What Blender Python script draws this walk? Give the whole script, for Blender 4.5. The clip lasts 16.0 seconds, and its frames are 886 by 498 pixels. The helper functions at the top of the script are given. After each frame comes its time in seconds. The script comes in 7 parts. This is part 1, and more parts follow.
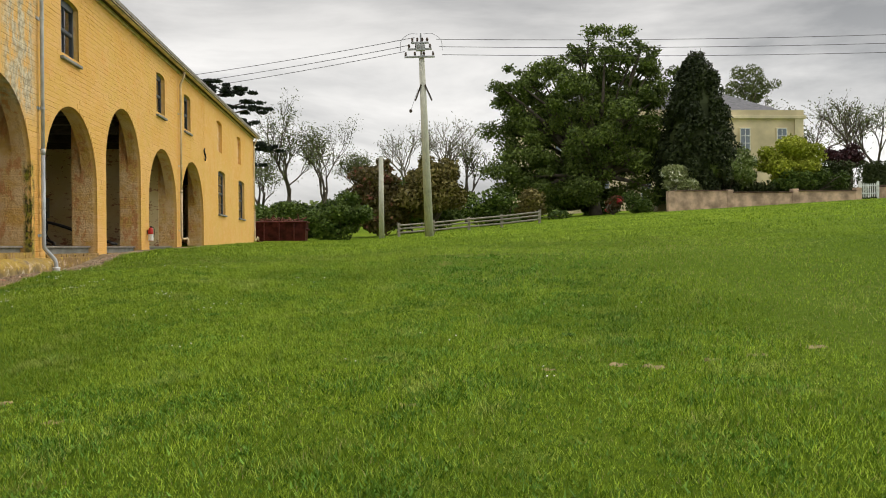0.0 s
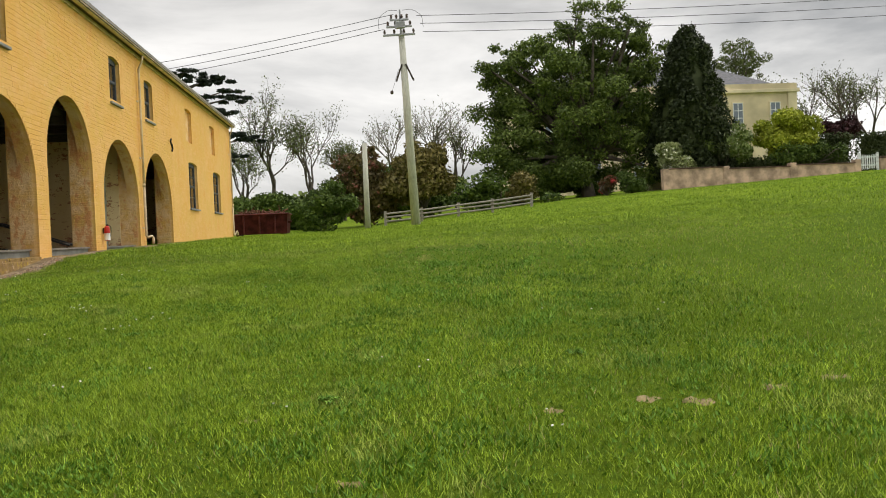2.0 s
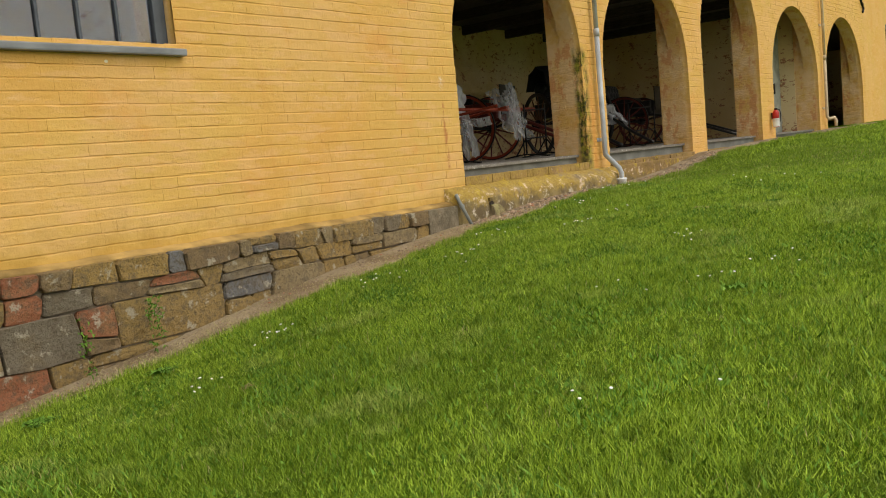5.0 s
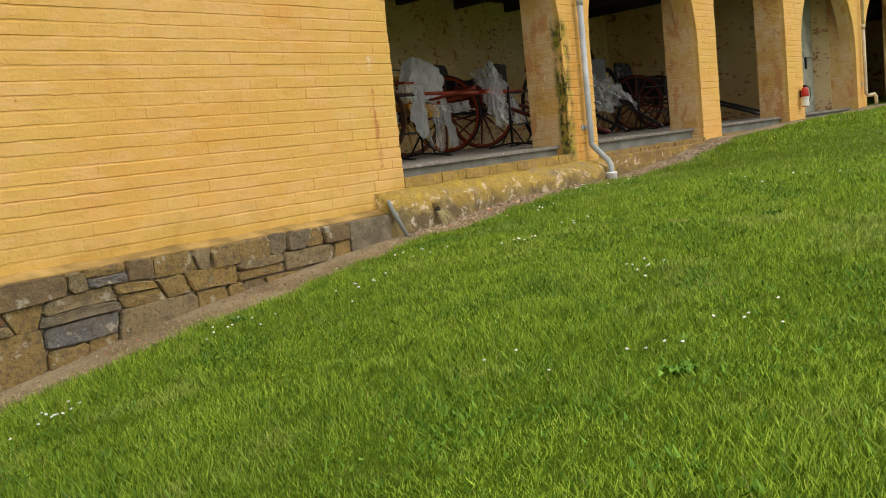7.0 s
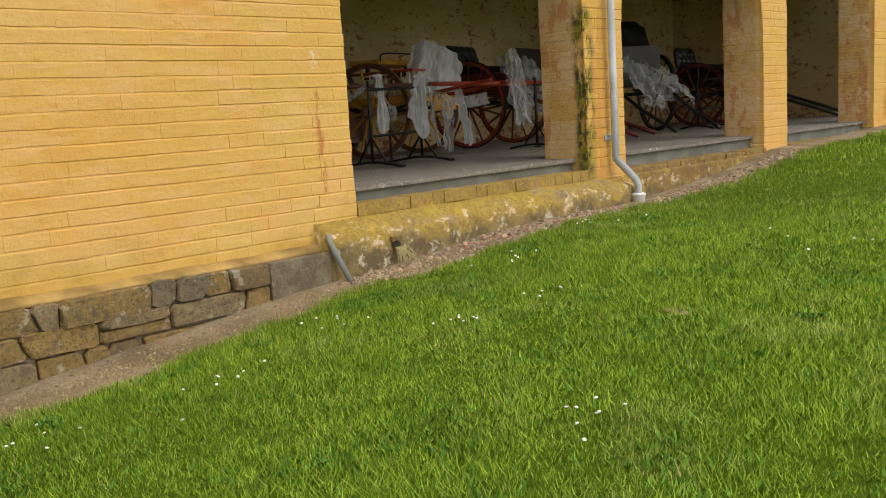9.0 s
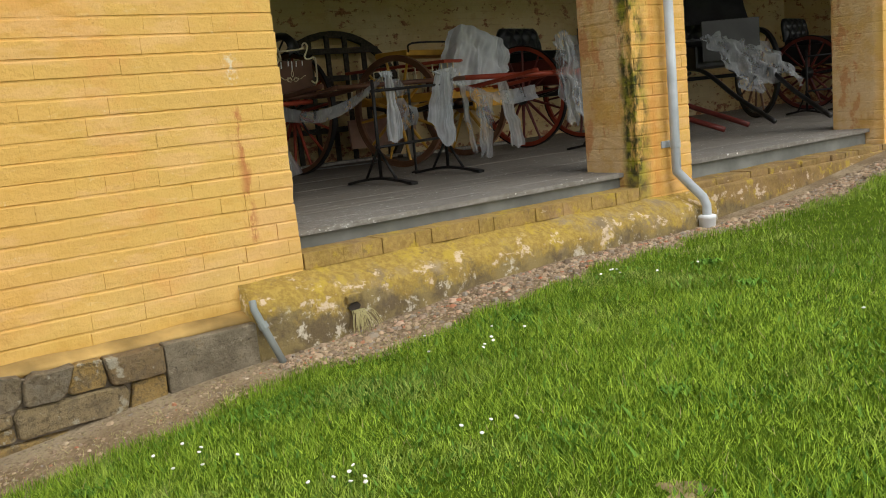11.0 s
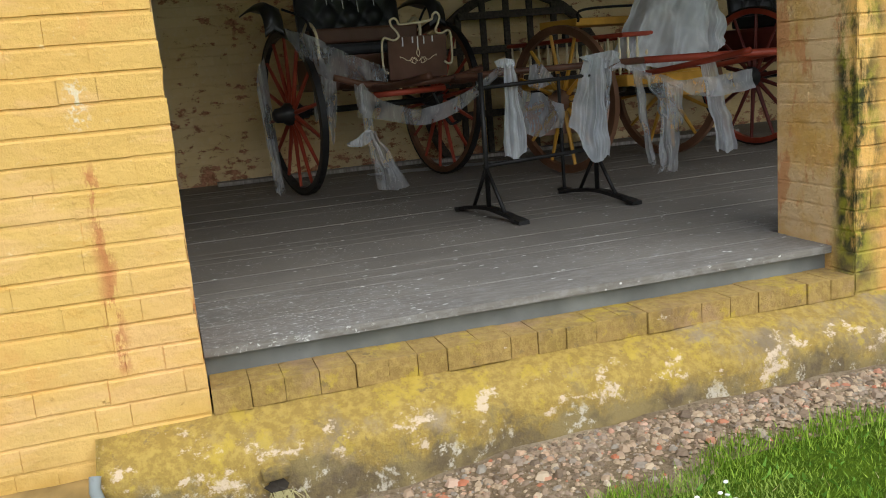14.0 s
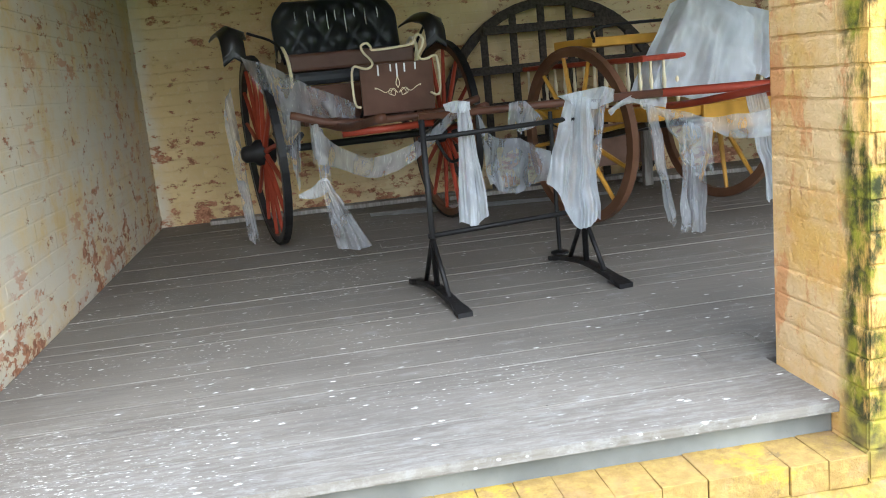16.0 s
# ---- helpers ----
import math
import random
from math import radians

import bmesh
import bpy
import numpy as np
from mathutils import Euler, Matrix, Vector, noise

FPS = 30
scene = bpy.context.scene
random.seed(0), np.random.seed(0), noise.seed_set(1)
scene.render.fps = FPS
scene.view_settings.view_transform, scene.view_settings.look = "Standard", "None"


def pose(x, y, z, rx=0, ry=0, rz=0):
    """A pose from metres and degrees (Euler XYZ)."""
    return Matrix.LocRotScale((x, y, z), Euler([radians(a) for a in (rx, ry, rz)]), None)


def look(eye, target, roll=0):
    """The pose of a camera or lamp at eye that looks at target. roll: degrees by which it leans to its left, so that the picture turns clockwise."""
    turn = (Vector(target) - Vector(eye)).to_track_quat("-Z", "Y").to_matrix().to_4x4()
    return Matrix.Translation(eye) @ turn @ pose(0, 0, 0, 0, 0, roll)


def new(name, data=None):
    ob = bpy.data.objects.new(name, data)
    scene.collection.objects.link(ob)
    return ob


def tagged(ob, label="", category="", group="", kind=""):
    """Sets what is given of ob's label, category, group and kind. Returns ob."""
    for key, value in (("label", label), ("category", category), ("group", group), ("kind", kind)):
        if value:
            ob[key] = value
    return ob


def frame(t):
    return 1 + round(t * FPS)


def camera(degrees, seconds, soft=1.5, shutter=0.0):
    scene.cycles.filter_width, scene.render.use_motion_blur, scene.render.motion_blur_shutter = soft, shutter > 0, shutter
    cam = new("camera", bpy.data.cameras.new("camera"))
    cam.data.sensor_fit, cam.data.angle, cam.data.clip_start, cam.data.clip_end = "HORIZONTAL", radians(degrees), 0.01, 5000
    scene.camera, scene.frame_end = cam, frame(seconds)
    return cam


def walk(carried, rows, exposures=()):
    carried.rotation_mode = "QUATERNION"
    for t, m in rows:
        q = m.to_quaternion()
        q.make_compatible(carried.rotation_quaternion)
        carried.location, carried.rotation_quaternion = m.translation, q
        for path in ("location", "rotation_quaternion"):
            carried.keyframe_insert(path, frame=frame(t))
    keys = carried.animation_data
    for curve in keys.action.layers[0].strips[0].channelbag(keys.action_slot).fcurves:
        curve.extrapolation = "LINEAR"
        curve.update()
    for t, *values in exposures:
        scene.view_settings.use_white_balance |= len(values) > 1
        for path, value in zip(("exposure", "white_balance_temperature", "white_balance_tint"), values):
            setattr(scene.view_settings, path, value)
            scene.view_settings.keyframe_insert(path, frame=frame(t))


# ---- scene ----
cam = camera(53.6, 16.0, 1.0)
PATH = [
    (0, (0.694, -1.457, 1.531), (0.849, 0.537, 1.525), -0.5),
    (0.5, (0.767, -1.042, 1.531), (0.897, 0.954, 1.528), -0.6),
    (1, (0.787, -0.608, 1.598), (0.973, 1.383, 1.597), -0.8),
    (1.5, (0.946, -0.107, 1.561), (1.131, 1.884, 1.554), -1.5),
    (2, (1.019, 0.34, 1.585), (1.189, 2.332, 1.548), -2.4),
    (2.5, (0.989, 0.813, 1.618), (1.151, 2.805, 1.566), -1.0),
    (3, (1.083, 1.302, 1.57), (0.822, 3.284, 1.508), -2.9),
    (3.1, (1.107, 1.409, 1.592), (0.727, 3.372, 1.539), -3.0),
    (3.5, (1.098, 1.638, 1.691), (0.4, 3.51, 1.61), -3.3),
    (4, (1.072, 2.167, 1.718), (0.057, 3.887, 1.602), -4.8),
    (4.2, (1.026, 2.349, 1.728), (-0.112, 3.988, 1.578), -5.4),
    (6.3, (0.646, 4.443, 1.656), (-0.648, 5.951, 1.429), -5.6),
    (6.5, (0.633, 4.619, 1.747), (-0.665, 6.122, 1.515), -5.8),
    (7, (0.507, 5.037, 1.764), (-0.818, 6.516, 1.525), -6.1),
    (7.5, (0.411, 5.473, 1.886), (-0.941, 6.927, 1.647), -6.7),
    (8, (0.43, 5.994, 1.946), (-0.945, 7.425, 1.692), -7.5),
    (8.5, (0.307, 6.419, 1.957), (-1.084, 7.826, 1.661), -7.2),
    (8.7, (0.191, 6.589, 2.026), (-1.221, 7.974, 1.733), -4.9),
    (10.8, (-0.619, 8.361, 2.141), (-2.182, 9.564, 1.811), -4.9),
    (11, (-0.639, 8.557, 2.221), (-2.246, 9.701, 1.894), -5.5),
    (11.5, (-0.783, 8.934, 2.254), (-2.463, 9.969, 1.926), -5.9),
    (12, (-1.013, 9.315, 2.364), (-2.703, 10.307, 1.966), -5.7),
    (12.5, (-1.142, 9.762, 2.364), (-2.863, 10.702, 1.969), -5.6),
    (13, (-1.322, 10.075, 2.434), (-3.151, 10.782, 2.04), -6.7),
    (13.5, (-1.664, 10.332, 2.535), (-3.516, 10.975, 2.141), -3.8),
    (14, (-1.908, 10.651, 2.51), (-3.787, 11.205, 2.105), -4.9),
    (14.5, (-2.113, 10.973, 2.616), (-4.02, 11.423, 2.217), -5.3),
    (15, (-2.422, 11.258, 2.614), (-4.334, 11.69, 2.213), -4.0),
    (15.5, (-2.619, 11.552, 2.647), (-4.533, 11.969, 2.245), -4.4),
    (16, (-2.765, 11.902, 2.666), (-4.707, 12.17, 2.273), -5.6),
]
walk(cam, [(t, look(eye, target, roll)) for t, eye, target, roll in PATH],
     [(0, 0.02, 6900, 10), (1.5, 0.02, 6900, 10), (2.5, 0.14, 6900, 10), (3.5, 0.1, 6950, 10), (4.2, 0.04, 7000, 10), (6.5, 0.12, 6900, 9), (8.5, 0.14, 6850, 9), (11, 0.26, 6450, 8), (13, 0.42, 6000, 8), (14.3, 0.62, 5850, 8), (15.2, 1.2, 5600, 9), (16, 1.95, 5450, 8)])

# ---- light: overcast sky with a wide soft sun ----
SUN_ELEVATION, SUN_TURN = 35, 72
world = bpy.data.worlds.new("world")
scene.world = world
world.use_nodes = True
wn, wl = world.node_tree.nodes, world.node_tree.links
sky = wn.new("ShaderNodeTexSky")
sky.sky_type, sky.sun_disc = "NISHITA", False
sky.sun_elevation, sky.sun_rotation = radians(SUN_ELEVATION), radians(SUN_TURN)
way = wn.new("ShaderNodeTexCoord")
squash = wn.new("ShaderNodeMapping")
squash.inputs["Scale"].default_value = (1.0, 1.0, 3.2)
puff = wn.new("ShaderNodeTexNoise")
puff.inputs["Scale"].default_value, puff.inputs["Detail"].default_value, puff.inputs["Roughness"].default_value = 2.1, 8, 0.56
puff.inputs["Distortion"].default_value = 0.35
tone = wn.new("ShaderNodeValToRGB")
tone.color_ramp.elements[0].position, tone.color_ramp.elements[0].color = 0.38, (0.42, 0.435, 0.46, 1)
tone.color_ramp.elements[1].position, tone.color_ramp.elements[1].color = 0.63, (1.06, 1.07, 1.09, 1)
split = wn.new("ShaderNodeSeparateXYZ")
rise = wn.new("ShaderNodeValToRGB")
rise.color_ramp.interpolation = "EASE"
for i, (at, level) in enumerate(((0.0, 0.36), (0.10, 0.40), (0.17, 0.34), (0.26, 0.25), (0.45, 0.38), (1.0, 0.92))):
    stop = rise.color_ramp.elements[i] if i < 2 else rise.color_ramp.elements.new(at)
    stop.position, stop.color = at, (level, level, level, 1)
lift = wn.new("ShaderNodeMath")
lift.operation = "MULTIPLY"
lift.inputs[1].default_value = 3.0
cloud = wn.new("ShaderNodeVectorMath")
cloud.operation = "SCALE"
thin = wn.new("ShaderNodeVectorMath")
thin.operation = "SCALE"
thin.inputs["Scale"].default_value = 0.10
cover = wn.new("ShaderNodeMix")
cover.data_type = "RGBA"
cover.inputs[0].default_value = 0.93
wl.new(way.outputs["Generated"], squash.inputs["Vector"])
wl.new(squash.outputs[0], puff.inputs["Vector"])
wl.new(puff.outputs[0], tone.inputs[0])
wl.new(way.outputs["Generated"], split.inputs[0])
wl.new(split.outputs["Z"], rise.inputs[0])
wl.new(rise.outputs[0], lift.inputs[0])
wl.new(tone.outputs[0], cloud.inputs[0])
wl.new(lift.outputs[0], cloud.inputs["Scale"])
wl.new(sky.outputs[0], thin.inputs[0])
wl.new(thin.outputs[0], cover.inputs[6])
wl.new(cloud.outputs[0], cover.inputs[7])
wl.new(cover.outputs[2], wn["Background"].inputs[0])
wn["Background"].inputs[1].default_value = 1.0
sun = new("sun", bpy.data.lights.new("sun", "SUN"))
sun.data.energy, sun.data.angle, sun.data.color = 1.45, radians(60), (1.0, 0.95, 0.87)
sun_way = Vector((math.cos(radians(SUN_ELEVATION)) * math.sin(radians(SUN_TURN)), math.cos(radians(SUN_ELEVATION)) * math.cos(radians(SUN_TURN)), math.sin(radians(SUN_ELEVATION))))
sun.matrix_world = look(sun_way * 50, (0, 0, 0))


# ---- materials ----
class Shade:
    """Short hand for building one procedural material."""

    def __init__(self, name, rough=0.8, metal=0.0, spec=0.3):
        self.m = bpy.data.materials.new(name)
        self.m.use_nodes = True
        self.n, self.l = self.m.node_tree.nodes, self.m.node_tree.links
        self.b = self.n["Principled BSDF"]
        self.b.inputs["Roughness"].default_value, self.b.inputs["Metallic"].default_value = rough, metal
        self.b.inputs["Specular IOR Level"].default_value = spec
        self.place = self.n.new("ShaderNodeNewGeometry").outputs["Position"]
        self.rnd = self.n.new("ShaderNodeObjectInfo").outputs["Random"]
        self.isle = self.n.new("ShaderNodeNewGeometry").outputs["Random Per Island"]

    def feed(self, socket, v):
        if isinstance(v, bpy.types.NodeSocket):
            self.l.new(v, socket)
        else:
            socket.default_value = (*v, 1) if isinstance(v, tuple) and len(v) == 3 and socket.type == "RGBA" else v

    def local(self):
        return self.n.new("ShaderNodeTexCoord").outputs["Object"]

    def scaled(self, s, src=None):
        m = self.n.new("ShaderNodeMapping")
        m.inputs["Scale"].default_value = s
        self.l.new(src or self.place, m.inputs["Vector"])
        return m.outputs[0]

    def noise(self, scale, detail=4, rough=0.55, src=None, warp=0.0):
        t = self.n.new("ShaderNodeTexNoise")
        t.inputs["Scale"].default_value, t.inputs["Detail"].default_value = scale, detail
        t.inputs["Roughness"].default_value, t.inputs["Distortion"].default_value = rough, warp
        self.l.new(src or self.place, t.inputs["Vector"])
        return t.outputs["Fac"]

    def cells(self, scale, src=None, feature="F1"):
        t = self.n.new("ShaderNodeTexVoronoi")
        t.feature = feature
        t.inputs["Scale"].default_value = scale
        self.l.new(src or self.place, t.inputs["Vector"])
        return t.outputs["Distance"]

    def span(self, v, a, b, c=0.0, d=1.0):
        t = self.n.new("ShaderNodeMapRange")
        t.interpolation_type = "SMOOTHSTEP"
        self.feed(t.inputs["Value"], v)
        for k, x in zip(("From Min", "From Max", "To Min", "To Max"), (a, b, c, d)):
            t.inputs[k].default_value = x
        return t.outputs[0]

    def math(self, op, a, b=0.0):
        t = self.n.new("ShaderNodeMath")
        t.operation = op
        self.feed(t.inputs[0], a)
        self.feed(t.inputs[1], b)
        return t.outputs[0]

    def axis(self, k, src=None):
        t = self.n.new("ShaderNodeSeparateXYZ")
        self.l.new(src or self.place, t.inputs[0])
        return t.outputs[k]

    def mix(self, f, a, b):
        t = self.n.new("ShaderNodeMix")
        t.data_type = "RGBA"
        self.feed(t.inputs[0], f)
        self.feed(t.inputs[6], a)
        self.feed(t.inputs[7], b)
        return t.outputs[2]

    def color(self, v):
        self.feed(self.b.inputs["Base Color"], v)
        return self

    def rough(self, v):
        self.feed(self.b.inputs["Roughness"], v)
        return self

    def bump(self, h, strength=0.5, dist=0.01):
        t = self.n.new("ShaderNodeBump")
        t.inputs["Strength"].default_value, t.inputs["Distance"].default_value = strength, dist
        self.feed(t.inputs["Height"], h)
        old = self.b.inputs["Normal"].links
        if old:
            self.l.new(old[0].from_socket, t.inputs["Normal"])
        self.l.new(t.outputs[0], self.b.inputs["Normal"])
        return self

    def blob(self, y0, y1, z0, z1, soft=0.25):
        """A stain over a stretch of wall, given by its y and z ranges, with a ragged edge."""
        y, z = self.axis("Y"), self.axis("Z")
        rag = self.math("MULTIPLY", self.math("SUBTRACT", self.noise(5, 5, 0.65), 0.5), soft * 2.5)
        y, z = self.math("ADD", y, rag), self.math("ADD", z, rag)
        a = self.math("MULTIPLY", self.span(y, y0 - soft, y0 + soft), self.span(y, y1 + soft, y1 - soft))
        b = self.math("MULTIPLY", self.span(z, z0 - soft, z0 + soft), self.span(z, z1 + soft, z1 - soft))
        return self.math("MULTIPLY", a, b)


def plain(name, col, rough=0.7, metal=0.0, vary=0.25, scale=14, bump=0.15):
    """Paint or metal with light grime at two scales."""
    s = Shade(name, rough, metal)
    dark = tuple(c * (1 - vary) for c in col)
    pale = tuple(min(1, c * (1 + vary * 0.6) + 0.01) for c in col)
    big, fine = s.noise(scale * 0.25, 4), s.noise(scale * 4, 5, 0.65)
    c = s.mix(s.span(big, 0.3, 0.7), dark, pale)
    s.color(s.mix(s.span(fine, 0.58, 0.78, 0, 0.35), c, tuple(x * 0.6 for x in col)))
    s.rough(s.span(fine, 0.2, 0.8, rough * 0.8, min(1, rough * 1.15)))
    return s.bump(fine, bump, 0.004).m


def wash(name):
    """Thick ochre limewash over old brick, stained and chipped."""
    s = Shade(name, 0.88)
    big, mid, fine = s.noise(0.55, 3), s.noise(3.2, 5, 0.6), s.noise(38, 6, 0.65)
    c = s.mix(s.span(big, 0.32, 0.68), (0.70, 0.435, 0.120), (0.72, 0.395, 0.100))
    c = s.mix(s.span(s.noise(1.3, 4, 0.6), 0.42, 0.62, 0, 0.6), c, (0.76, 0.46, 0.175))
    c = s.mix(s.span(mid, 0.46, 0.70, 0, 0.6), c, (0.74, 0.47, 0.125))
    c = s.mix(s.span(s.noise(1.6, 6, 0.68), 0.52, 0.70, 0, 0.7), c, (0.72, 0.35, 0.10))
    c = s.mix(s.math("MULTIPLY", s.isle, 0.10), c, (0.68, 0.37, 0.09))
    # single bricks and short runs of a course that took the coat differently
    run = s.scaled((3.0, 3.0, 10.5))
    c = s.mix(s.span(s.noise(1.0, 4, 0.6, run), 0.50, 0.64, 0, 0.5), c, (0.78, 0.47, 0.20))
    c = s.mix(s.span(s.noise(1.7, 5, 0.65, run), 0.56, 0.70, 0, 0.5), c, (0.66, 0.35, 0.065))
    c = s.mix(s.span(s.noise(2.6, 5, 0.7, run), 0.60, 0.70, 0, 0.3), c, (0.82, 0.60, 0.30))
    c = s.mix(s.math("MULTIPLY", s.rnd, 0.10), c, (0.80, 0.53, 0.18))
    runs = s.noise(2.2, 6, 0.7, s.scaled((1.6, 1.6, 0.25)))
    c = s.mix(s.span(runs, 0.58, 0.74, 0, 0.25), c, (0.62, 0.25, 0.045))
    c = s.mix(s.span(fine, 0.62, 0.72, 0, 0.5), c, (0.52, 0.26, 0.08))
    c = s.mix(s.span(s.noise(26, 7, 0.75), 0.63, 0.69, 0, 0.5), c, (0.84, 0.66, 0.36))
    pit = s.math("MULTIPLY", s.span(s.noise(17, 7, 0.78), 0.64, 0.70), s.span(s.noise(2.6, 4, 0.6), 0.48, 0.60))
    c = s.mix(s.math("MULTIPLY", pit, 0.75), c, (0.46, 0.22, 0.07))
    s.bump(pit, 0.6, -0.006)
    # weathered bare render beside the pipe above the first arch, and over its crown
    grey = s.mix(s.span(s.noise(9, 6, 0.7), 0.35, 0.65), (0.30, 0.25, 0.17), (0.68, 0.60, 0.44))
    c = s.mix(s.math("MULTIPLY", s.blob(12.35, 13.55, 3.75, 6.9), s.span(s.noise(4.5, 6, 0.7, s.scaled((1, 1, 0.5))), 0.36, 0.56)), c, grey)
    c = s.mix(s.math("MULTIPLY", s.blob(10.8, 11.6, 4.25, 6.9), s.span(s.noise(5, 6, 0.7), 0.48, 0.62, 0, 0.8)), c, grey)
    # brick red through the worn coat on the piers
    inner = s.span(s.axis("X"), -4.92, -5.0)
    c = s.mix(s.math("MULTIPLY", inner, s.span(s.noise(2.8, 6, 0.65), 0.36, 0.60, 0, 0.8)), c, (0.80, 0.57, 0.32))
    worn = s.math("MULTIPLY", s.span(s.noise(4.2, 6, 0.7, s.scaled((1, 1, 0.55))), 0.525, 0.60), s.span(s.axis("X"), -4.92, -5.0))
    c = s.mix(s.math("MULTIPLY", worn, 0.8), c, (0.66, 0.29, 0.11))
    c = s.mix(s.math("MULTIPLY", s.blob(10.37, 10.41, 1.6, 2.3, 0.03), s.span(s.noise(17, 7, 0.75, s.scaled((1, 1, 0.4))), 0.47, 0.54, 0, 0.85)), c, (0.46, 0.14, 0.05))
    c = s.mix(s.math("MULTIPLY", s.blob(10.36, 10.41, 2.42, 2.56, 0.02), s.span(s.noise(40, 6, 0.75), 0.5, 0.56, 0, 0.7)), c, (0.80, 0.72, 0.55))
    # moss down the corner of the first pier
    green = s.mix(s.span(s.noise(14, 5), 0.4, 0.65), (0.035, 0.038, 0.012), (0.26, 0.24, 0.02))
    c = s.mix(s.math("MULTIPLY", s.blob(13.2, 13.47, 1.0, 2.95, 0.09), s.math("MULTIPLY", s.span(s.axis("X"), -5.06, -4.97), s.span(s.noise(7, 6, 0.7, s.scaled((1, 1, 0.4))), 0.36, 0.52))), c, green)
    c = s.mix(s.math("MULTIPLY", s.blob(13.50, 13.60, 1.3, 3.0, 0.06), s.span(s.noise(6, 6, 0.7, s.scaled((1, 1, 0.4))), 0.40, 0.58, 0, 0.7)), c, (0.62, 0.27, 0.06))
    # lichen and splashed soil along the foot
    low = s.math("SUBTRACT", s.axis("Z"), s.math("MULTIPLY", s.noise(2.6, 5), 0.7))
    c = s.mix(s.span(low, 1.12, 0.88, 0, 0.75), c, (0.58, 0.33, 0.035))
    c = s.mix(s.span(low, 1.25, 0.98, 0, 0.3), c, s.mix(s.span(mid, 0.35, 0.65), (0.36, 0.25, 0.09), (0.72, 0.52, 0.22)))
    chip = s.span(s.cells(3.1, s.scaled((1, 1, 1.3))), 0.055, 0.035)
    c = s.mix(s.math("MULTIPLY", chip, s.span(s.noise(1.3, 2), 0.5, 0.6)), c, (0.86, 0.78, 0.62))
    s.color(c)
    s.bump(s.math("MULTIPLY", inner, s.noise(11, 7, 0.7)), 0.9, 0.035)
    s.bump(s.noise(5, 4, 0.5, s.scaled((1, 1, 1.8))), 0.6, 0.020)
    s.bump(s.noise(19, 6, 0.65), 0.5, 0.010)
    s.bump(s.noise(90, 5, 0.65), 0.35, 0.003)
    return s.bump(fine, 0.45, 0.005).m


def flaking(name):
    """Cream limewash coming off red brick, inside."""
    s = Shade(name, 0.9)
    mid, fine = s.noise(2.4, 6, 0.66), s.noise(30, 6, 0.7)
    c = s.mix(s.span(s.noise(0.8, 3), 0.35, 0.65), (0.78, 0.63, 0.36), (0.70, 0.52, 0.24))
    c = s.mix(s.span(fine, 0.5, 0.75, 0, 0.4), c, (0.78, 0.68, 0.48))
    c = s.mix(s.math("MULTIPLY", s.isle, 0.18), c, (0.46, 0.30, 0.14))
    bare = s.mix(s.span(fine, 0.35, 0.65), (0.26, 0.115, 0.06), (0.55, 0.27, 0.15))
    left = s.span(s.axis("Y"), 10.72, 10.58)
    gone = s.math("ADD", s.noise(7.0, 6, 0.72, s.scaled((1, 1, 1.8))), s.math("MULTIPLY", s.math("SUBTRACT", mid, 0.5), 0.5))
    gone = s.math("SUBTRACT", gone, s.math("MULTIPLY", left, 0.02))
    gone = s.math("ADD", gone, s.span(s.axis("Z"), 2.1, 1.6, 0, 0.07))
    c = s.mix(s.math("MULTIPLY", left, s.span(s.noise(3.5, 5, 0.6), 0.3, 0.6, 0, 0.8)), c, (0.68, 0.63, 0.53))
    c = s.mix(s.span(gone, 0.575, 0.625), c, bare)
    run = s.scaled((4.2, 4.2, 11))
    patch = s.math("MULTIPLY", s.span(s.noise(1.2, 5, 0.65, run), 0.55, 0.60), s.span(s.noise(1.1, 3), 0.44, 0.56))
    c = s.mix(s.math("MULTIPLY", patch, s.math("ADD", s.math("MULTIPLY", left, 0.5), 0.25)), c, (0.56, 0.27, 0.15))
    s.color(c)
    s.bump(s.span(gone, 0.56, 0.62), 0.6, -0.008)
    return s.bump(fine, 0.4, 0.006).m


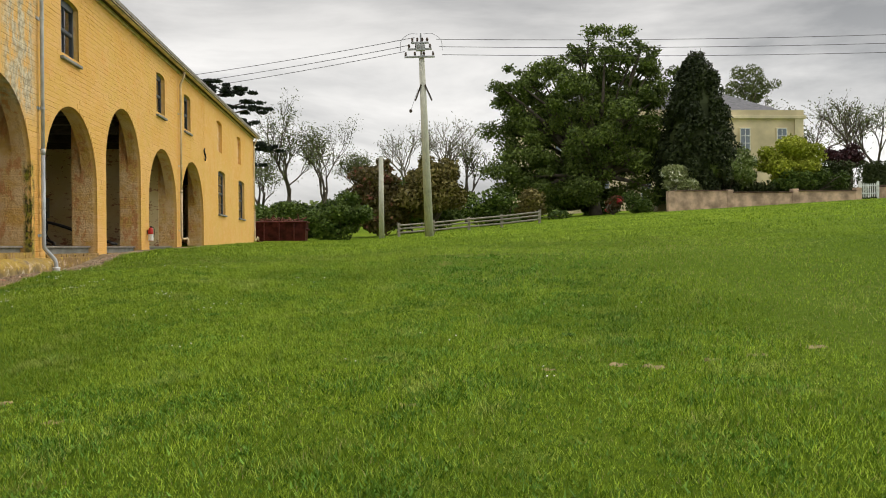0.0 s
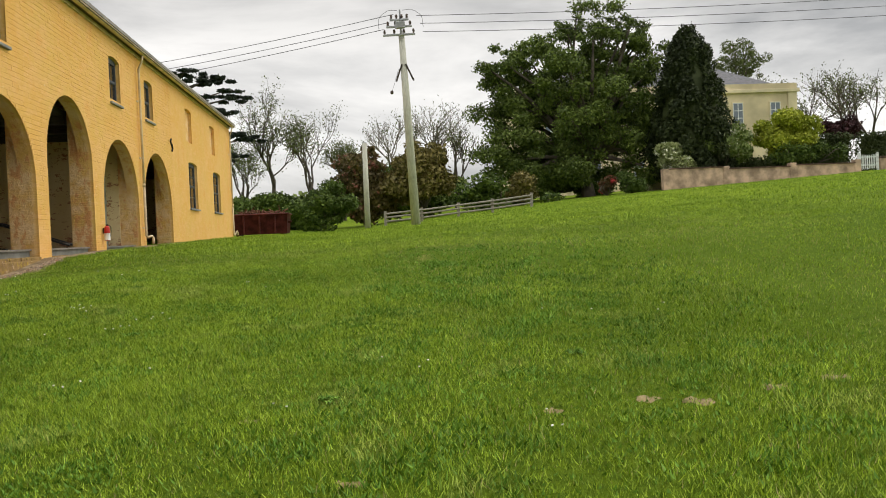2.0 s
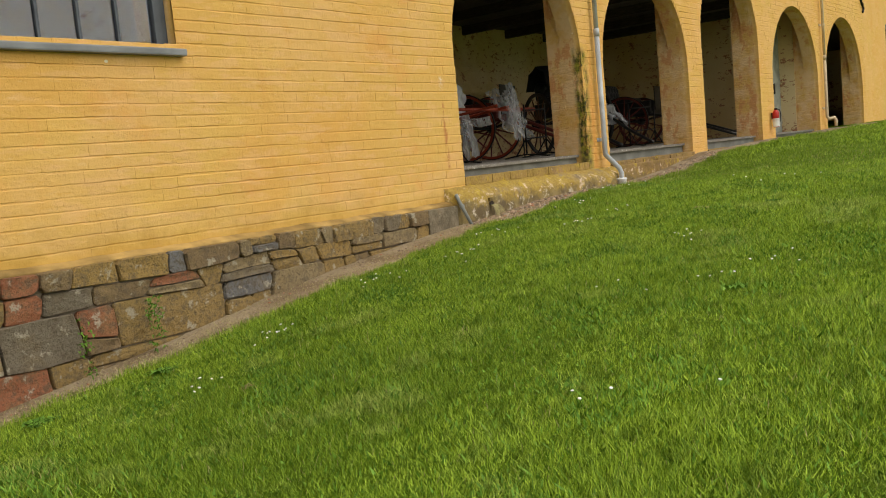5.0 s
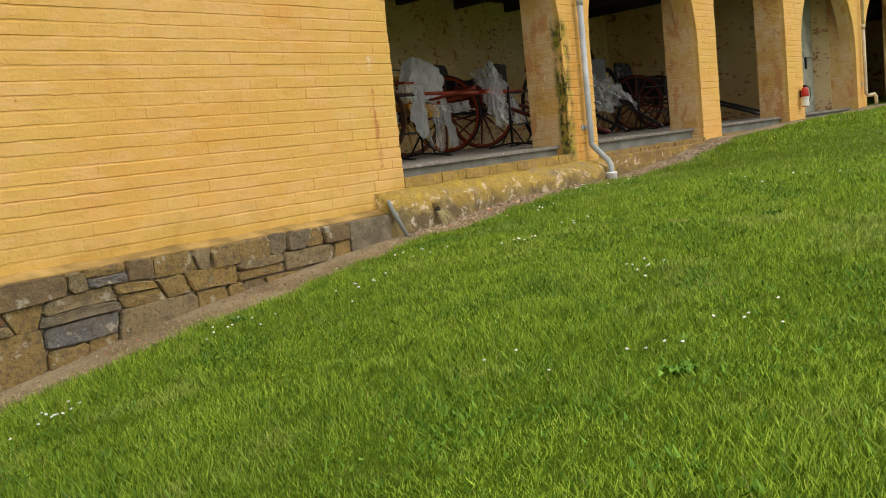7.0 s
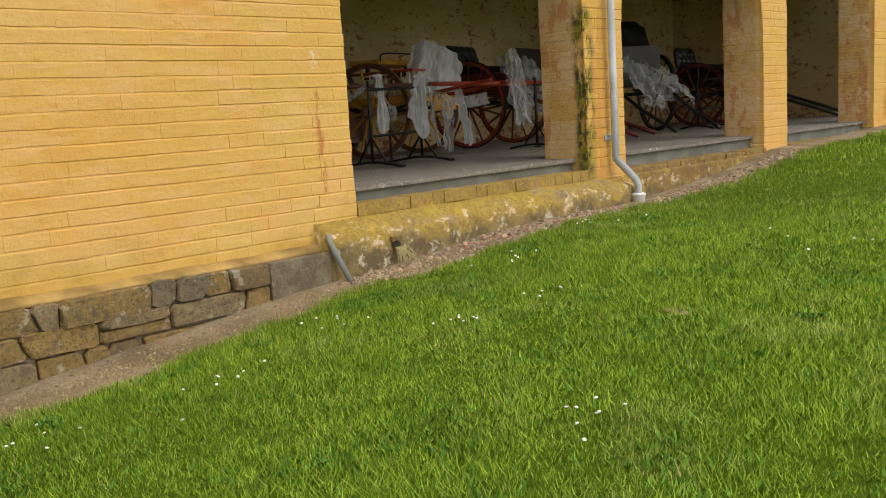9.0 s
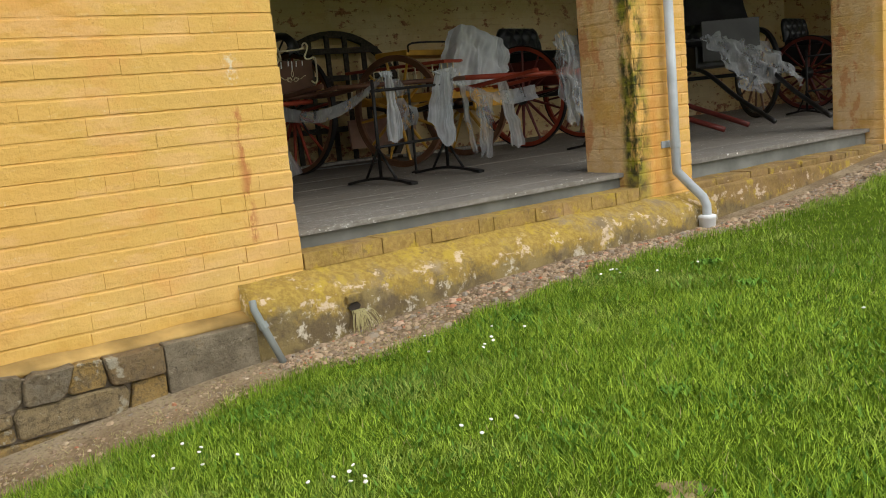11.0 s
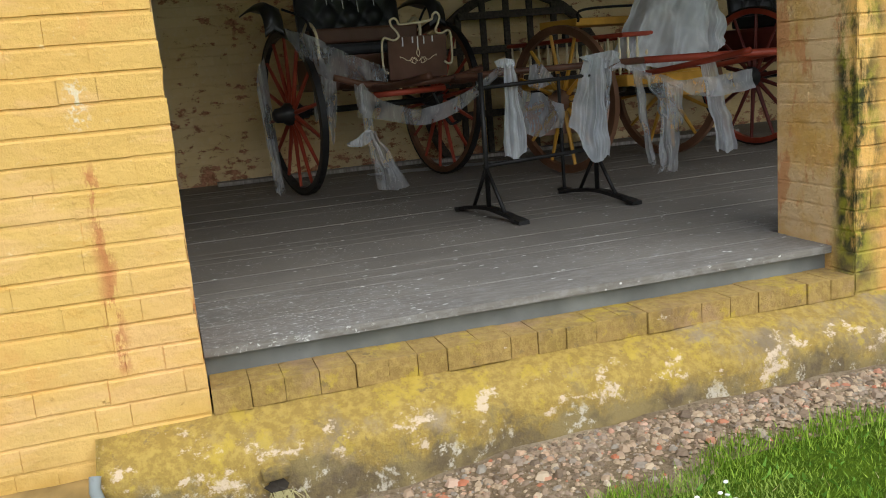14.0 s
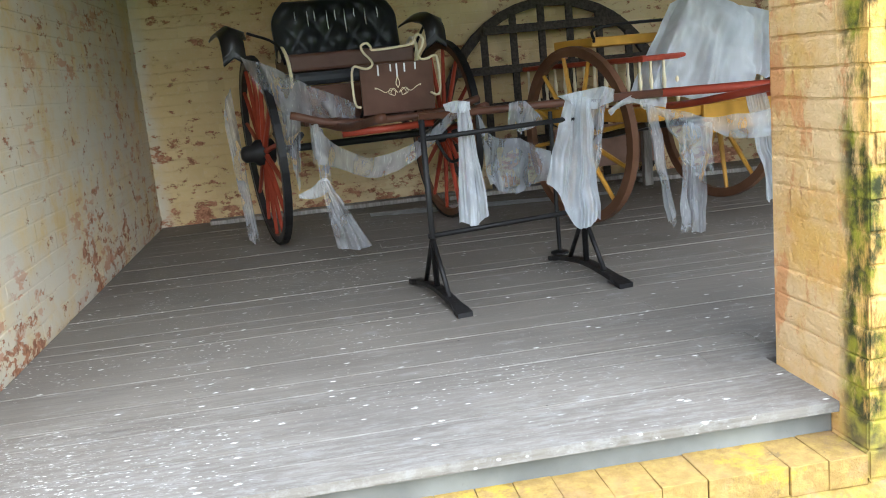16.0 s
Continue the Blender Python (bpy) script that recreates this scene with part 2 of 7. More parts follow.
def boards(name):
    """Grey weathered floor boards with bird droppings and bleached traffic marks."""
    s = Shade(name, 0.62)
    grain = s.noise(6, 7, 0.68, s.scaled((9, 0.5, 9)))
    c = s.mix(s.span(grain, 0.3, 0.7), (0.128, 0.110, 0.090), (0.250, 0.228, 0.198))
    c = s.mix(s.math("MULTIPLY", s.rnd, 0.35), c, (0.235, 0.21, 0.18))
    c = s.mix(s.span(s.noise(1.1, 4), 0.4, 0.7, 0, 0.4), c, (0.13, 0.118, 0.105))
    edge = s.math("ADD", s.axis("X"), s.math("MULTIPLY", s.noise(1.6, 3), 1.0))
    pale = s.math("MULTIPLY", s.span(edge, -5.6, -4.7), s.span(s.noise(18, 8, 0.78, s.scaled((3, 0.8, 1))), 0.47, 0.58))
    c = s.mix(s.math("MULTIPLY", pale, 0.2), c, (0.42, 0.415, 0.40))
    spots = s.math("MULTIPLY", s.span(s.cells(11, s.scaled((1.6, 0.8, 1))), 0.14, 0.06), s.span(s.noise(2.3, 4), 0.40, 0.50))
    spots = s.math("MAXIMUM", spots, s.math("MULTIPLY", s.span(s.cells(34, s.scaled((1.8, 0.7, 1))), 0.2, 0.1), s.span(s.noise(1.2, 5, 0.7), 0.50, 0.62)))
    c = s.mix(s.span(s.noise(9, 7, 0.75, s.scaled((2, 0.7, 1))), 0.54, 0.68, 0, 0.5), c, (0.31, 0.30, 0.285))
    flake = s.math("MULTIPLY", s.span(s.noise(60, 5, 0.7, s.scaled((1.6, 0.6, 1))), 0.63, 0.68), s.span(s.noise(1.7, 5, 0.7), 0.46, 0.58))
    corner = s.math("MULTIPLY", s.span(s.axis("Y"), 11.9, 10.9), s.span(s.axis("X"), -6.1, -5.2))
    corner = s.math("MULTIPLY", corner, s.span(s.noise(38, 7, 0.78, s.scaled((2, 0.8, 1))), 0.57, 0.62, 0, 0.7))
    flake = s.math("MAXIMUM", flake, corner)
    c = s.mix(s.math("MAXIMUM", spots, flake), c, (0.80, 0.79, 0.74))
    c = s.mix(s.span(s.cells(5.2), 0.035, 0.022), c, (0.05, 0.045, 0.04))
    s.color(c)
    s.rough(s.span(grain, 0.3, 0.7, 0.5, 0.78))
    return s.bump(grain, 0.45, 0.004).m


def rubble(name):
    """Field stone: every stone its own tint, rust, grey or olive brown, with lichen."""
    s = Shade(name, 0.85)
    fine = s.noise(26, 7, 0.7)
    t = s.n.new("ShaderNodeValToRGB")
    t.color_ramp.interpolation = "CONSTANT"
    e = t.color_ramp.elements
    e[0].color, e[1].position, e[1].color = (0.29, 0.195, 0.07, 1), 0.24, (0.185, 0.155, 0.11, 1)
    for p, col in ((0.38, (0.33, 0.215, 0.07)), (0.55, (0.21, 0.145, 0.075)), (0.68, (0.27, 0.205, 0.11)), (0.82, (0.165, 0.165, 0.165)), (0.90, (0.31, 0.12, 0.06))):
        k = e.new(p)
        k.color = (*col, 1)
    s.l.new(s.rnd, t.inputs[0])
    c = s.mix(s.span(s.noise(5, 5, 0.65), 0.40, 0.7, 0, 0.4), t.outputs[0], (0.33, 0.23, 0.10))
    c = s.mix(s.span(s.noise(14, 7, 0.72), 0.48, 0.62, 0, 0.65), c, (0.13, 0.10, 0.065))
    c = s.mix(s.span(s.noise(40, 7, 0.75), 0.50, 0.64, 0, 0.75), c, (0.10, 0.075, 0.045))
    c = s.mix(s.span(s.noise(8, 6, 0.7), 0.58, 0.64, 0, 0.7), c, (0.46, 0.42, 0.32))
    s.color(c)
    s.bump(s.noise(9, 7, 0.7), 1.0, 0.035)
    return s.bump(fine, 0.9, 0.016).m


def slab(name):
    """Rough grey-brown stone face with pale scrapes and earth stains."""
    s = Shade(name, 0.9)
    fine = s.noise(55, 7, 0.72)
    c = s.mix(s.span(s.noise(5, 7, 0.7), 0.38, 0.62), (0.16, 0.13, 0.085), (0.27, 0.225, 0.155))
    c = s.mix(s.span(s.noise(14, 7, 0.75), 0.55, 0.64, 0, 0.7), c, (0.36, 0.31, 0.22))
    c = s.mix(s.span(fine, 0.55, 0.68, 0, 0.8), c, (0.075, 0.06, 0.04))
    c = s.mix(s.span(s.noise(3.2, 6, 0.7), 0.56, 0.66, 0, 0.6), c, (0.28, 0.18, 0.07))
    s.color(c)
    s.bump(s.noise(11, 7, 0.7), 1.0, 0.03)
    return s.bump(fine, 0.8, 0.01).m


def lichened(name, stone=(0.34, 0.27, 0.17), growth=0.9):
    """Rendered sill and edge bricks: yellow lichen, white efflorescence, damp grey."""
    s = Shade(name, 0.88)
    mid, fine = s.noise(3.4, 6, 0.68), s.noise(30, 6, 0.7)
    c = s.mix(s.span(s.noise(5, 5, 0.65), 0.35, 0.65), stone, tuple(x * 0.55 for x in stone))
    gold = s.mix(s.span(fine, 0.4, 0.65), (0.30, 0.20, 0.030), (0.47, 0.33, 0.060))
    c = s.mix(s.span(mid, 0.30, 0.50, 0, growth), c, gold)
    c = s.mix(s.span(s.noise(7, 7, 0.72), 0.54, 0.62, 0, 0.6), c, (0.52, 0.38, 0.035))
    c = s.mix(s.span(s.noise(11, 7, 0.75), 0.58, 0.66, 0, 0.7), c, (0.17, 0.125, 0.06))
    c = s.mix(s.span(s.noise(4.6, 6, 0.74, s.scaled((1, 1, 2.2))), 0.66, 0.69, 0, 0.75), c, (0.70, 0.58, 0.43))
    c = s.mix(s.math("MULTIPLY", s.rnd, 0.14), c, (0.40, 0.22, 0.08))
    wob = s.math("MULTIPLY", s.math("SUBTRACT", s.noise(6, 6, 0.7), 0.5), 0.5)
    low = s.math("ADD", s.axis("Z"), wob)
    # scraped pale arris of the ledge
    lip = s.math("MULTIPLY", s.span(low, 1.24, 1.27), s.span(low, 1.345, 1.31))
    c = s.mix(s.math("MULTIPLY", lip, s.span(s.noise(5.5, 7, 0.72, s.scaled((1, 1, 1.6))), 0.53, 0.58, 0, 0.8)), c, (0.68, 0.53, 0.38))
    damp = s.mix(s.span(s.noise(4, 6, 0.7), 0.4, 0.6), (0.12, 0.09, 0.055), (0.25, 0.19, 0.08))
    c = s.mix(s.span(low, 1.28, 1.16, 0, 0.9), c, s.mix(s.span(s.noise(9, 8, 0.78), 0.555, 0.62), damp, (0.58, 0.52, 0.41)))
    s.color(c)
    s.bump(s.noise(12, 7, 0.7), 0.7, 0.016)
    return s.bump(fine, 0.8, 0.010).m


def turf(name):
    """Thatch and stems under the grass, their shade between blades painted in, with dry patches."""
    s = Shade(name, 1.0, spec=0.05)
    big, mid, fine = s.noise(0.18, 4), s.noise(1.5, 5, 0.62), s.noise(60, 6, 0.75)
    c = s.mix(s.span(big, 0.35, 0.65), (0.120, 0.190, 0.010), (0.170, 0.245, 0.014))
    c = s.mix(s.span(mid, 0.42, 0.72, 0, 0.5), c, (0.100, 0.165, 0.010))
    c = s.mix(s.span(s.noise(0.9, 6, 0.7), 0.60, 0.74, 0, 0.7), c, (0.34, 0.32, 0.09))
    # nearer turf is coloured darker so gaps between blades read as shade
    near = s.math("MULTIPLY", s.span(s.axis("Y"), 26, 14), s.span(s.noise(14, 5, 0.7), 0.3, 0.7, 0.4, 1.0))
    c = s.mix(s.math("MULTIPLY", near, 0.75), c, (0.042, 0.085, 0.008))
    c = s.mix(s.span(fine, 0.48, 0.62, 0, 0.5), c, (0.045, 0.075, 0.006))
    s.color(c)
    return s.bump(fine, 0.8, 0.03).m


def blades(name, wet, dry):
    s = Shade(name, 0.62, spec=0.2)
    c = s.mix(s.span(s.isle, 0.1, 0.95), wet, dry)
    # mottling of the sward: lush clumps, paler worn and strawy patches
    c = s.mix(s.span(s.noise(0.45, 4, 0.6), 0.42, 0.64, 0, 0.45), c, tuple(x * 0.9 for x in wet))
    pale = s.mix(s.isle, (0.22, 0.29, 0.05), (0.60, 0.66, 0.20))
    c = s.mix(s.span(s.noise(1.6, 5, 0.65), 0.53, 0.68, 0, 0.5), c, pale)
    c = s.mix(s.span(s.noise(6.5, 5, 0.65), 0.52, 0.64, 0, 0.55), c, tuple(x * 0.65 for x in wet))
    s.color(c)
    return s.m


def foliage(name, dark, pale, other=None):
    s = Shade(name, 0.65, spec=0.2)
    c = s.mix(s.isle, dark, pale)
    c = s.mix(s.span(s.noise(0.35, 3), 0.35, 0.65, 0, 0.5), c, tuple(x * 0.55 for x in dark))
    if other:
        c = s.mix(s.span(s.noise(1.6, 4, 0.7), 0.56, 0.62), c, other)
    return s.color(c).m


def soil(name):
    s = Shade(name, 1.0, spec=0.05)
    fine = s.noise(45, 6, 0.7)
    c = s.mix(s.span(s.noise(2.2, 5), 0.35, 0.65), (0.24, 0.175, 0.105), (0.40, 0.315, 0.205))
    c = s.mix(s.span(fine, 0.45, 0.7, 0, 0.7), c, (0.13, 0.09, 0.055))
    c = s.mix(s.span(s.cells(40), 0.12, 0.06), c, (0.52, 0.42, 0.32))
    s.color(c)
    return s.bump(fine, 1.0, 0.02).m


def pebbles_m(name):
    s = Shade(name, 0.8)
    t = s.n.new("ShaderNodeValToRGB")
    e = t.color_ramp.elements
    e[0].color, e[1].color = (0.14, 0.10, 0.065, 1), (0.60, 0.49, 0.36, 1)
    for p, col in ((0.22, (0.28, 0.20, 0.13)), (0.42, (0.45, 0.335, 0.21)), (0.60, (0.33, 0.225, 0.145)), (0.78, (0.27, 0.235, 0.185)), (0.90, (0.52, 0.40, 0.26)), (0.965, (0.40, 0.13, 0.06))):
        k = e.new(p)
        k.color = (*col, 1)
    s.l.new(s.isle, t.inputs[0])
    fine = s.noise(60, 5)
    return s.color(s.mix(s.span(fine, 0.5, 0.8, 0, 0.3), t.outputs[0], (0.20, 0.15, 0.10))).bump(fine, 0.3, 0.004).m


def wood(name, dark, pale, rough=0.55, along=(1, 8, 8)):
    s = Shade(name, rough)
    g = s.noise(5, 7, 0.65, s.scaled(along, s.local()))
    c = s.mix(s.span(g, 0.3, 0.7), dark, pale)
    c = s.mix(s.span(s.noise(2, 4, 0.6, s.local()), 0.5, 0.75, 0, 0.5), c, tuple(x * 0.45 for x in dark))
    s.color(c)
    return s.bump(g, 0.3, 0.003).m


def sheet_m(name, veil):
    """Torn clear-white plastic: part of the light goes straight through, less along the creases."""
    s = Shade(name, 0.4)
    white = s.mix(s.span(s.noise(9, 6, 0.65, s.scaled((1, 1, 0.3))), 0.3, 0.7), (0.70, 0.74, 0.79), (0.86, 0.89, 0.92))
    s.color(white)
    s.bump(s.noise(24, 4, 0.5, s.scaled((1, 1, 0.3)), 0.8), 0.25, 0.010)
    lucent = s.n.new("ShaderNodeBsdfTranslucent")
    lucent.inputs[0].default_value = (0.88, 0.91, 0.95, 1)
    clear = s.n.new("ShaderNodeBsdfTransparent")
    a, b = s.n.new("ShaderNodeMixShader"), s.n.new("ShaderNodeMixShader")
    a.inputs[0].default_value = 0.4
    s.l.new(s.b.outputs[0], a.inputs[1])
    s.l.new(lucent.outputs[0], a.inputs[2])
    broad = s.span(s.noise(8, 2, 0.5, s.scaled((1, 1, 0.5)), 0.4), 0.32, 0.68, veil + 0.10, veil - 0.10)
    crease = s.span(s.noise(60, 4, 0.6, s.scaled((1, 1, 0.14)), 0.6), 0.54, 0.68, 0, 0.22 * veil + 0.03)
    through_ = s.math("MAXIMUM", s.math("SUBTRACT", broad, crease), 0.0)
    s.l.new(through_, b.inputs[0])
    s.l.new(a.outputs[0], b.inputs[1])
    s.l.new(clear.outputs[0], b.inputs[2])
    s.l.new(b.outputs[0], s.n["Material Output"].inputs[0])
    return s.m


WASH, FLAKE, BOARD, STONE, LICHEN = wash("ochre_limewash"), flaking("flaking_limewash"), boards("grey_boards"), rubble("field_stone"), lichened("lichened_sill")
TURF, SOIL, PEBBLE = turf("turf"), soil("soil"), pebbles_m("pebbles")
GRASS = blades("grass_blades", (0.105, 0.195, 0.010), (0.44, 0.60, 0.060))
STRAW = plain("straw_blades", (0.46, 0.40, 0.18), 0.9, scale=3)
WEED = foliage("weed_leaves", (0.075, 0.18, 0.016), (0.20, 0.38, 0.045))
PIPE_GREY = plain("grey_pipe_paint", (0.46, 0.49, 0.52), 0.5)
PIPE_CREAM = plain("cream_pipe_paint", (0.62, 0.50, 0.33), 0.6)
WHITE_PLASTIC = plain("white_plastic", (0.72, 0.74, 0.75), 0.5)
FRAME_BLUE = plain("slate_blue_paint", (0.075, 0.085, 0.10), 0.5)
SILL_GREY = plain("grey_sill_paint", (0.22, 0.23, 0.24), 0.7)
RISER = plain("grey_riser_paint", (0.18, 0.185, 0.17), 0.7)
SLATE = plain("roof_slate", (0.115, 0.115, 0.125), 0.75)
ROOF = plain("roof_iron", (0.24, 0.22, 0.20), 0.6)
IRON = plain("black_iron", (0.011, 0.010, 0.010), 0.5, 0.2)
BLACK_PAINT = plain("black_coach_paint", (0.020, 0.018, 0.017), 0.35)
LEATHER = plain("black_buttoned_leather", (0.018, 0.019, 0.021), 0.38, bump=0.4)
RED = plain("red_coach_paint", (0.34, 0.050, 0.022), 0.4)
MAROON = plain("maroon_coach_paint", (0.14, 0.025, 0.018), 0.4)
YELLOW = plain("yellow_coach_paint", (0.62, 0.33, 0.045), 0.4)
BROWN = plain("brown_coach_paint", (0.10, 0.042, 0.023), 0.42)
RIM_BROWN = plain("brown_rim", (0.16, 0.075, 0.038), 0.5)
CREAM = plain("cream_enamel", (0.74, 0.64, 0.42), 0.45)
GREYWOOD = wood("grey_timber", (0.20, 0.18, 0.155), (0.42, 0.39, 0.34), 0.85, (8, 8, 1))
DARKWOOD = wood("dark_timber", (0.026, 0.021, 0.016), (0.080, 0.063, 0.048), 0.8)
SHEET, VEIL = sheet_m("white_plastic_film", 0.36), sheet_m("thin_plastic_film", 0.68)
THICK = sheet_m("thick_plastic_film", 0.08)
DARK_CLOTH = plain("dark_canvas", (0.035, 0.034, 0.036), 0.85)
EXT_RED = plain("extinguisher_red", (0.48, 0.025, 0.018), 0.35)
LABEL_WHITE = plain("label_white", (0.75, 0.75, 0.72), 0.6)
DOOR_GREY = plain("grey_green_door_paint", (0.34, 0.36, 0.31), 0.6)
SKIP_RED = plain("rusty_red_steel", (0.10, 0.016, 0.014), 0.6, 0.2, 0.5)
POLE = wood("weathered_pole", (0.36, 0.36, 0.30), (0.56, 0.56, 0.48), 0.85, (9, 9, 0.6))
GALV = plain("galvanised_steel", (0.38, 0.39, 0.40), 0.5, 0.4)
CERAMIC = plain("brown_insulator", (0.10, 0.07, 0.06), 0.3)
HOUSE = plain("cream_render", (0.68, 0.57, 0.38), 0.9, scale=1.2)
HOUSE_TRIM = plain("pale_render_trim", (0.72, 0.62, 0.42), 0.9, scale=1.2)
GARDEN_STONE = plain("pinkish_garden_stone", (0.54, 0.38, 0.28), 0.95, scale=5, vary=0.5, bump=0.8)
GARDEN_CAP = plain("dark_wall_cap", (0.13, 0.075, 0.055), 0.95, scale=5, vary=0.5)
BARK = plain("bark", (0.085, 0.068, 0.052), 0.95, scale=6, vary=0.5, bump=0.8)
BARK_PALE = plain("pale_bark", (0.20, 0.175, 0.145), 0.95, scale=6, vary=0.5, bump=0.8)
PETAL = plain("white_petals", (0.82, 0.81, 0.78), 0.8)
GLASS = Shade("window_glass", 0.04, spec=0.5).color((0.75, 0.8, 0.85)).m
GLASS_FAR = Shade("far_window_panes", 0.15, spec=0.5).color((0.17, 0.20, 0.25)).m
GLASS.node_tree.nodes["Principled BSDF"].inputs["Transmission Weight"].default_value = 1.0


# ---- mesh helpers ----
from mathutils.geometry import tessellate_polygon


def link(name, bm, material, smooth=False):
    me = bpy.data.meshes.new(name)
    bmesh.ops.recalc_face_normals(bm, faces=bm.faces)
    bm.to_mesh(me)
    bm.free()
    me.materials.append(material)
    if smooth:
        me.polygons.foreach_set("use_smooth", [True] * len(me.polygons))
    return new(name, me)


def part(name, bm, material, parent, label="", smooth=False):
    ob = link(name, bm, material, smooth)
    ob.parent = parent
    return tagged(ob, label) if label else ob


def thing(name, label, category, group="", m=None, kind=""):
    ob = new(name)
    ob.empty_display_size = 0.2
    if m is not None:
        ob.matrix_basis = m
    return tagged(ob, label, category, group, kind)


def box(lo, hi, bevel=0.0, bm=None, turn=None):
    own = bmesh.new()
    bmesh.ops.create_cube(own, size=1)
    for v in own.verts:
        v.co = Vector([(a + b) / 2 + c * (b - a) for a, b, c in zip(lo, hi, v.co)])
    if bevel:
        bmesh.ops.bevel(own, geom=own.edges[:], offset=bevel, segments=2, affect="EDGES", profile=0.6)
    if turn:
        own.transform(turn)
    return merge(bm, own) if bm else own


def merge(bm, other):
    me = bpy.data.meshes.new("tmp")
    other.to_mesh(me)
    other.free()
    bm.from_mesh(me)
    bpy.data.meshes.remove(me)
    return bm


def tube(pts, r, n=8, bm=None, cap=True):
    """A round bar along points; r is one radius or one for each point."""
    bm = bm or bmesh.new()
    pts = [Vector(p) for p in pts]
    rs = r if isinstance(r, (list, tuple)) else [r] * len(pts)
    rings, side = [], None
    for i, p in enumerate(pts):
        d = (pts[min(i + 1, len(pts) - 1)] - pts[max(i - 1, 0)]).normalized()
        if side is None:
            side = d.cross(Vector((0.31, 0.17, 1)) if abs(d.z) < 0.95 else Vector((1, 0.2, 0))).normalized()
        side = (side - d * side.dot(d)).normalized()
        up = d.cross(side)
        rings.append([bm.verts.new(p + rs[i] * (math.cos(a) * side + math.sin(a) * up)) for a in (2 * math.pi * k / n for k in range(n))])
    for a, b in zip(rings, rings[1:]):
        for k in range(n):
            bm.faces.new((a[k], a[(k + 1) % n], b[(k + 1) % n], b[k]))
    if cap:
        bm.faces.new(rings[0][::-1])
        bm.faces.new(rings[-1])
    return bm


def lathe(profile, n=24, m=None, bm=None):
    """Turns (radius, height) pairs about z."""
    own = bmesh.new()
    rings = [[own.verts.new((max(r, 1e-4) * math.cos(2 * math.pi * k / n), max(r, 1e-4) * math.sin(2 * math.pi * k / n), z)) for k in range(n)] for r, z in profile]
    for a, b in zip(rings, rings[1:]):
        for k in range(n):
            own.faces.new((a[k], a[(k + 1) % n], b[(k + 1) % n], b[k]))
    own.faces.new(rings[0][::-1])
    own.faces.new(rings[-1])
    if m:
        own.transform(m)
    return merge(bm, own) if bm else own


def curve_points(ctrl, n=24):
    """A smooth run of points through control points."""
    c = [Vector(p) for p in ctrl]
    c = [c[0] * 2 - c[1]] + c + [c[-1] * 2 - c[-2]]
    out, seg = [], len(c) - 3
    for i in range(n + 1):
        u = i / n * seg
        k = min(int(u), seg - 1)
        t = u - k
        a, b, d, e = c[k:k + 4]
        out.append(0.5 * ((2 * b) + (d - a) * t + (2 * a - 5 * b + 4 * d - e) * t * t + (3 * b - a - 3 * d + e) * t ** 3))
    return out


def raw(name, verts, faces, material, smooth=False):
    me = bpy.data.meshes.new(name)
    me.from_pydata(verts, [], faces)
    me.materials.append(material)
    if smooth:
        me.polygons.foreach_set("use_smooth", [True] * len(me.polygons))
    return new(name, me)


def quads(name, verts, material, k=4):
    """A mesh from an array of separate quads or triangles, k corners each."""
    verts = np.asarray(verts, dtype=np.float32).reshape(-1, 3)
    me = bpy.data.meshes.new(name)
    n = len(verts) // k
    me.vertices.add(len(verts))
    me.vertices.foreach_set("co", verts.ravel())
    me.loops.add(len(verts))
    me.loops.foreach_set("vertex_index", np.arange(len(verts), dtype=np.int32))
    me.polygons.add(n)
    me.polygons.foreach_set("loop_start", np.arange(0, n * k, k, dtype=np.int32))
    me.polygons.foreach_set("loop_total", np.full(n, k, dtype=np.int32))
    me.update(calc_edges=True)
    me.materials.append(material)
    return new(name, me)


# ---- ground ----
ALONG = ([-40, -6, -1.5, 5, 7, 9, 11.8, 14, 18, 24, 33, 44, 60, 90, 200, 1500], [-1.4, -0.35, 0.04, 0.58, 0.76, 0.94, 1.24, 1.35, 1.48, 1.57, 1.70, 1.84, 2.15, 3.6, 5.0, 5.0])
RIGHT = ([-10, 5, 12, 25, 40, 60, 90, 400], [0.01, 0.022, 0.036, 0.064, 0.088, 0.092, 0.07, 0.0])
LEFT = ([-10, 5, 8, 10, 11, 12.5, 14, 15.5, 17, 30], [0.06, 0.05, 0.012, 0.006, 0.014, 0.025, 0.04, 0.03, 0.006, 0.0])


def ground_z(x, y):
    x, y = np.asarray(x, float), np.asarray(y, float)
    z = np.interp(y, *ALONG)
    xr = np.clip(x, 0, None)
    xr = np.where(xr > 14, 14 + (np.minimum(xr, 120) - 14) * 0.61, xr)
    z = z + xr * np.interp(y, *RIGHT) - np.clip(-x, 0, 5.5) * np.interp(y, *LEFT)
    z = z + 0.025 * np.sin(x * 1.3 + y * 0.7) * np.sin(y * 0.9 - x * 0.4)
    strip = np.clip((-4.05 - x) / 0.5, 0, 1) * (y < 28)
    return z - 0.035 * strip


def gz(x, y):
    return float(ground_z(x, y))


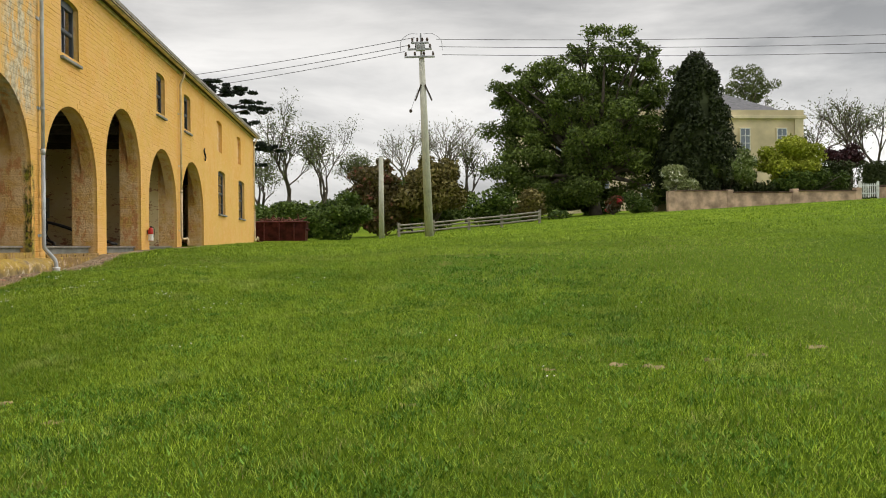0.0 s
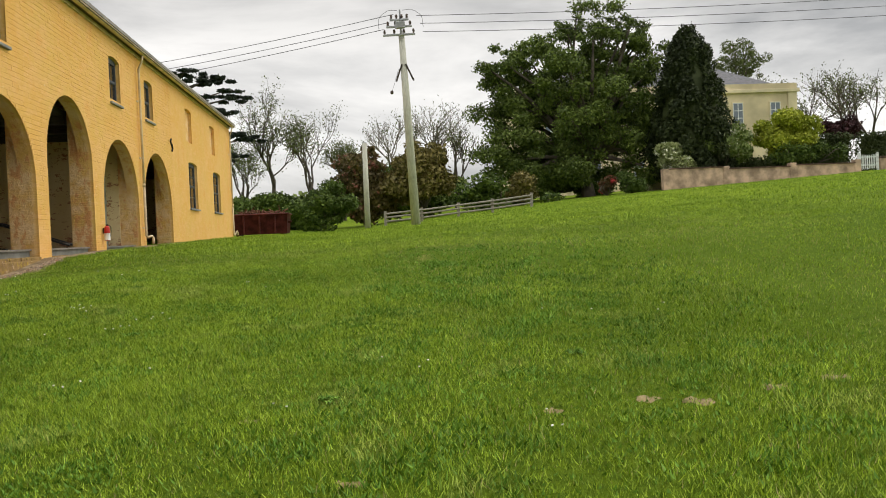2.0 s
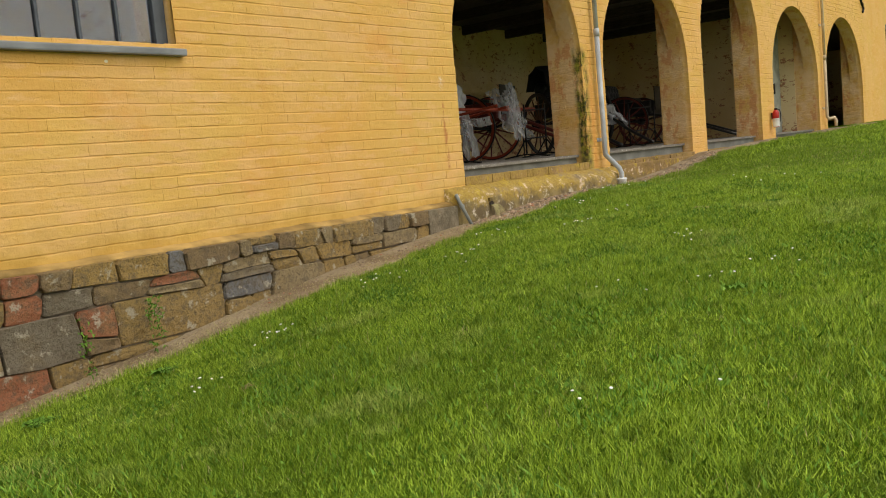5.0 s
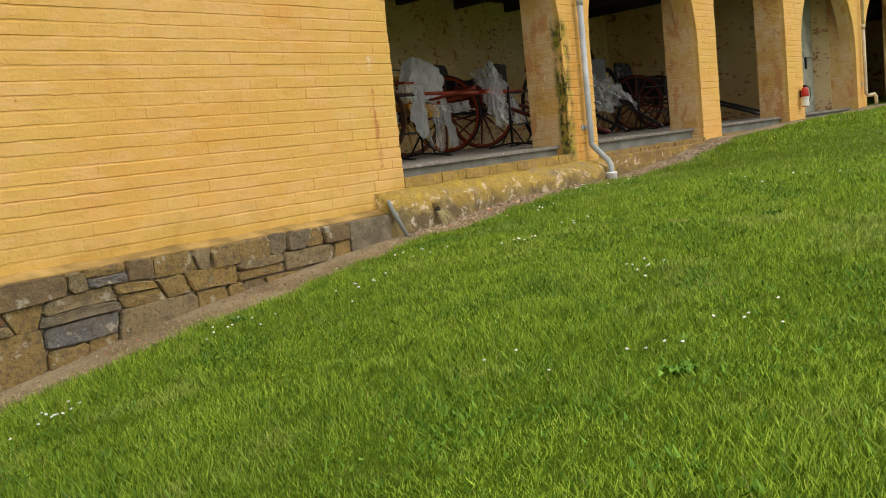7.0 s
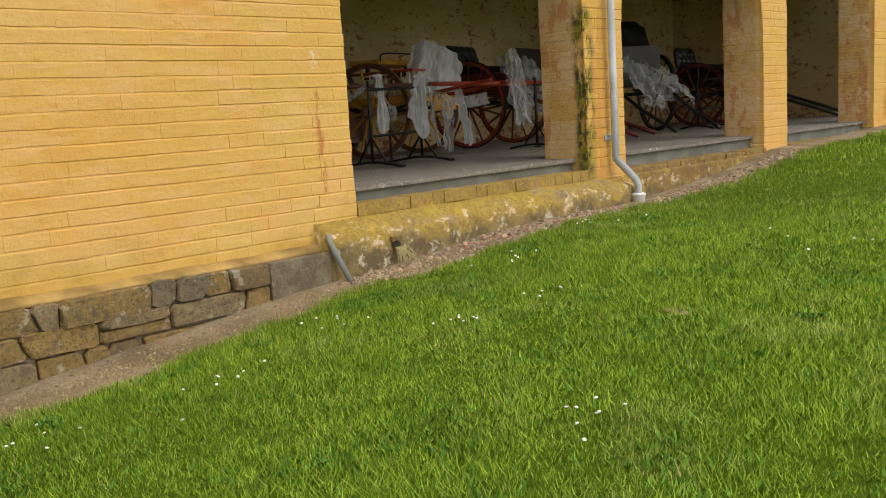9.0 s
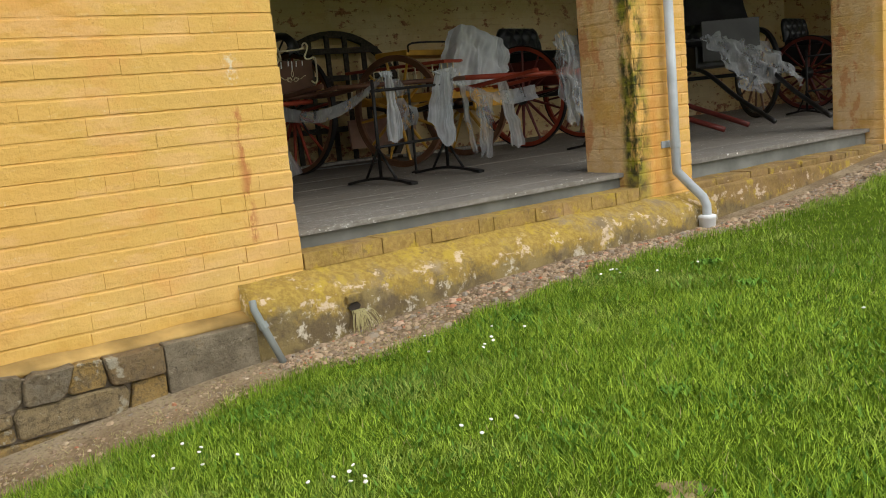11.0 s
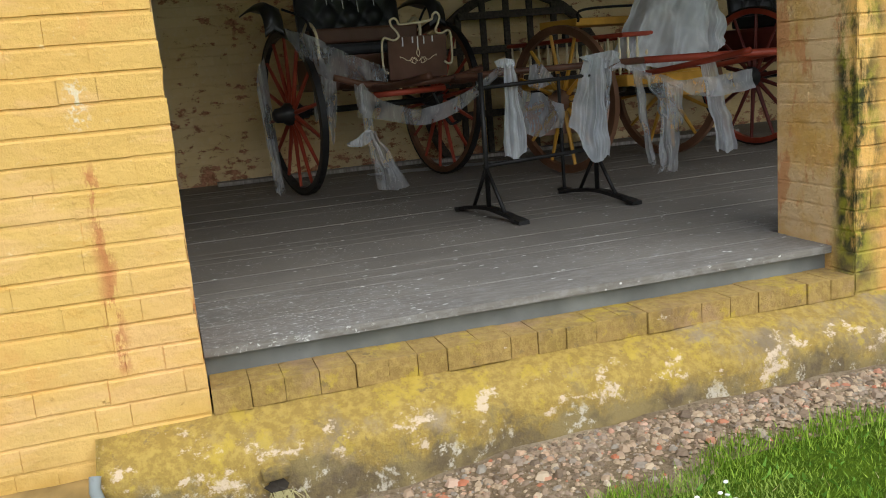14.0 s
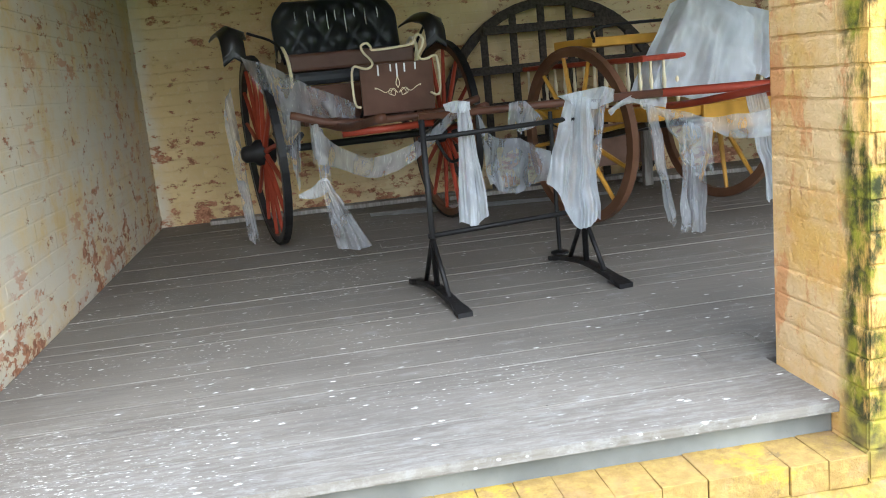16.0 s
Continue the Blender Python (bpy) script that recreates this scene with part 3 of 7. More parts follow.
xs = np.concatenate([np.linspace(-1500, -60, 10), np.linspace(-40, -12, 8), np.linspace(-10, 8, 73), np.linspace(9, 50, 42), np.linspace(60, 1500, 12)])
ys = np.concatenate([np.linspace(-1500, -60, 10), np.linspace(-40, -4, 13), np.linspace(-3, 26, 117), np.linspace(27, 70, 44), np.linspace(75, 200, 26), np.linspace(260, 1500, 8)])
gx, gy = np.meshgrid(xs, ys, indexing="ij")
gv = np.stack([gx, gy, ground_z(gx, gy)], -1).reshape(-1, 3)
nx, ny = len(xs), len(ys)
idx = np.arange(nx * ny).reshape(nx, ny)
gf = np.stack([idx[:-1, :-1], idx[1:, :-1], idx[1:, 1:], idx[:-1, 1:]], -1).reshape(-1, 4)
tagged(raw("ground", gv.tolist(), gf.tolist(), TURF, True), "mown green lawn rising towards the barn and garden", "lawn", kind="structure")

# soil strip along the foot of the barn wall
EDGE = ([3, 6.2, 7, 8.5, 9.5, 10.4, 11, 12, 13.3, 15, 18, 40], [-4.40, -4.42, -4.25, -4.16, -4.28, -4.40, -4.16, -4.22, -4.42, -4.30, -4.48, -4.5])


def strip_edge(y):
    return np.interp(y, *EDGE) - 0.04 * np.sin(y * 5.7) - 0.03 * np.sin(y * 13.3 + 1)


bm = bmesh.new()
sy = np.linspace(3.0, 27.5, 120)
rows_ = []
for y in sy:
    edge = float(strip_edge(y)) + 0.10
    rows_.append([bm.verts.new((x, y, gz(x, y) + h)) for x, h in ((-4.95, 0.03), (-4.7, 0.028), ((-4.7 + edge) / 2, 0.02), (edge, -0.004))])
for a, b in zip(rows_, rows_[1:]):
    for k in range(3):
        bm.faces.new((a[k], a[k + 1], b[k + 1], b[k]))
tagged(link("soil_strip", bm, SOIL, True), "bare brown soil strip along the barn wall", "soil strip", kind="structure")

# ---- barn ----
FRONT, BACK_IN, REAR, FLOOR, EAVE = -4.9, -5.40, -10.45, 1.6, 6.66
RING_BACK = -5.19
Y0, Y1 = -6.0, 39.9
ARCHES = [(10.65, 13.36, 4.22), (13.95, 16.78, 4.18), (17.38, 20.12, 4.67), (20.86, 23.92, 4.18), (24.5, 27.85, 4.2)]
HIGH_WINDOWS = [(14.8, 15.75), (21.72, 22.62), (25.0, 25.92)]
BLIND = [(30.4, 31.45), (34.95, 36.0)]
LOW_WINDOWS = [(30.65, 32.1), (35.35, 36.95)]
FIRST_WINDOW = (5.80, 7.21, 2.71, 4.36)


def arch_loop(a, b, top, foot):
    r = (b - a) / 2
    spring = top - r
    pts = [(a, foot), (b, foot)]
    pts += [((a + b) / 2 + r * math.cos(t), spring + r * math.sin(t)) for t in np.linspace(0, math.pi, 25)]
    if a < 11:
        # worn, chipped corner of the first pier
        for k in range(int((spring - foot - 0.3) / 0.045)):
            z = spring - 0.06 - k * 0.045
            chip = 0.014 * noise.noise(Vector((z * 3.1, 2.7, 0))) + 0.013 * noise.noise(Vector((z * 11, 0.4, 5)))
            pts.append((a + chip, z))
    return pts


def head_loop(a, b, lo, hi, rise=0.08):
    c = (a + b) / 2
    return [(a, lo), (b, lo)] + [(c + (b - a) / 2 * math.cos(t), hi - rise + rise * math.sin(t)) for t in np.linspace(0, math.pi, 9)]


HOLES = [arch_loop(a, b, t, 1.25) for a, b, t in ARCHES]
HOLES += [head_loop(a, b, 5.02, 6.14) for a, b in HIGH_WINDOWS + BLIND]
HOLES += [head_loop(a, b, 2.76, 4.36) for a, b in LOW_WINDOWS]
HOLES += [head_loop(*FIRST_WINDOW)]


def pierced_wall(outer, holes, x0, x1):
    """A wall in the plane of y and z, from x0 to x1, with openings through it."""
    bm = bmesh.new()
    loops = [outer] + holes
    flat = [p for l in loops for p in l]
    tris = tessellate_polygon([[Vector((y, z, 0)) for y, z in l] for l in loops])
    f = [bm.verts.new((x1, y, z)) for y, z in flat]
    k = [bm.verts.new((x0, y, z)) for y, z in flat]
    for t in tris:
        bm.faces.new([f[i] for i in t])
        bm.faces.new([k[i] for i in reversed(t)])
    s = 0
    for l in loops:
        for i in range(len(l)):
            a, b = s + i, s + (i + 1) % len(l)
            bm.faces.new((f[a], f[b], k[b], k[a]))
        s += len(l)
    return bm


facade = tagged(link("wall_facade", pierced_wall([(Y0, -0.6), (Y1, -0.6), (Y1, EAVE), (Y0, EAVE)], HOLES, RING_BACK, FRONT), WASH),
                "ochre limewashed brick barn wall with five arches", "wall", kind="structure")
# the rear half of the wall: square-headed openings behind the arch rings
SQUARE = [[(a, 1.25), (b, 1.25), (b, 4.9), (a, 4.9)] for a, b, _ in ARCHES] + HOLES[len(ARCHES):]
tagged(link("wall_inner_leaf", pierced_wall([(Y0, -0.6), (Y1, -0.6), (Y1, EAVE), (Y0, EAVE)], SQUARE, BACK_IN, RING_BACK - 0.002), WASH),
       "ochre brick inner leaf with square-headed openings", "wall", kind="structure")
tagged(link("wall_rear", box((REAR - 0.4, Y0, 0), (REAR, Y1, EAVE)), FLAKE), "cream limewashed brick rear wall, flaking", "wall", kind="structure")
tagged(link("wall_side", box((REAR, 10.15, 0), (BACK_IN, 10.57, EAVE)), FLAKE), "flaking limewashed brick side wall of the cart bay", "wall", kind="structure")
for i, y in enumerate((23.9, 39.5)):
    tagged(link("wall_cross_%d" % (i + 1), box((REAR, y, 0), (BACK_IN, y + 0.4, EAVE)), FLAKE), "limewashed brick cross wall", "wall", kind="structure")
tagged(link("wall_gable", box((REAR, Y0, 0), (BACK_IN, Y0 + 0.4, EAVE)), FLAKE), "brick end wall of the barn", "wall", kind="structure")
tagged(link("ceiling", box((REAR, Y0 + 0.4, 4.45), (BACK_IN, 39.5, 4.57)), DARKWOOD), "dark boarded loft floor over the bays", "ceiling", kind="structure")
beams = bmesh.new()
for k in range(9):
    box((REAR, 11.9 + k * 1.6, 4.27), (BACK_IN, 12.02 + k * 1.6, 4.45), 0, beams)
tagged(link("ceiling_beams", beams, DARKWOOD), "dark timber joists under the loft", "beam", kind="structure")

# roof with gutter
roof = thing("roof", "low grey iron barn roof with a gutter along the eave", "roof", kind="structure")
ridge_x, ridge_z = -7.85, EAVE + 1.7
bm = bmesh.new()
prof = [(FRONT + 0.28, EAVE + 0.02), (ridge_x, ridge_z), (REAR - 0.7, EAVE), (REAR - 0.7, EAVE + 0.1), (ridge_x, ridge_z + 0.1), (FRONT + 0.28, EAVE + 0.1)]
a, b = [[bm.verts.new((x, y, z)) for x, z in prof] for y in (Y0 - 0.2, Y1 + 0.15)]
for i in range(6):
    bm.faces.new((a[i], a[(i + 1) % 6], b[(i + 1) % 6], b[i]))
bm.faces.new(a[::-1])
bm.faces.new(b)
part("roof_sheet", bm, ROOF, roof)
bm = bmesh.new()
arc = [(FRONT + 0.19 + 0.075 * math.cos(t), EAVE + 0.02 + 0.075 * math.sin(t)) for t in np.linspace(math.pi, 2 * math.pi, 9)]
arc += [(FRONT + 0.19 + 0.065 * math.cos(t), EAVE + 0.02 + 0.065 * math.sin(t)) for t in np.linspace(2 * math.pi, math.pi, 9)]
a, b = [[bm.verts.new((x, y, z)) for x, z in arc] for y in (Y0, Y1 + 0.1)]
for i in range(len(arc)):
    bm.faces.new((a[i], a[(i + 1) % len(arc)], b[(i + 1) % len(arc)], b[i]))
bm.faces.new(a[::-1])
bm.faces.new(b)
part("gutter", bm, PIPE_CREAM, roof, "cream half-round gutter")
part("fascia", box((FRONT, Y0, EAVE - 0.1), (FRONT + 0.05, Y1, EAVE + 0.02)), PIPE_CREAM, roof)
part("soffit", box((FRONT + 0.052, Y0, EAVE - 0.03), (FRONT + 0.26, Y1, EAVE - 0.01)), DARKWOOD, roof)


# windows
def window(name, a, b, lo, hi, columns, rows, label, edge=0.06):
    w = thing(name, label, "window", kind="structure")
    x = FRONT - 0.12
    fr = bmesh.new()
    for p, q in (((a, lo), (a + edge, hi)), ((b - edge, lo), (b, hi)), ((a, lo), (b, lo + 0.06)), ((a, hi - 0.13), (b, hi)), ((a + 0.05, (lo + hi) / 2 - 0.03), (b - 0.05, (lo + hi) / 2 + 0.03))):
        box((x - 0.05, p[0], p[1]), (x + 0.03, q[0], q[1]), 0.004, fr)
    part("window_frame", fr, FRAME_BLUE, w)
    for i in range(1, columns):
        y = a + edge + (b - a - 2 * edge) * i / columns
        part("glazing_bar", box((x - 0.02, y - 0.012, lo + 0.06), (x + 0.02, y + 0.012, hi - 0.12), 0.003), FRAME_BLUE, w)
    for i in range(1, rows):
        z = lo + 0.06 + (hi - lo - 0.18) * i / rows
        part("glazing_bar", box((x - 0.018, a + 0.05, z - 0.012), (x + 0.018, b - 0.05, z + 0.012), 0.003), FRAME_BLUE, w)
    pane = part("pane", box((x - 0.006, a + 0.055, lo + 0.05), (x - 0.002, b - 0.055, hi - 0.1)), GLASS, w)
    pane.visible_shadow = False
    part("window_sill", box((x, a - 0.05, lo - 0.05), (FRONT + 0.07, b + 0.05, lo + 0.004), 0.012), SILL_GREY, w)
    return w


for i, (a, b) in enumerate(HIGH_WINDOWS):
    window("window_%d" % (i + 1), a + 0.004, b - 0.004, 5.02, 6.13, 2, 2, "small dark sash window high in the ochre wall")
for i, (a, b) in enumerate(LOW_WINDOWS):
    window("window_%d" % (i + 4), a + 0.004, b - 0.004, 2.76, 4.35, 2, 4, "tall dark sash window in the ochre wall")
window("window_6", FIRST_WINDOW[0] + 0.004, FIRST_WINDOW[1] - 0.004, 2.71, 4.35, 4, 4, "slate-blue multi-pane sash window with peeling sill", 0.10)
for a, b in BLIND:
    tagged(link("blind_window", box((BACK_IN + 0.1, a + 0.002, 5.022), (FRONT - 0.11, b - 0.002, 6.12)), WASH), "bricked-up window recess painted ochre", "blind window", kind="structure")

# deck: riser, edge board and boards (the boards themselves are laid further down)
tagged(link("deck_joists", box((REAR, 10.57, 1.2), (-5.14, 23.9, 1.55)), DARKWOOD), "dark bearers under the boarded deck", "deck", kind="structure")
for a, b, _ in ARCHES[:4]:
    tagged(link("deck_riser", box((-5.13, a + 0.004, 1.44), (-5.075, b - 0.004, 1.566), 0.004), RISER), "grey-painted riser board under the deck edge", "riser board", "riser boards under the deck", kind="structure")
tagged(link("floor_bay", box((REAR, 24.3, 1.2), (-4.95, 39.5, 1.58)), BOARD), "grey floor of the far bay", "floor", kind="structure")

# downpipes
def downpipe(y, foot, material, label, shoe, lower):
    d = thing("downpipe", label, "downpipe", "downpipes on the barn wall")
    x = FRONT + 0.075
    pts = [(FRONT + 0.19, y, EAVE - 0.05), (FRONT + 0.17, y, EAVE - 0.2), (x, y, EAVE - 0.42)] + [(x, y, z) for z in (5.0, 3.16)]
    part("upper_pipe", tube(pts, 0.031, 12), material, d, smooth=True)
    part("lower_pipe", tube([(x, y, 3.2), (x, y, lower + 0.02), (x, y, lower), (x + 0.03, y + 0.03, lower - 0.05), (x + 0.13, y + 0.12, foot + 0.25), (x + 0.15, y + 0.13, foot + 0.19), (x + 0.15, y + 0.13, foot + 0.05)], 0.034, 12), material, d, smooth=True)
    part("joint_collar", tube([(x, y, 3.12), (x, y, 3.22)], 0.040, 12), material, d, smooth=True)
    for z in (2.0 if lower > 1.5 else 1.9, 3.9, 5.4):
        zz = lower + 0.2 if z <= 2.0 else z
        part("bracket", box((FRONT + 0.003, y - 0.075, zz - 0.025), (FRONT + 0.016, y + 0.075, zz + 0.025), 0.003), material, d)
        part("clamp", tube([(x, y, zz - 0.025), (x, y, zz + 0.025)], 0.038, 14), material, d)
    if shoe:
        part("shoe", lathe([(0.055, -0.05), (0.06, -0.045), (0.06, 0.06), (0.066, 0.065), (0.066, 0.085), (0.05, 0.09)], 16, pose(x + 0.15, y + 0.13, foot + 0.03)), WHITE_PLASTIC, d, "white plastic drain shoe", True)
    return d


downpipe(13.69, gz(-4.66, 13.83), PIPE_GREY, "grey painted downpipe with a white foot on the pier", True, 1.57)
downpipe(24.22, gz(-4.66, 24.3) + 0.02, PIPE_CREAM, "cream painted downpipe between two arches", False, 1.85)
downpipe(39.6, gz(-4.66, 39.6) + 0.02, PIPE_CREAM, "cream painted downpipe at the barn corner", False, 1.9)

DRAIN_GREY = plain("dull_grey_pipe", (0.22, 0.24, 0.23), 0.6)
# iron tie plate and the small drain pipe at the plinth
plate = thing("tie_plate", "dark iron S-shaped wall tie on the ochre brick", "wall tie")
part("iron_scroll", tube(curve_points([(FRONT + 0.03, 28.0, 4.82), (FRONT + 0.03, 27.92, 4.74), (FRONT + 0.03, 28.05, 4.64), (FRONT + 0.03, 28.16, 4.55), (FRONT + 0.03, 28.06, 4.45)], 16), 0.025, 6), IRON, plate)
part("bolt", tube([(FRONT - 0.02, 28.05, 4.64), (FRONT + 0.06, 28.05, 4.64)], 0.03, 6), IRON, plate)
drain = thing("drain_pipe", "thin grey metal pipe leaning against the plinth", "pipe")
dz = gz(-4.55, 10.42)
part("pipe", tube([(-4.74, 10.27, 1.33), (-4.72, 10.265, 1.29), (-4.62, 10.36, dz - 0.02)], 0.019, 10), DRAIN_GREY, drain, smooth=True)
part("coupling", tube([(-4.697, 10.287, 1.22), (-4.687, 10.297, 1.19)], 0.026, 10), DRAIN_GREY, drain)

# rendered sill under the first arches, plinth core
bm = bmesh.new()
sill_y = np.linspace(10.27, 13.98, 60)
prev = None
for y in sill_y:
    j = 0.012 * math.sin(y * 9) + 0.008 * math.sin(y * 23)
    ring = [bm.verts.new(p) for p in ((-5.05, y, 0.7), (-5.05, y, 1.405 + j * 0.3), (-4.90, y, 1.40 + j * 0.3), (-4.80, y, 1.355 + j), (-4.735, y, 1.305 + j), (-4.715 + j, y, 1.26), (-4.71 + j, y, 1.12), (-4.70 + 2 * j, y, 0.7))]
    if prev:
        for k in range(7):
            bm.faces.new((prev[k], prev[k + 1], ring[k + 1], ring[k]))
    else:
        bm.faces.new(ring[::-1])
    prev = ring
bm.faces.new(prev)
tagged(link("plinth_sill", bm, LICHEN, True), "rendered plinth ledge yellow with lichen and white patches", "plinth", kind="structure")
SLAB = slab("rough_grey_slab")
EDGE_BRICK = lichened("worn_edge_brick", (0.42, 0.27, 0.14), 0.62)
LEDGE = plain("golden_ledge", (0.42, 0.27, 0.085), 0.9, scale=10, vary=0.55, bump=0.9)
MORTAR = plain("earth_mortar", (0.25, 0.20, 0.14), 0.95, scale=9, vary=0.5, bump=0.8)
foundation = tagged(link("wall_foundation", box((-4.95, 2.0, -0.5), (-4.788, 10.27, 1.2)), MORTAR), "rough rubble stone footing under the ochre wall", "foundation", kind="structure")
PLINTH_BRICK = lichened("worn_plinth_brick", (0.26, 0.165, 0.085), 0.3)
tagged(link("plinth_far", box((-4.95, 13.98, 0.8), (-4.84, 24.4, 1.40), 0.02), PLINTH_BRICK), "low worn brick plinth under the far arches", "plinth", kind="structure")
bm = bmesh.new()
prev = None
for y in np.linspace(2.5, 10.3, 90):
    j = 0.010 * math.sin(y * 7) + 0.008 * math.sin(y * 19 + 1)
    ring_ = [bm.verts.new(p) for p in ((-4.91, y, 1.18), (-4.91, y, 1.262 + j * 0.4), (-4.885, y, 1.255 + j * 0.4), (-4.815 + j, y, 1.232 + j * 0.6), (-4.80 + j, y, 1.218), (-4.82, y, 1.20))]
    if prev:
        for k in range(5):
            bm.faces.new((prev[k], prev[k + 1], ring_[k + 1], ring_[k]))
    prev = ring_
tagged(link("plinth_ledge", bm, LEDGE, True), "golden lichened mortar ledge on the stone footing", "ledge", kind="structure")
tagged(link("concrete_patch", box((-4.86, 9.80, 0.8), (-4.735, 10.29, 1.215), 0.012, None, None), SLAB), "dark grey rendered block in the footing", "footing block", kind="structure")


# ---- carriages in the bays ----
def ring(r0, r1, w, n=40, bm=None):
    """A flat hoop about the y axis."""
    bm = bm or bmesh.new()
    loops = []
    for k in range(n):
        c, s = math.cos(2 * math.pi * k / n), math.sin(2 * math.pi * k / n)
        loops.append([bm.verts.new((r * c, y, r * s)) for r, y in ((r0, -w / 2), (r1, -w / 2), (r1, w / 2), (r0, w / 2))])
    for k in range(n):
        a, b = loops[k], loops[(k + 1) % n]
        for i in range(4):
            bm.faces.new((a[i], a[(i + 1) % 4], b[(i + 1) % 4], b[i]))
    return bm


def wheel(parent, y, r, rim, spoke, tyre, n=14, out=1):
    w = part("wheel", ring(r - 0.062, r - 0.016, 0.042), rim, parent)
    w.matrix_basis = pose(0, y, r, 2.0 * -out)
    part("tyre", ring(r - 0.016, r, 0.048), tyre, w, "black tyre")
    turn = pose(0, 0, 0, 90)
    part("hub", lathe([(0.035, -0.14), (0.05, -0.13), (0.05, -0.08), (0.085, -0.06), (0.09, 0.05), (0.06, 0.09), (0.055, 0.14), (0.03, 0.16)], 16, turn), tyre, w, "dark turned hub", True)
    for k in range(n):
        a = 2 * math.pi * (k + 0.3) / n
        c, s = math.cos(a), math.sin(a)
        part("spoke", tube([(0.07 * c, 0, 0.07 * s), (0.25 * r * c, 0, 0.25 * r * s), ((r - 0.05) * c, 0, (r - 0.05) * s)], [0.021, 0.019, 0.013], 6), spoke, w)
    return w


def buttoned(w, h, d, bm=None):
    """A rounded, deep-buttoned back cushion in the plane of y and z."""
    bm = bmesh.new()
    nu, nv = 46, 22
    grid = []
    for j in range(nv + 1):
        row = []
        for i in range(nu + 1):
            u, v = i / nu * 2 - 1, j / nv
            edge = max(0, 1 - abs(u) ** 6) * max(0, 1 - (2 * v - 1) ** 6)
            half = 1.0 if v < 0.6 else math.sqrt(max(0, 1 - ((v - 0.6) / 0.4) ** 2 * 0.38))
            pu, pv = u * 4.5, v * 3
            tuft = abs(math.sin(math.pi * (pu + pv) / 2)) * abs(math.sin(math.pi * (pu - pv) / 2))
            row.append(bm.verts.new((d * edge * (0.45 + 0.55 * tuft ** 0.6), u * w / 2 * half, v * h)))
        grid.append(row)
    for a, b in zip(grid, grid[1:]):
        for i in range(nu):
            bm.faces.new((a[i], a[i + 1], b[i + 1], b[i]))
    rim = grid[0] + [r[-1] for r in grid[1:]] + grid[-1][-2::-1] + [r[0] for r in grid[-2:0:-1]]
    back = [bm.verts.new((-0.04, v.co.y, v.co.z)) for v in rim]
    for k in range(len(rim)):
        bm.faces.new((rim[k], rim[(k + 1) % len(rim)], back[(k + 1) % len(rim)], back[k]))
    bm.faces.new(back)
    return bm


def mudguard(y):
    """A wing over the wheel: a narrow flap in front that runs up into a wider top plate."""
    bm = bmesh.new()
    path = curve_points([(-0.34, 0, 1.45), (-0.16, 0, 1.47), (0.06, 0, 1.465), (0.18, 0, 1.43), (0.225, 0, 1.36), (0.23, 0, 1.26)], 22)
    rows_ = []
    for i, p in enumerate(path):
        wide = 0.075 + 0.11 * max(0, 1 - i / 13)
        rows_.append([bm.verts.new((p.x, y + q, p.z - d + t)) for q, d, t in ((-0.075, 0.03, 0), (0, 0, 0.02), (wide, 0.03, 0), (wide, 0.03, 0.015), (0, 0, 0.035), (-0.075, 0.03, 0.015))])
    for a, b in zip(rows_, rows_[1:]):
        for k in range(6):
            bm.faces.new((a[k], a[(k + 1) % 6], b[(k + 1) % 6], b[k]))
    bm.faces.new(rows_[0][::-1])
    bm.faces.new(rows_[-1])
    return bm


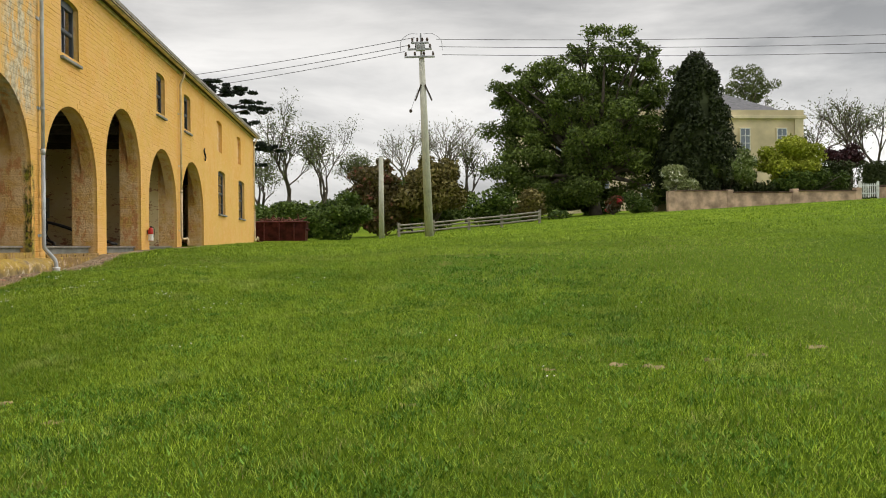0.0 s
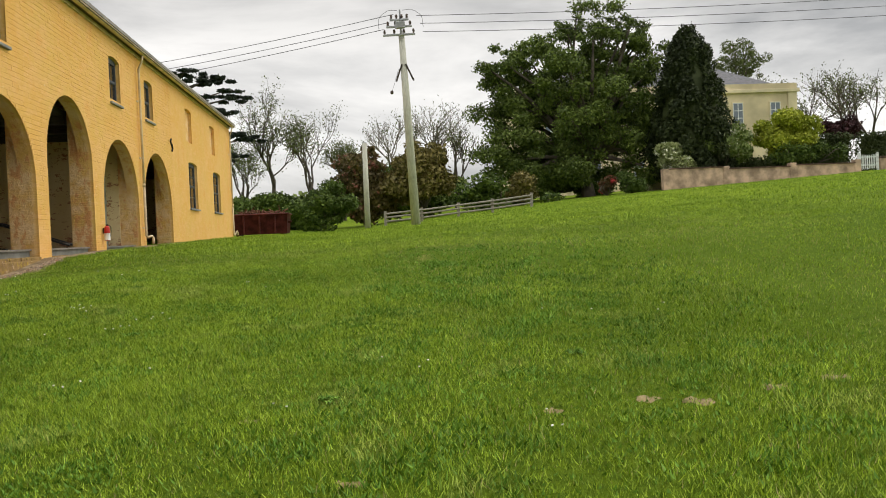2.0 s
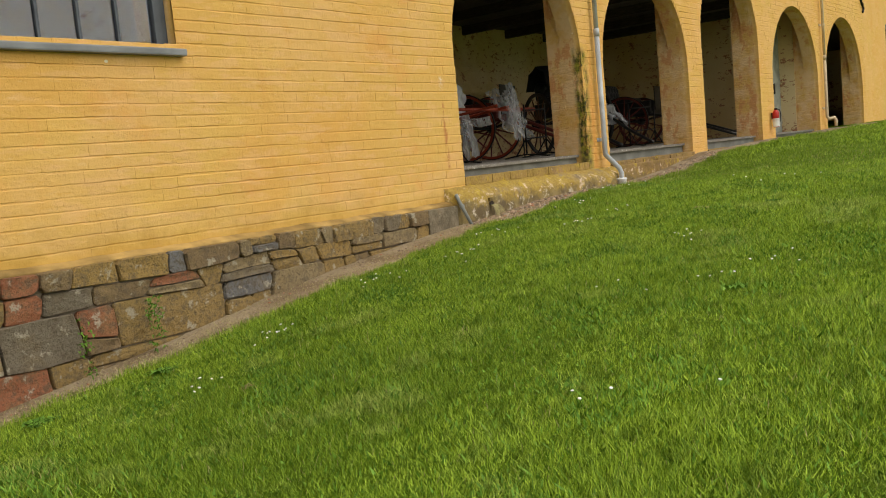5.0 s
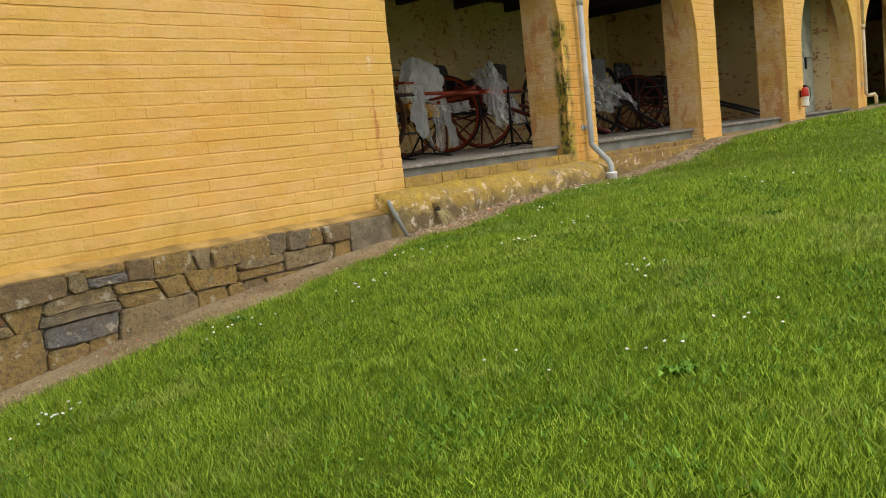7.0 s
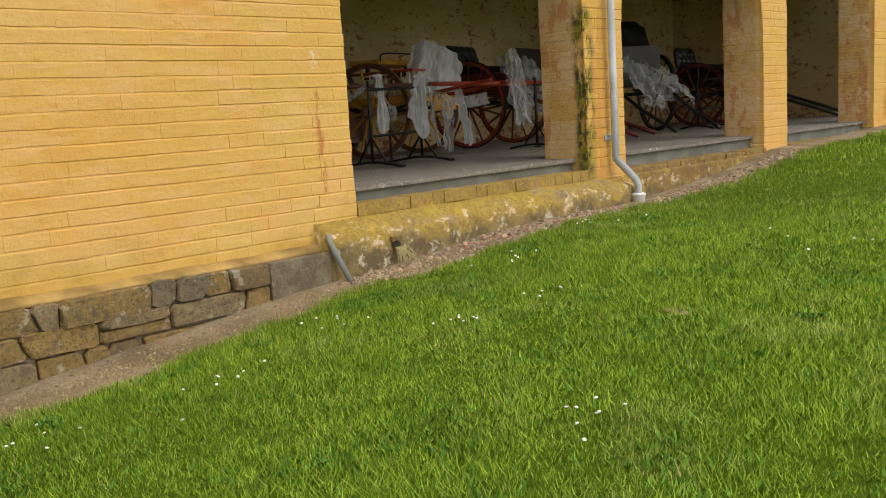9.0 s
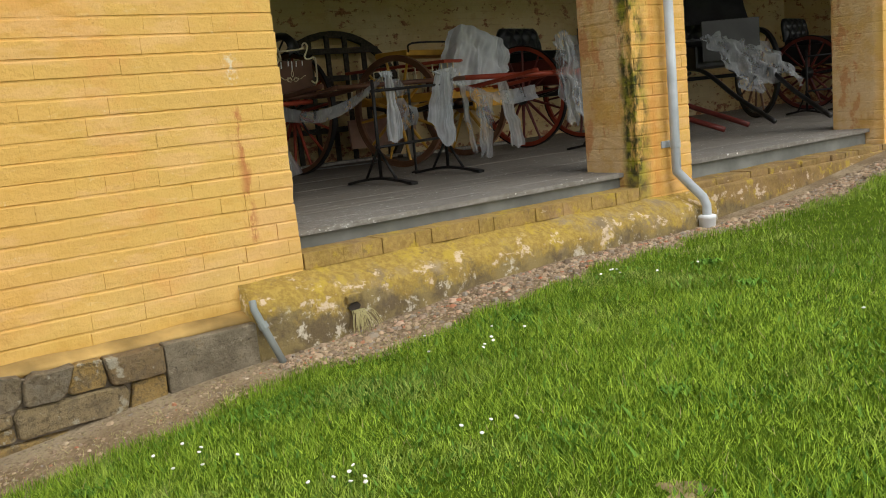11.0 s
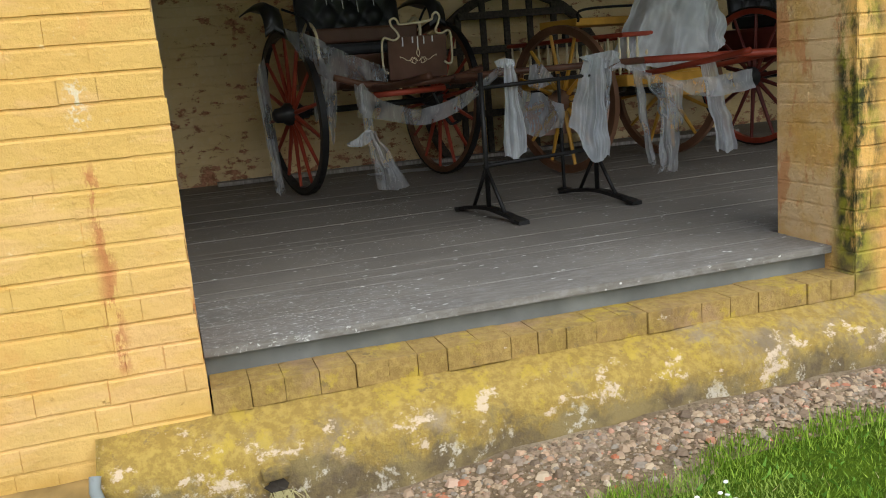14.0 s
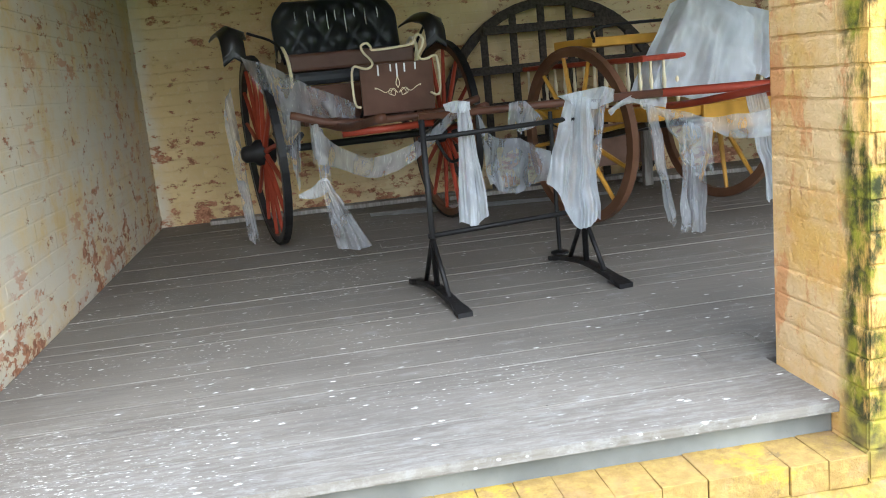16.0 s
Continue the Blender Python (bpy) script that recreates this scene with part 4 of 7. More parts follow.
def gig(m):
    g = thing("gig", "red-wheeled brown gig with black buttoned seat, draped in torn plastic", "carriage", m=m)
    r, half = 0.65, 0.67
    for side in (-1, 1):
        wheel(g, side * half, r, BLACK_PAINT if side < 0 else RIM_BROWN, RED, IRON, 14, side)
        part("mudguard", mudguard(side * 0.70 - 0.12), BLACK_PAINT, g, "black curved mudguard", True)
        part("mudguard_stay", tube(curve_points([(0.05, side * 0.46, 1.22), (0.1, side * 0.52, 1.36), (0.10, side * 0.64 - 0.06, 1.44)], 8), 0.010, 6), IRON, g)
        part("shaft", tube(curve_points([(-0.65, side * 0.36, 0.84), (0.3, side * 0.36, 0.83), (0.95, side * 0.33, 0.80), (1.6, side * 0.30, 0.86)], 20), 0.026, 8), BROWN, g, "brown curved shaft", True)
        part("spring", tube(curve_points([(-0.45, side * 0.5, 0.74), (0.0, side * 0.5, 0.64), (0.45, side * 0.5, 0.76)], 12), 0.022, 6), BLACK_PAINT, g)
        part("arm_rest", tube(curve_points([(0.12, side * 0.44, 1.05), (0.14, side * 0.46, 1.25), (0.02, side * 0.47, 1.33), (-0.14, side * 0.46, 1.25)], 14), 0.013, 6), CREAM, g, "cream bent iron arm rest")
    part("axle", tube([(0, -0.80, r), (0, 0.80, r)], 0.026, 10), IRON, g)
    part("body", box((-0.42, -0.44, 0.80), (0.32, 0.44, 1.06), 0.02), BROWN, g)
    part("seat_valance", box((-0.36, -0.45, 1.16), (0.12, 0.45, 1.28), 0.02), BROWN, g)
    part("seat_cushion", box((-0.34, -0.44, 1.065), (0.2, 0.44, 1.155), 0.03), LEATHER, g, "black leather cushion")
    back = part("seat_back", buttoned(0.92, 0.42, 0.09), LEATHER, g, "black buttoned leather seat back", True)
    back.matrix_basis = pose(-0.2, 0, 1.24, 0, -8, 0)
    for y, h in ((-0.31, 0.04), (-0.22, 0.07), (-0.17, 0.05), (-0.08, 0.09), (-0.02, 0.05), (0.05, 0.11), (0.12, 0.04), (0.20, 0.08), (0.29, 0.05)):
        drip = part("dropping_streak", tube(curve_points([(0, 0, -h), (0.002, 0.003 * math.sin(y * 90), -h * 0.4), (0.0, 0, h * 0.5)], 6), [0.002, 0.004, 0.003, 0.005, 0.004, 0.003, 0.002], 5), LABEL_WHITE, g, "white bird dropping streak")
        drip.matrix_basis = pose(-0.152, y, 1.575 - h * 0.5, 0, -8, 0)
    part("footboard", box((0.3, -0.36, 0.79), (0.72, 0.36, 0.83), 0.01), BROWN, g)
    part("cross_bar", tube(curve_points([(0.78, -0.62, 0.90), (0.8, -0.3, 0.82), (0.8, 0.3, 0.82), (0.78, 0.62, 0.88)], 16), 0.025, 8), BROWN, g, "brown bowed cross bar", True)
    part("tie_bar", tube([(0.74, -0.30, 0.75), (0.74, 0.30, 0.755)], 0.024, 8), RED, g, "red tie bar", True)
    dash = part("dashboard", box((-0.012, -0.235, -0.155), (0.012, 0.235, 0.155), 0.004), BROWN, g, "brown dashboard panel")
    dash.matrix_basis = pose(0.74, 0.09, 1.0, 0, 5, -6)
    # scrolled motif on the panel
    scroll = bmesh.new()
    for s in (-1, 1):
        for k in range(2):
            tube(curve_points([(0.015, s * 0.004, -0.03), (0.015, s * (0.03 + 0.02 * k), 0.0), (0.015, s * (0.05 + 0.012 * k), -0.03), (0.015, s * 0.025, -0.045), (0.015, s * 0.02, -0.02)], 16), 0.0022, 5, scroll)
        tube(curve_points([(0.015, s * 0.05, -0.01), (0.015, s * 0.085, -0.022), (0.015, s * 0.12, 0.0), (0.015, s * 0.148, 0.012), (0.015, s * 0.142, 0.002)], 14), 0.0026, 5, scroll)
        tube(curve_points([(0.015, 0, 0.0), (0.015, s * 0.012, 0.03), (0.015, 0, 0.07)], 8), 0.003, 5, scroll)
    part("scroll_motif", scroll, CREAM, dash, "cream painted scroll motif")
    rail = [(-0.25, -0.10), (-0.285, -0.07), (-0.29, 0.10), (-0.27, 0.155), (-0.235, 0.145), (-0.19, 0.135), (-0.155, 0.155), (-0.165, 0.19), (-0.205, 0.235), (-0.215, 0.275), (-0.18, 0.29), (-0.155, 0.265), (-0.14, 0.245), (0.02, 0.252), (0.11, 0.265), (0.125, 0.30), (0.155, 0.315), (0.18, 0.285), (0.165, 0.235), (0.14, 0.19), (0.16, 0.165), (0.20, 0.165), (0.24, 0.18), (0.265, 0.15), (0.27, -0.03), (0.245, -0.065), (0.205, -0.045)]
    part("dash_rail", tube(curve_points([(0.03, y, z) for y, z in rail], 90), 0.0085, 6), CREAM, dash, "cream bent iron rail", True)
    for y in (-0.19, 0.18):
        part("dash_strut", tube([(0.62, y + 0.05, 0.82), (0.72, y + 0.09, 1.0)], 0.009, 6), IRON, g)
    for y, h in ((-0.12, 0.07), (-0.04, 0.05), (0.0, 0.09), (0.05, 0.06), (0.12, 0.05)):
        part("dropping_streak", box((0.014, y - 0.005, 0.155 - h), (0.016, y + 0.005, 0.15)), LABEL_WHITE, dash, "white bird dropping streak")
    part("step_iron", tube(curve_points([(0.3, 0.40, 0.8), (0.34, 0.47, 0.6), (0.34, 0.56, 0.45), (0.34, 0.66, 0.47)], 12), 0.012, 6), IRON, g)
    return g


def cart(m):
    c = thing("dog_cart", "yellow dog cart with spindled sides and brown-rimmed wheels", "carriage", m=m)
    r, half = 0.575, 0.61
    for side in (-1, 1):
        wheel(c, side * half, r, RIM_BROWN, YELLOW, RIM_BROWN, 12, side)
        part("side_rail", tube([(-0.75, side * 0.5, 1.03), (0.55, side * 0.5, 1.03)], 0.018, 8), RED, c, "red side rail")
        for k in range(12):
            x = -0.7 + k * 0.11
            part("spindle", lathe([(0.008, 0.0), (0.013, 0.05), (0.008, 0.10), (0.014, 0.15), (0.008, 0.20), (0.009, 0.285)], 8, pose(x, side * 0.5, 0.745)), CREAM, c, "cream turned spindle", True)
        part("spring", tube(curve_points([(-0.5, side * 0.45, 0.64), (0, side * 0.45, 0.56), (0.5, side * 0.45, 0.64)], 12), 0.022, 6), BLACK_PAINT, c)
        part("seat_post", box((-0.1, side * 0.47 - 0.02, 1.03), (-0.06, side * 0.47 + 0.02, 1.13)), BLACK_PAINT, c)
        part("shaft", tube(curve_points([(-0.3, side * 0.36, 0.72), (0.6, side * 0.36, 0.74), (1.15, side * 0.34, 0.80), (1.5, side * 0.32, 0.85)], 16), 0.022, 8), RED, c, "red shaft", True)
    for k in range(10):
        y = -0.45 + k * 0.1
        part("spindle", lathe([(0.008, 0.0), (0.013, 0.05), (0.008, 0.10), (0.014, 0.15), (0.008, 0.20), (0.009, 0.285)], 8, pose(0.55, y, 0.745)), CREAM, c, "cream turned spindle", True)
    part("front_rail", tube([(0.55, -0.52, 1.03), (0.55, 0.52, 1.03)], 0.018, 8), RED, c, "red front rail")
    part("axle", tube([(0, -0.72, r), (0, 0.72, r)], 0.026, 10), IRON, c)
    part("body", box((-0.78, -0.5, 0.655), (0.58, 0.5, 0.74), 0.012), YELLOW, c)
    part("front_panel", box((0.585, -0.1, 0.54), (0.61, 0.5, 0.72), 0.006), YELLOW, c, "yellow panel with dark lining")
    part("seat_board", box((-0.28, -0.56, 1.13), (0.14, 0.56, 1.19), 0.012), YELLOW, c, "yellow seat board")
    part("seat_rail", tube(curve_points([(0.16, -0.56, 1.16), (0.2, -0.5, 1.25), (0.2, 0.5, 1.25), (0.16, 0.56, 1.16)], 16), 0.010, 6), IRON, c)
    return c


def buggy(m, body, rim, spoke, hood, label, r=0.6):
    b = thing("buggy", label, "carriage", "old carriages in the bays", m=m)
    for side in (-1, 1):
        wheel(b, side * 0.68, r, rim, spoke, IRON, 14, side)
        part("spring", tube(curve_points([(-0.45, side * 0.5, r + 0.08), (0, side * 0.5, r), (0.45, side * 0.5, r + 0.08)], 12), 0.022, 6), BLACK_PAINT, b)
        part("shaft", tube(curve_points([(-0.4, side * 0.42, r + 0.14), (0.6, side * 0.42, r + 0.1), (1.5, side * 0.38, 0.35), (2.3, side * 0.34, 0.06)], 18), [0.03] * 19, 8), body, b, smooth=True)
    part("axle", tube([(0, -0.78, r), (0, 0.78, r)], 0.026, 10), IRON, b)
    part("body", box((-0.6, -0.46, r + 0.12), (0.55, 0.46, r + 0.42), 0.03), body, b)
    part("seat_cushion", box((-0.45, -0.44, r + 0.422), (0.1, 0.44, r + 0.53), 0.03), LEATHER, b, "black cushion")
    back = part("seat_back", buttoned(0.9, 0.36, 0.08), LEATHER, b, "black buttoned seat back", True)
    back.matrix_basis = pose(-0.42, 0, r + 0.5, 0, -8, 0)
    part("dashboard", box((0.62, -0.4, r + 0.2), (0.64, 0.4, r + 0.72), 0.006, None), BLACK_PAINT, b)
    if hood:
        bm = bmesh.new()
        rows_ = []
        for k in range(13):
            a = math.pi * (0.08 + 0.84 * k / 12)
            rad = 0.62 + 0.03 * math.cos(k * 2.1)
            rows_.append([bm.verts.new((-0.3 - rad * 0.75 * math.cos(a), y, r + 0.55 + rad * math.sin(a) * (1.0 - 0.06 * abs(y)))) for y in (-0.5, -0.3, 0, 0.3, 0.5)])
        for p, q in zip(rows_, rows_[1:]):
            for i in range(4):
                bm.faces.new((p[i], p[i + 1], q[i + 1], q[i]))
        bmesh.ops.solidify(bm, geom=bm.faces[:], thickness=0.012)
        part("hood", bm, DARK_CLOTH, b, "dark canvas hood", True)
    return b


gig(pose(-9.08, 12.24, FLOOR, 0, 0, 12.6))
cart(pose(-8.50, 14.20, FLOOR, 0, 0, 18.6))
buggy(pose(-8.75, 16.25, FLOOR, 0, 0, 14), MAROON, RED, MAROON, False, "maroon carriage with red-rimmed wheels, plastic over it")
buggy(pose(-8.4, 18.9, FLOOR, 0, 0, -28), BLACK_PAINT, BLACK_PAINT, RIM_BROWN, True, "black hooded buggy with slender wheels", 0.62)
buggy(pose(-8.3, 21.6, FLOOR, 0, 0, 10), BLACK_PAINT, MAROON, MAROON, False, "dark old carriage deep in the bay", 0.55)


def trestle(m, gap):
    t = thing("trestle", "black iron trestle on spread feet, hung with plastic", "trestle", m=m)
    for y in (0, gap):
        foot = part("foot", bmesh.new(), IRON, t)
        bm = bmesh.new()
        path = curve_points([(-0.40, y, 0.012), (-0.2, y, 0.040), (0, y, 0.055), (0.2, y, 0.040), (0.40, y, 0.012)], 14)
        rows_ = [[bm.verts.new((p.x, p.y + s * (0.035 if abs(p.x) > 0.3 else 0.025), p.z + h)) for s, h in ((-1, -0.012), (1, -0.012), (1, 0.010), (-1, 0.010))] for p in path]
        for a, b in zip(rows_, rows_[1:]):
            for k in range(4):
                bm.faces.new((a[k], a[(k + 1) % 4], b[(k + 1) % 4], b[k]))
        bm.faces.new(rows_[0][::-1])
        bm.faces.new(rows_[-1])
        bm.to_mesh(foot.data)
        bm.free()
        part("upright", tube([(0, y, 0.05), (0.01, y, 0.86)], 0.015, 8), IRON, t, smooth=True)
        for s in (-1, 1):
            part("brace", tube([(s * 0.19, y, 0.045), (0.0, y, 0.30)], 0.012, 8), IRON, t, smooth=True)
    for z in (0.31, 0.77):
        part("cross_bar", tube([(0.004, -0.02, z), (0.004, gap + 0.02, z + 0.015)], 0.013, 8), IRON, t, smooth=True)
    return t


trestle(pose(-6.85, 12.42, FLOOR, 0, 0, 9), 0.80)
trestle(pose(-7.05, 15.2, FLOOR, 0, 0, 4), 0.7)
trestle(pose(-7.4, 19.6, FLOOR, 0, 0, -20), 0.7)

pole_bar = thing("carriage_pole", "long carriage pole, dark then red, laid across the trestles", "carriage pole")
part("dark_half", tube([(-7.55, 12.5, 2.44), (-7.45, 13.85, 2.44)], [0.020, 0.024], 10), BROWN, pole_bar, smooth=True)
part("red_half", tube([(-7.45, 13.85, 2.44), (-7.3, 15.9, 2.40)], [0.024, 0.034], 10), RED, pole_bar, "red painted half", True)
# rests of the pole
for x, y in ((-7.497, 13.22), (-7.325, 15.55)):
    rest_ = thing("prop_stand", "thin black iron prop under the carriage pole", "stand", "props under the pole", pose(x, y, FLOOR))
    part("post", tube([(0, 0, 0.0), (0, 0, 0.80)], 0.012, 8), IRON, rest_)
    part("base", lathe([(0.05, 0.0), (0.05, 0.012), (0.02, 0.02)], 16), IRON, rest_)

# arched timber frame against the rear wall
hay = thing("hay_lattice", "large dark arched timber lattice leaning on the rear wall", "lattice")
X0 = REAR + 0.10
bm = bmesh.new()
arcp = []
for k in range(31):
    a = math.radians(-38 + 256 * k / 30)
    arcp.append((14.06 + 0.98 * math.cos(a), 2.20 + 0.98 * math.sin(a)))
rows_ = []
for i, (y, z) in enumerate(arcp):
    c = Vector((0, y - 14.06, z - 2.2)).normalized()
    rows_.append([bm.verts.new((X0 + dx, y + c.y * dr, z + c.z * dr)) for dx, dr in ((0, -0.04), (0.06, -0.04), (0.06, 0.04), (0, 0.04))])
for a, b in zip(rows_, rows_[1:]):
    for k in range(4):
        bm.faces.new((a[k], a[(k + 1) % 4], b[(k + 1) % 4], b[k]))
bm.faces.new(rows_[0][::-1])
bm.faces.new(rows_[-1])
part("bent_rim", bm, DARKWOOD, hay)
for y, top in ((13.46, 2.96), (13.72, 3.10), (13.97, 3.16), (14.22, 3.15), (14.48, 3.06), (14.74, 2.88)):
    part("upright", box((X0 + 0.062, y - 0.03, FLOOR + 0.002), (X0 + 0.10, y + 0.03, top), 0.006), DARKWOOD, hay)
for z in (2.02, 2.33, 2.64, 2.97):
    h = math.sqrt(max(0.05, 0.96 - (z - 2.2) ** 2))
    part("cross_rail", box((X0 + 0.102, 14.06 - h, z - 0.035), (X0 + 0.14, 14.06 + h, z + 0.035), 0.006), DARKWOOD, hay)
# lengths of board at the foot of the wall
for i, (x, y, l, t) in enumerate(((-10.28, 11.0, 2.1, 0), (-10.1, 13.0, 1.8, 3), (-9.85, 14.6, 1.6, -5))):
    tagged(link("loose_board", box((-0.07, 0, 0), (0.07, l, 0.035), 0.004, None, pose(x, y, FLOOR + 0.002, 0, 0, t)), GREYWOOD), "loose grey board lying at the foot of the wall", "board", "loose boards by the wall")
tagged(link("pink_board", box((0, 0, 0), (0.03, 0.95, 0.34), 0.004, None, pose(-9.75, 13.85, FLOOR + 0.18, 0, -4, 0)), plain("pinkish_board", (0.40, 0.24, 0.18), 0.8)), "faded pinkish board standing behind the cart", "board")
post = thing("short_post", "short white-grey post behind the cart", "post", m=pose(-9.62, 14.6, FLOOR))
part("shank", box((-0.035, -0.035, 0), (0.035, 0.035, 0.6), 0.006), GREYWOOD, post)
part("cap", box((-0.045, -0.045, 0.6), (0.045, 0.045, 0.62), 0.004), GREYWOOD, post)


# torn plastic
def drape(label, top, bottom, material, folds=6, amp=0.03, seed=0, ragged=0.05):
    """A sheet between two edges, with folds that deepen downwards and a torn hem."""
    r = random.Random(seed)
    nu, nv = 96, 24
    a, b = curve_points(top, nu), curve_points(bottom, nu)
    ph = [r.uniform(0, 6.28) for _ in range(5)]
    grid, bm = [], bmesh.new()
    for i in range(nu + 1):
        u = i / nu
        tear = ragged * (1.1 * math.sin(u * 9 + ph[0]) + 0.7 * math.sin(u * 23 + ph[1])) * 0.6
        col = []
        for j in range(nv + 1):
            v = j / nv * (1 + tear)
            p = a[i].lerp(b[i], v)
            u2 = u + 0.09 * noise.noise(Vector((u * 3, v * 1.2, seed + 5.5))) + 0.05 * math.sin(4 * u + ph[1])
            w = math.sin(folds * 6.28 * u2 + ph[2] + 1.2 * math.sin(3 * v + ph[3])) + 0.3 * math.sin(folds * 13.1 * u2 + ph[4] + 2.5 * v) + 0.22 * math.sin(folds * 33 * u2 + ph[0] + 1.5 * math.sin(2 * v + ph[2]))
            n3 = noise.noise(p * 9 + Vector((seed, 0, 0)))
            k = 0.35 + 0.65 * min(1, v * 1.5)
            col.append(bm.verts.new(p + Vector((amp * w * k * (0.55 + 0.6 * noise.noise(Vector((u * 5, v * 1.5, seed)))) + amp * n3 * 1.6, amp * 0.35 * math.cos(folds * 6.28 * u + ph[3]) * k, amp * n3 * 0.5))))
        grid.append(col)
    for p, q in zip(grid, grid[1:]):
        for j in range(nv):
            bm.faces.new((p[j], p[j + 1], q[j + 1], q[j]))
    return tagged(link("plastic_sheet", bm, material, True), label, "plastic sheet", "torn plastic sheets over the carriages")


F = FLOOR
drape("thin torn plastic draped from the gig wheel", [(-8.5, 11.54, 2.88), (-8.38, 11.72, 2.8), (-8.27, 11.98, 2.65), (-8.15, 12.2, 2.53)], [(-8.5, 11.6, 2.71), (-8.38, 11.79, 2.5), (-8.27, 12.02, 2.47), (-8.15, 12.19, 2.44)], VEIL, 2, 0.03, 1, 0.03)
drape("thin torn plastic hanging inside the gig wheel", [(-8.45, 11.7, 2.54), (-8.43, 11.76, 2.52), (-8.4, 11.86, 2.48)], [(-8.45, 11.67, 2.23), (-8.43, 11.77, 2.19), (-8.4, 11.8, 2.06)], VEIL, 2, 0.03, 2, 0.15)
drape("thin plastic swag slung under the gig dashboard", [(-8.0, 11.91, 2.45), (-7.74, 12.06, 2.32), (-7.47, 12.23, 2.26), (-7.21, 12.44, 2.34), (-6.95, 12.63, 2.52)], [(-8.0, 11.9, 2.22), (-7.74, 12.05, 2.19), (-7.47, 12.19, 2.15), (-7.21, 12.4, 2.23), (-6.95, 12.64, 2.48)], VEIL, 2, 0.025, 4, 0.02)
drape("thin plastic bundle hanging to the floor before the gig", [(-7.95, 11.91, 2.42), (-7.94, 11.95, 2.44), (-7.93, 11.98, 2.4)], [(-7.95, 11.93, 2.12), (-7.94, 11.96, 2.12), (-7.93, 11.99, 2.1)], VEIL, 2, 0.03, 5, 0.01)
drape("torn plastic flaring to the floor from its knot", [(-7.9, 11.93, 2.11), (-7.85, 11.96, 2.12), (-7.8, 11.98, 2.12)], [(-7.9, 11.98, 1.72), (-7.85, 12.08, 1.7), (-7.8, 12.18, 1.72)], VEIL, 3, 0.03, 28, 0.01)
drape("torn plastic twist tied to the hanging bundle", [(-7.92, 11.8, 2.05), (-7.91, 11.87, 2.08), (-7.91, 11.95, 2.13), (-7.9, 11.99, 2.11)], [(-7.92, 11.8, 2.03), (-7.91, 11.87, 2.02), (-7.91, 11.94, 2.03), (-7.9, 11.98, 2.07)], SHEET, 2, 0.01, 6, 0.02)
drape("white plastic strip knotted on the trestle", [(-6.92, 12.61, 2.51), (-6.91, 12.64, 2.52), (-6.9, 12.66, 2.5)], [(-6.92, 12.56, 1.95), (-6.91, 12.63, 1.92), (-6.9, 12.71, 1.96)], SHEET, 3, 0.022, 7, 0.02)
drape("knot of white plastic on the trestle bar", [(-6.9, 12.54, 2.52), (-6.9, 12.61, 2.53), (-6.9, 12.67, 2.52)], [(-6.9, 12.55, 2.49), (-6.9, 12.61, 2.47), (-6.9, 12.67, 2.48)], SHEET, 3, 0.02, 8, 0.05)
drape("thin torn plastic hanging behind the trestle", [(-7.1, 12.73, 2.44), (-7.17, 12.84, 2.32), (-7.23, 12.99, 2.29), (-7.3, 13.15, 2.2)], [(-7.1, 12.76, 2.09), (-7.17, 12.85, 2.03), (-7.23, 12.99, 2.03), (-7.3, 13.13, 2.05)], VEIL, 2, 0.035, 9, 0.04)
drape("thin plastic loop hanging off the pole", [(-7.4, 12.97, 2.47), (-7.4, 13.07, 2.47), (-7.4, 13.15, 2.37)], [(-7.4, 12.95, 2.35), (-7.4, 13.02, 2.31), (-7.4, 13.13, 2.34)], VEIL, 2, 0.03, 10, 0.08)
drape("white plastic bundle tied to the trestle", [(-6.95, 13.16, 2.5), (-6.92, 13.21, 2.49), (-6.9, 13.26, 2.47)], [(-6.95, 13.04, 2.08), (-6.92, 13.16, 1.86), (-6.9, 13.29, 1.88)], SHEET, 3, 0.03, 11, 0.04)
drape("crumpled top of the plastic tied to the trestle", [(-6.95, 13.11, 2.5), (-6.95, 13.23, 2.51), (-6.95, 13.35, 2.53), (-6.95, 13.41, 2.51)], [(-6.95, 13.15, 2.47), (-6.95, 13.22, 2.43), (-6.95, 13.32, 2.43), (-6.95, 13.39, 2.45)], SHEET, 3, 0.025, 25, 0.06)
drape("thin plastic tail beside the trestle post", [(-6.98, 13.28, 2.47), (-6.98, 13.33, 2.46), (-6.98, 13.38, 2.48)], [(-6.98, 13.25, 2.18), (-6.98, 13.28, 2.08), (-6.98, 13.31, 2.18)], VEIL, 2, 0.03, 26, 0.1)
drape("big white plastic sheet thrown over the cart", [(-8.1, 14.20, 2.95), (-8.0, 14.33, 3.0), (-7.9, 14.47, 2.95), (-7.8, 14.60, 2.80)], [(-7.9, 13.80, 2.38), (-7.85, 13.98, 2.41), (-7.8, 14.25, 2.37), (-7.75, 14.55, 2.36)], THICK, 2, 0.035, 13, 0.02)
drape("crumpled white plastic lump over the cart end", [(-7.95, 14.48, 2.87), (-7.95, 14.65, 2.89), (-7.95, 14.8, 2.8), (-7.95, 14.88, 2.59)], [(-7.95, 14.52, 2.6), (-7.95, 14.61, 2.48), (-7.95, 14.74, 2.45), (-7.95, 14.87, 2.5)], THICK, 2, 0.05, 14, 0.04)
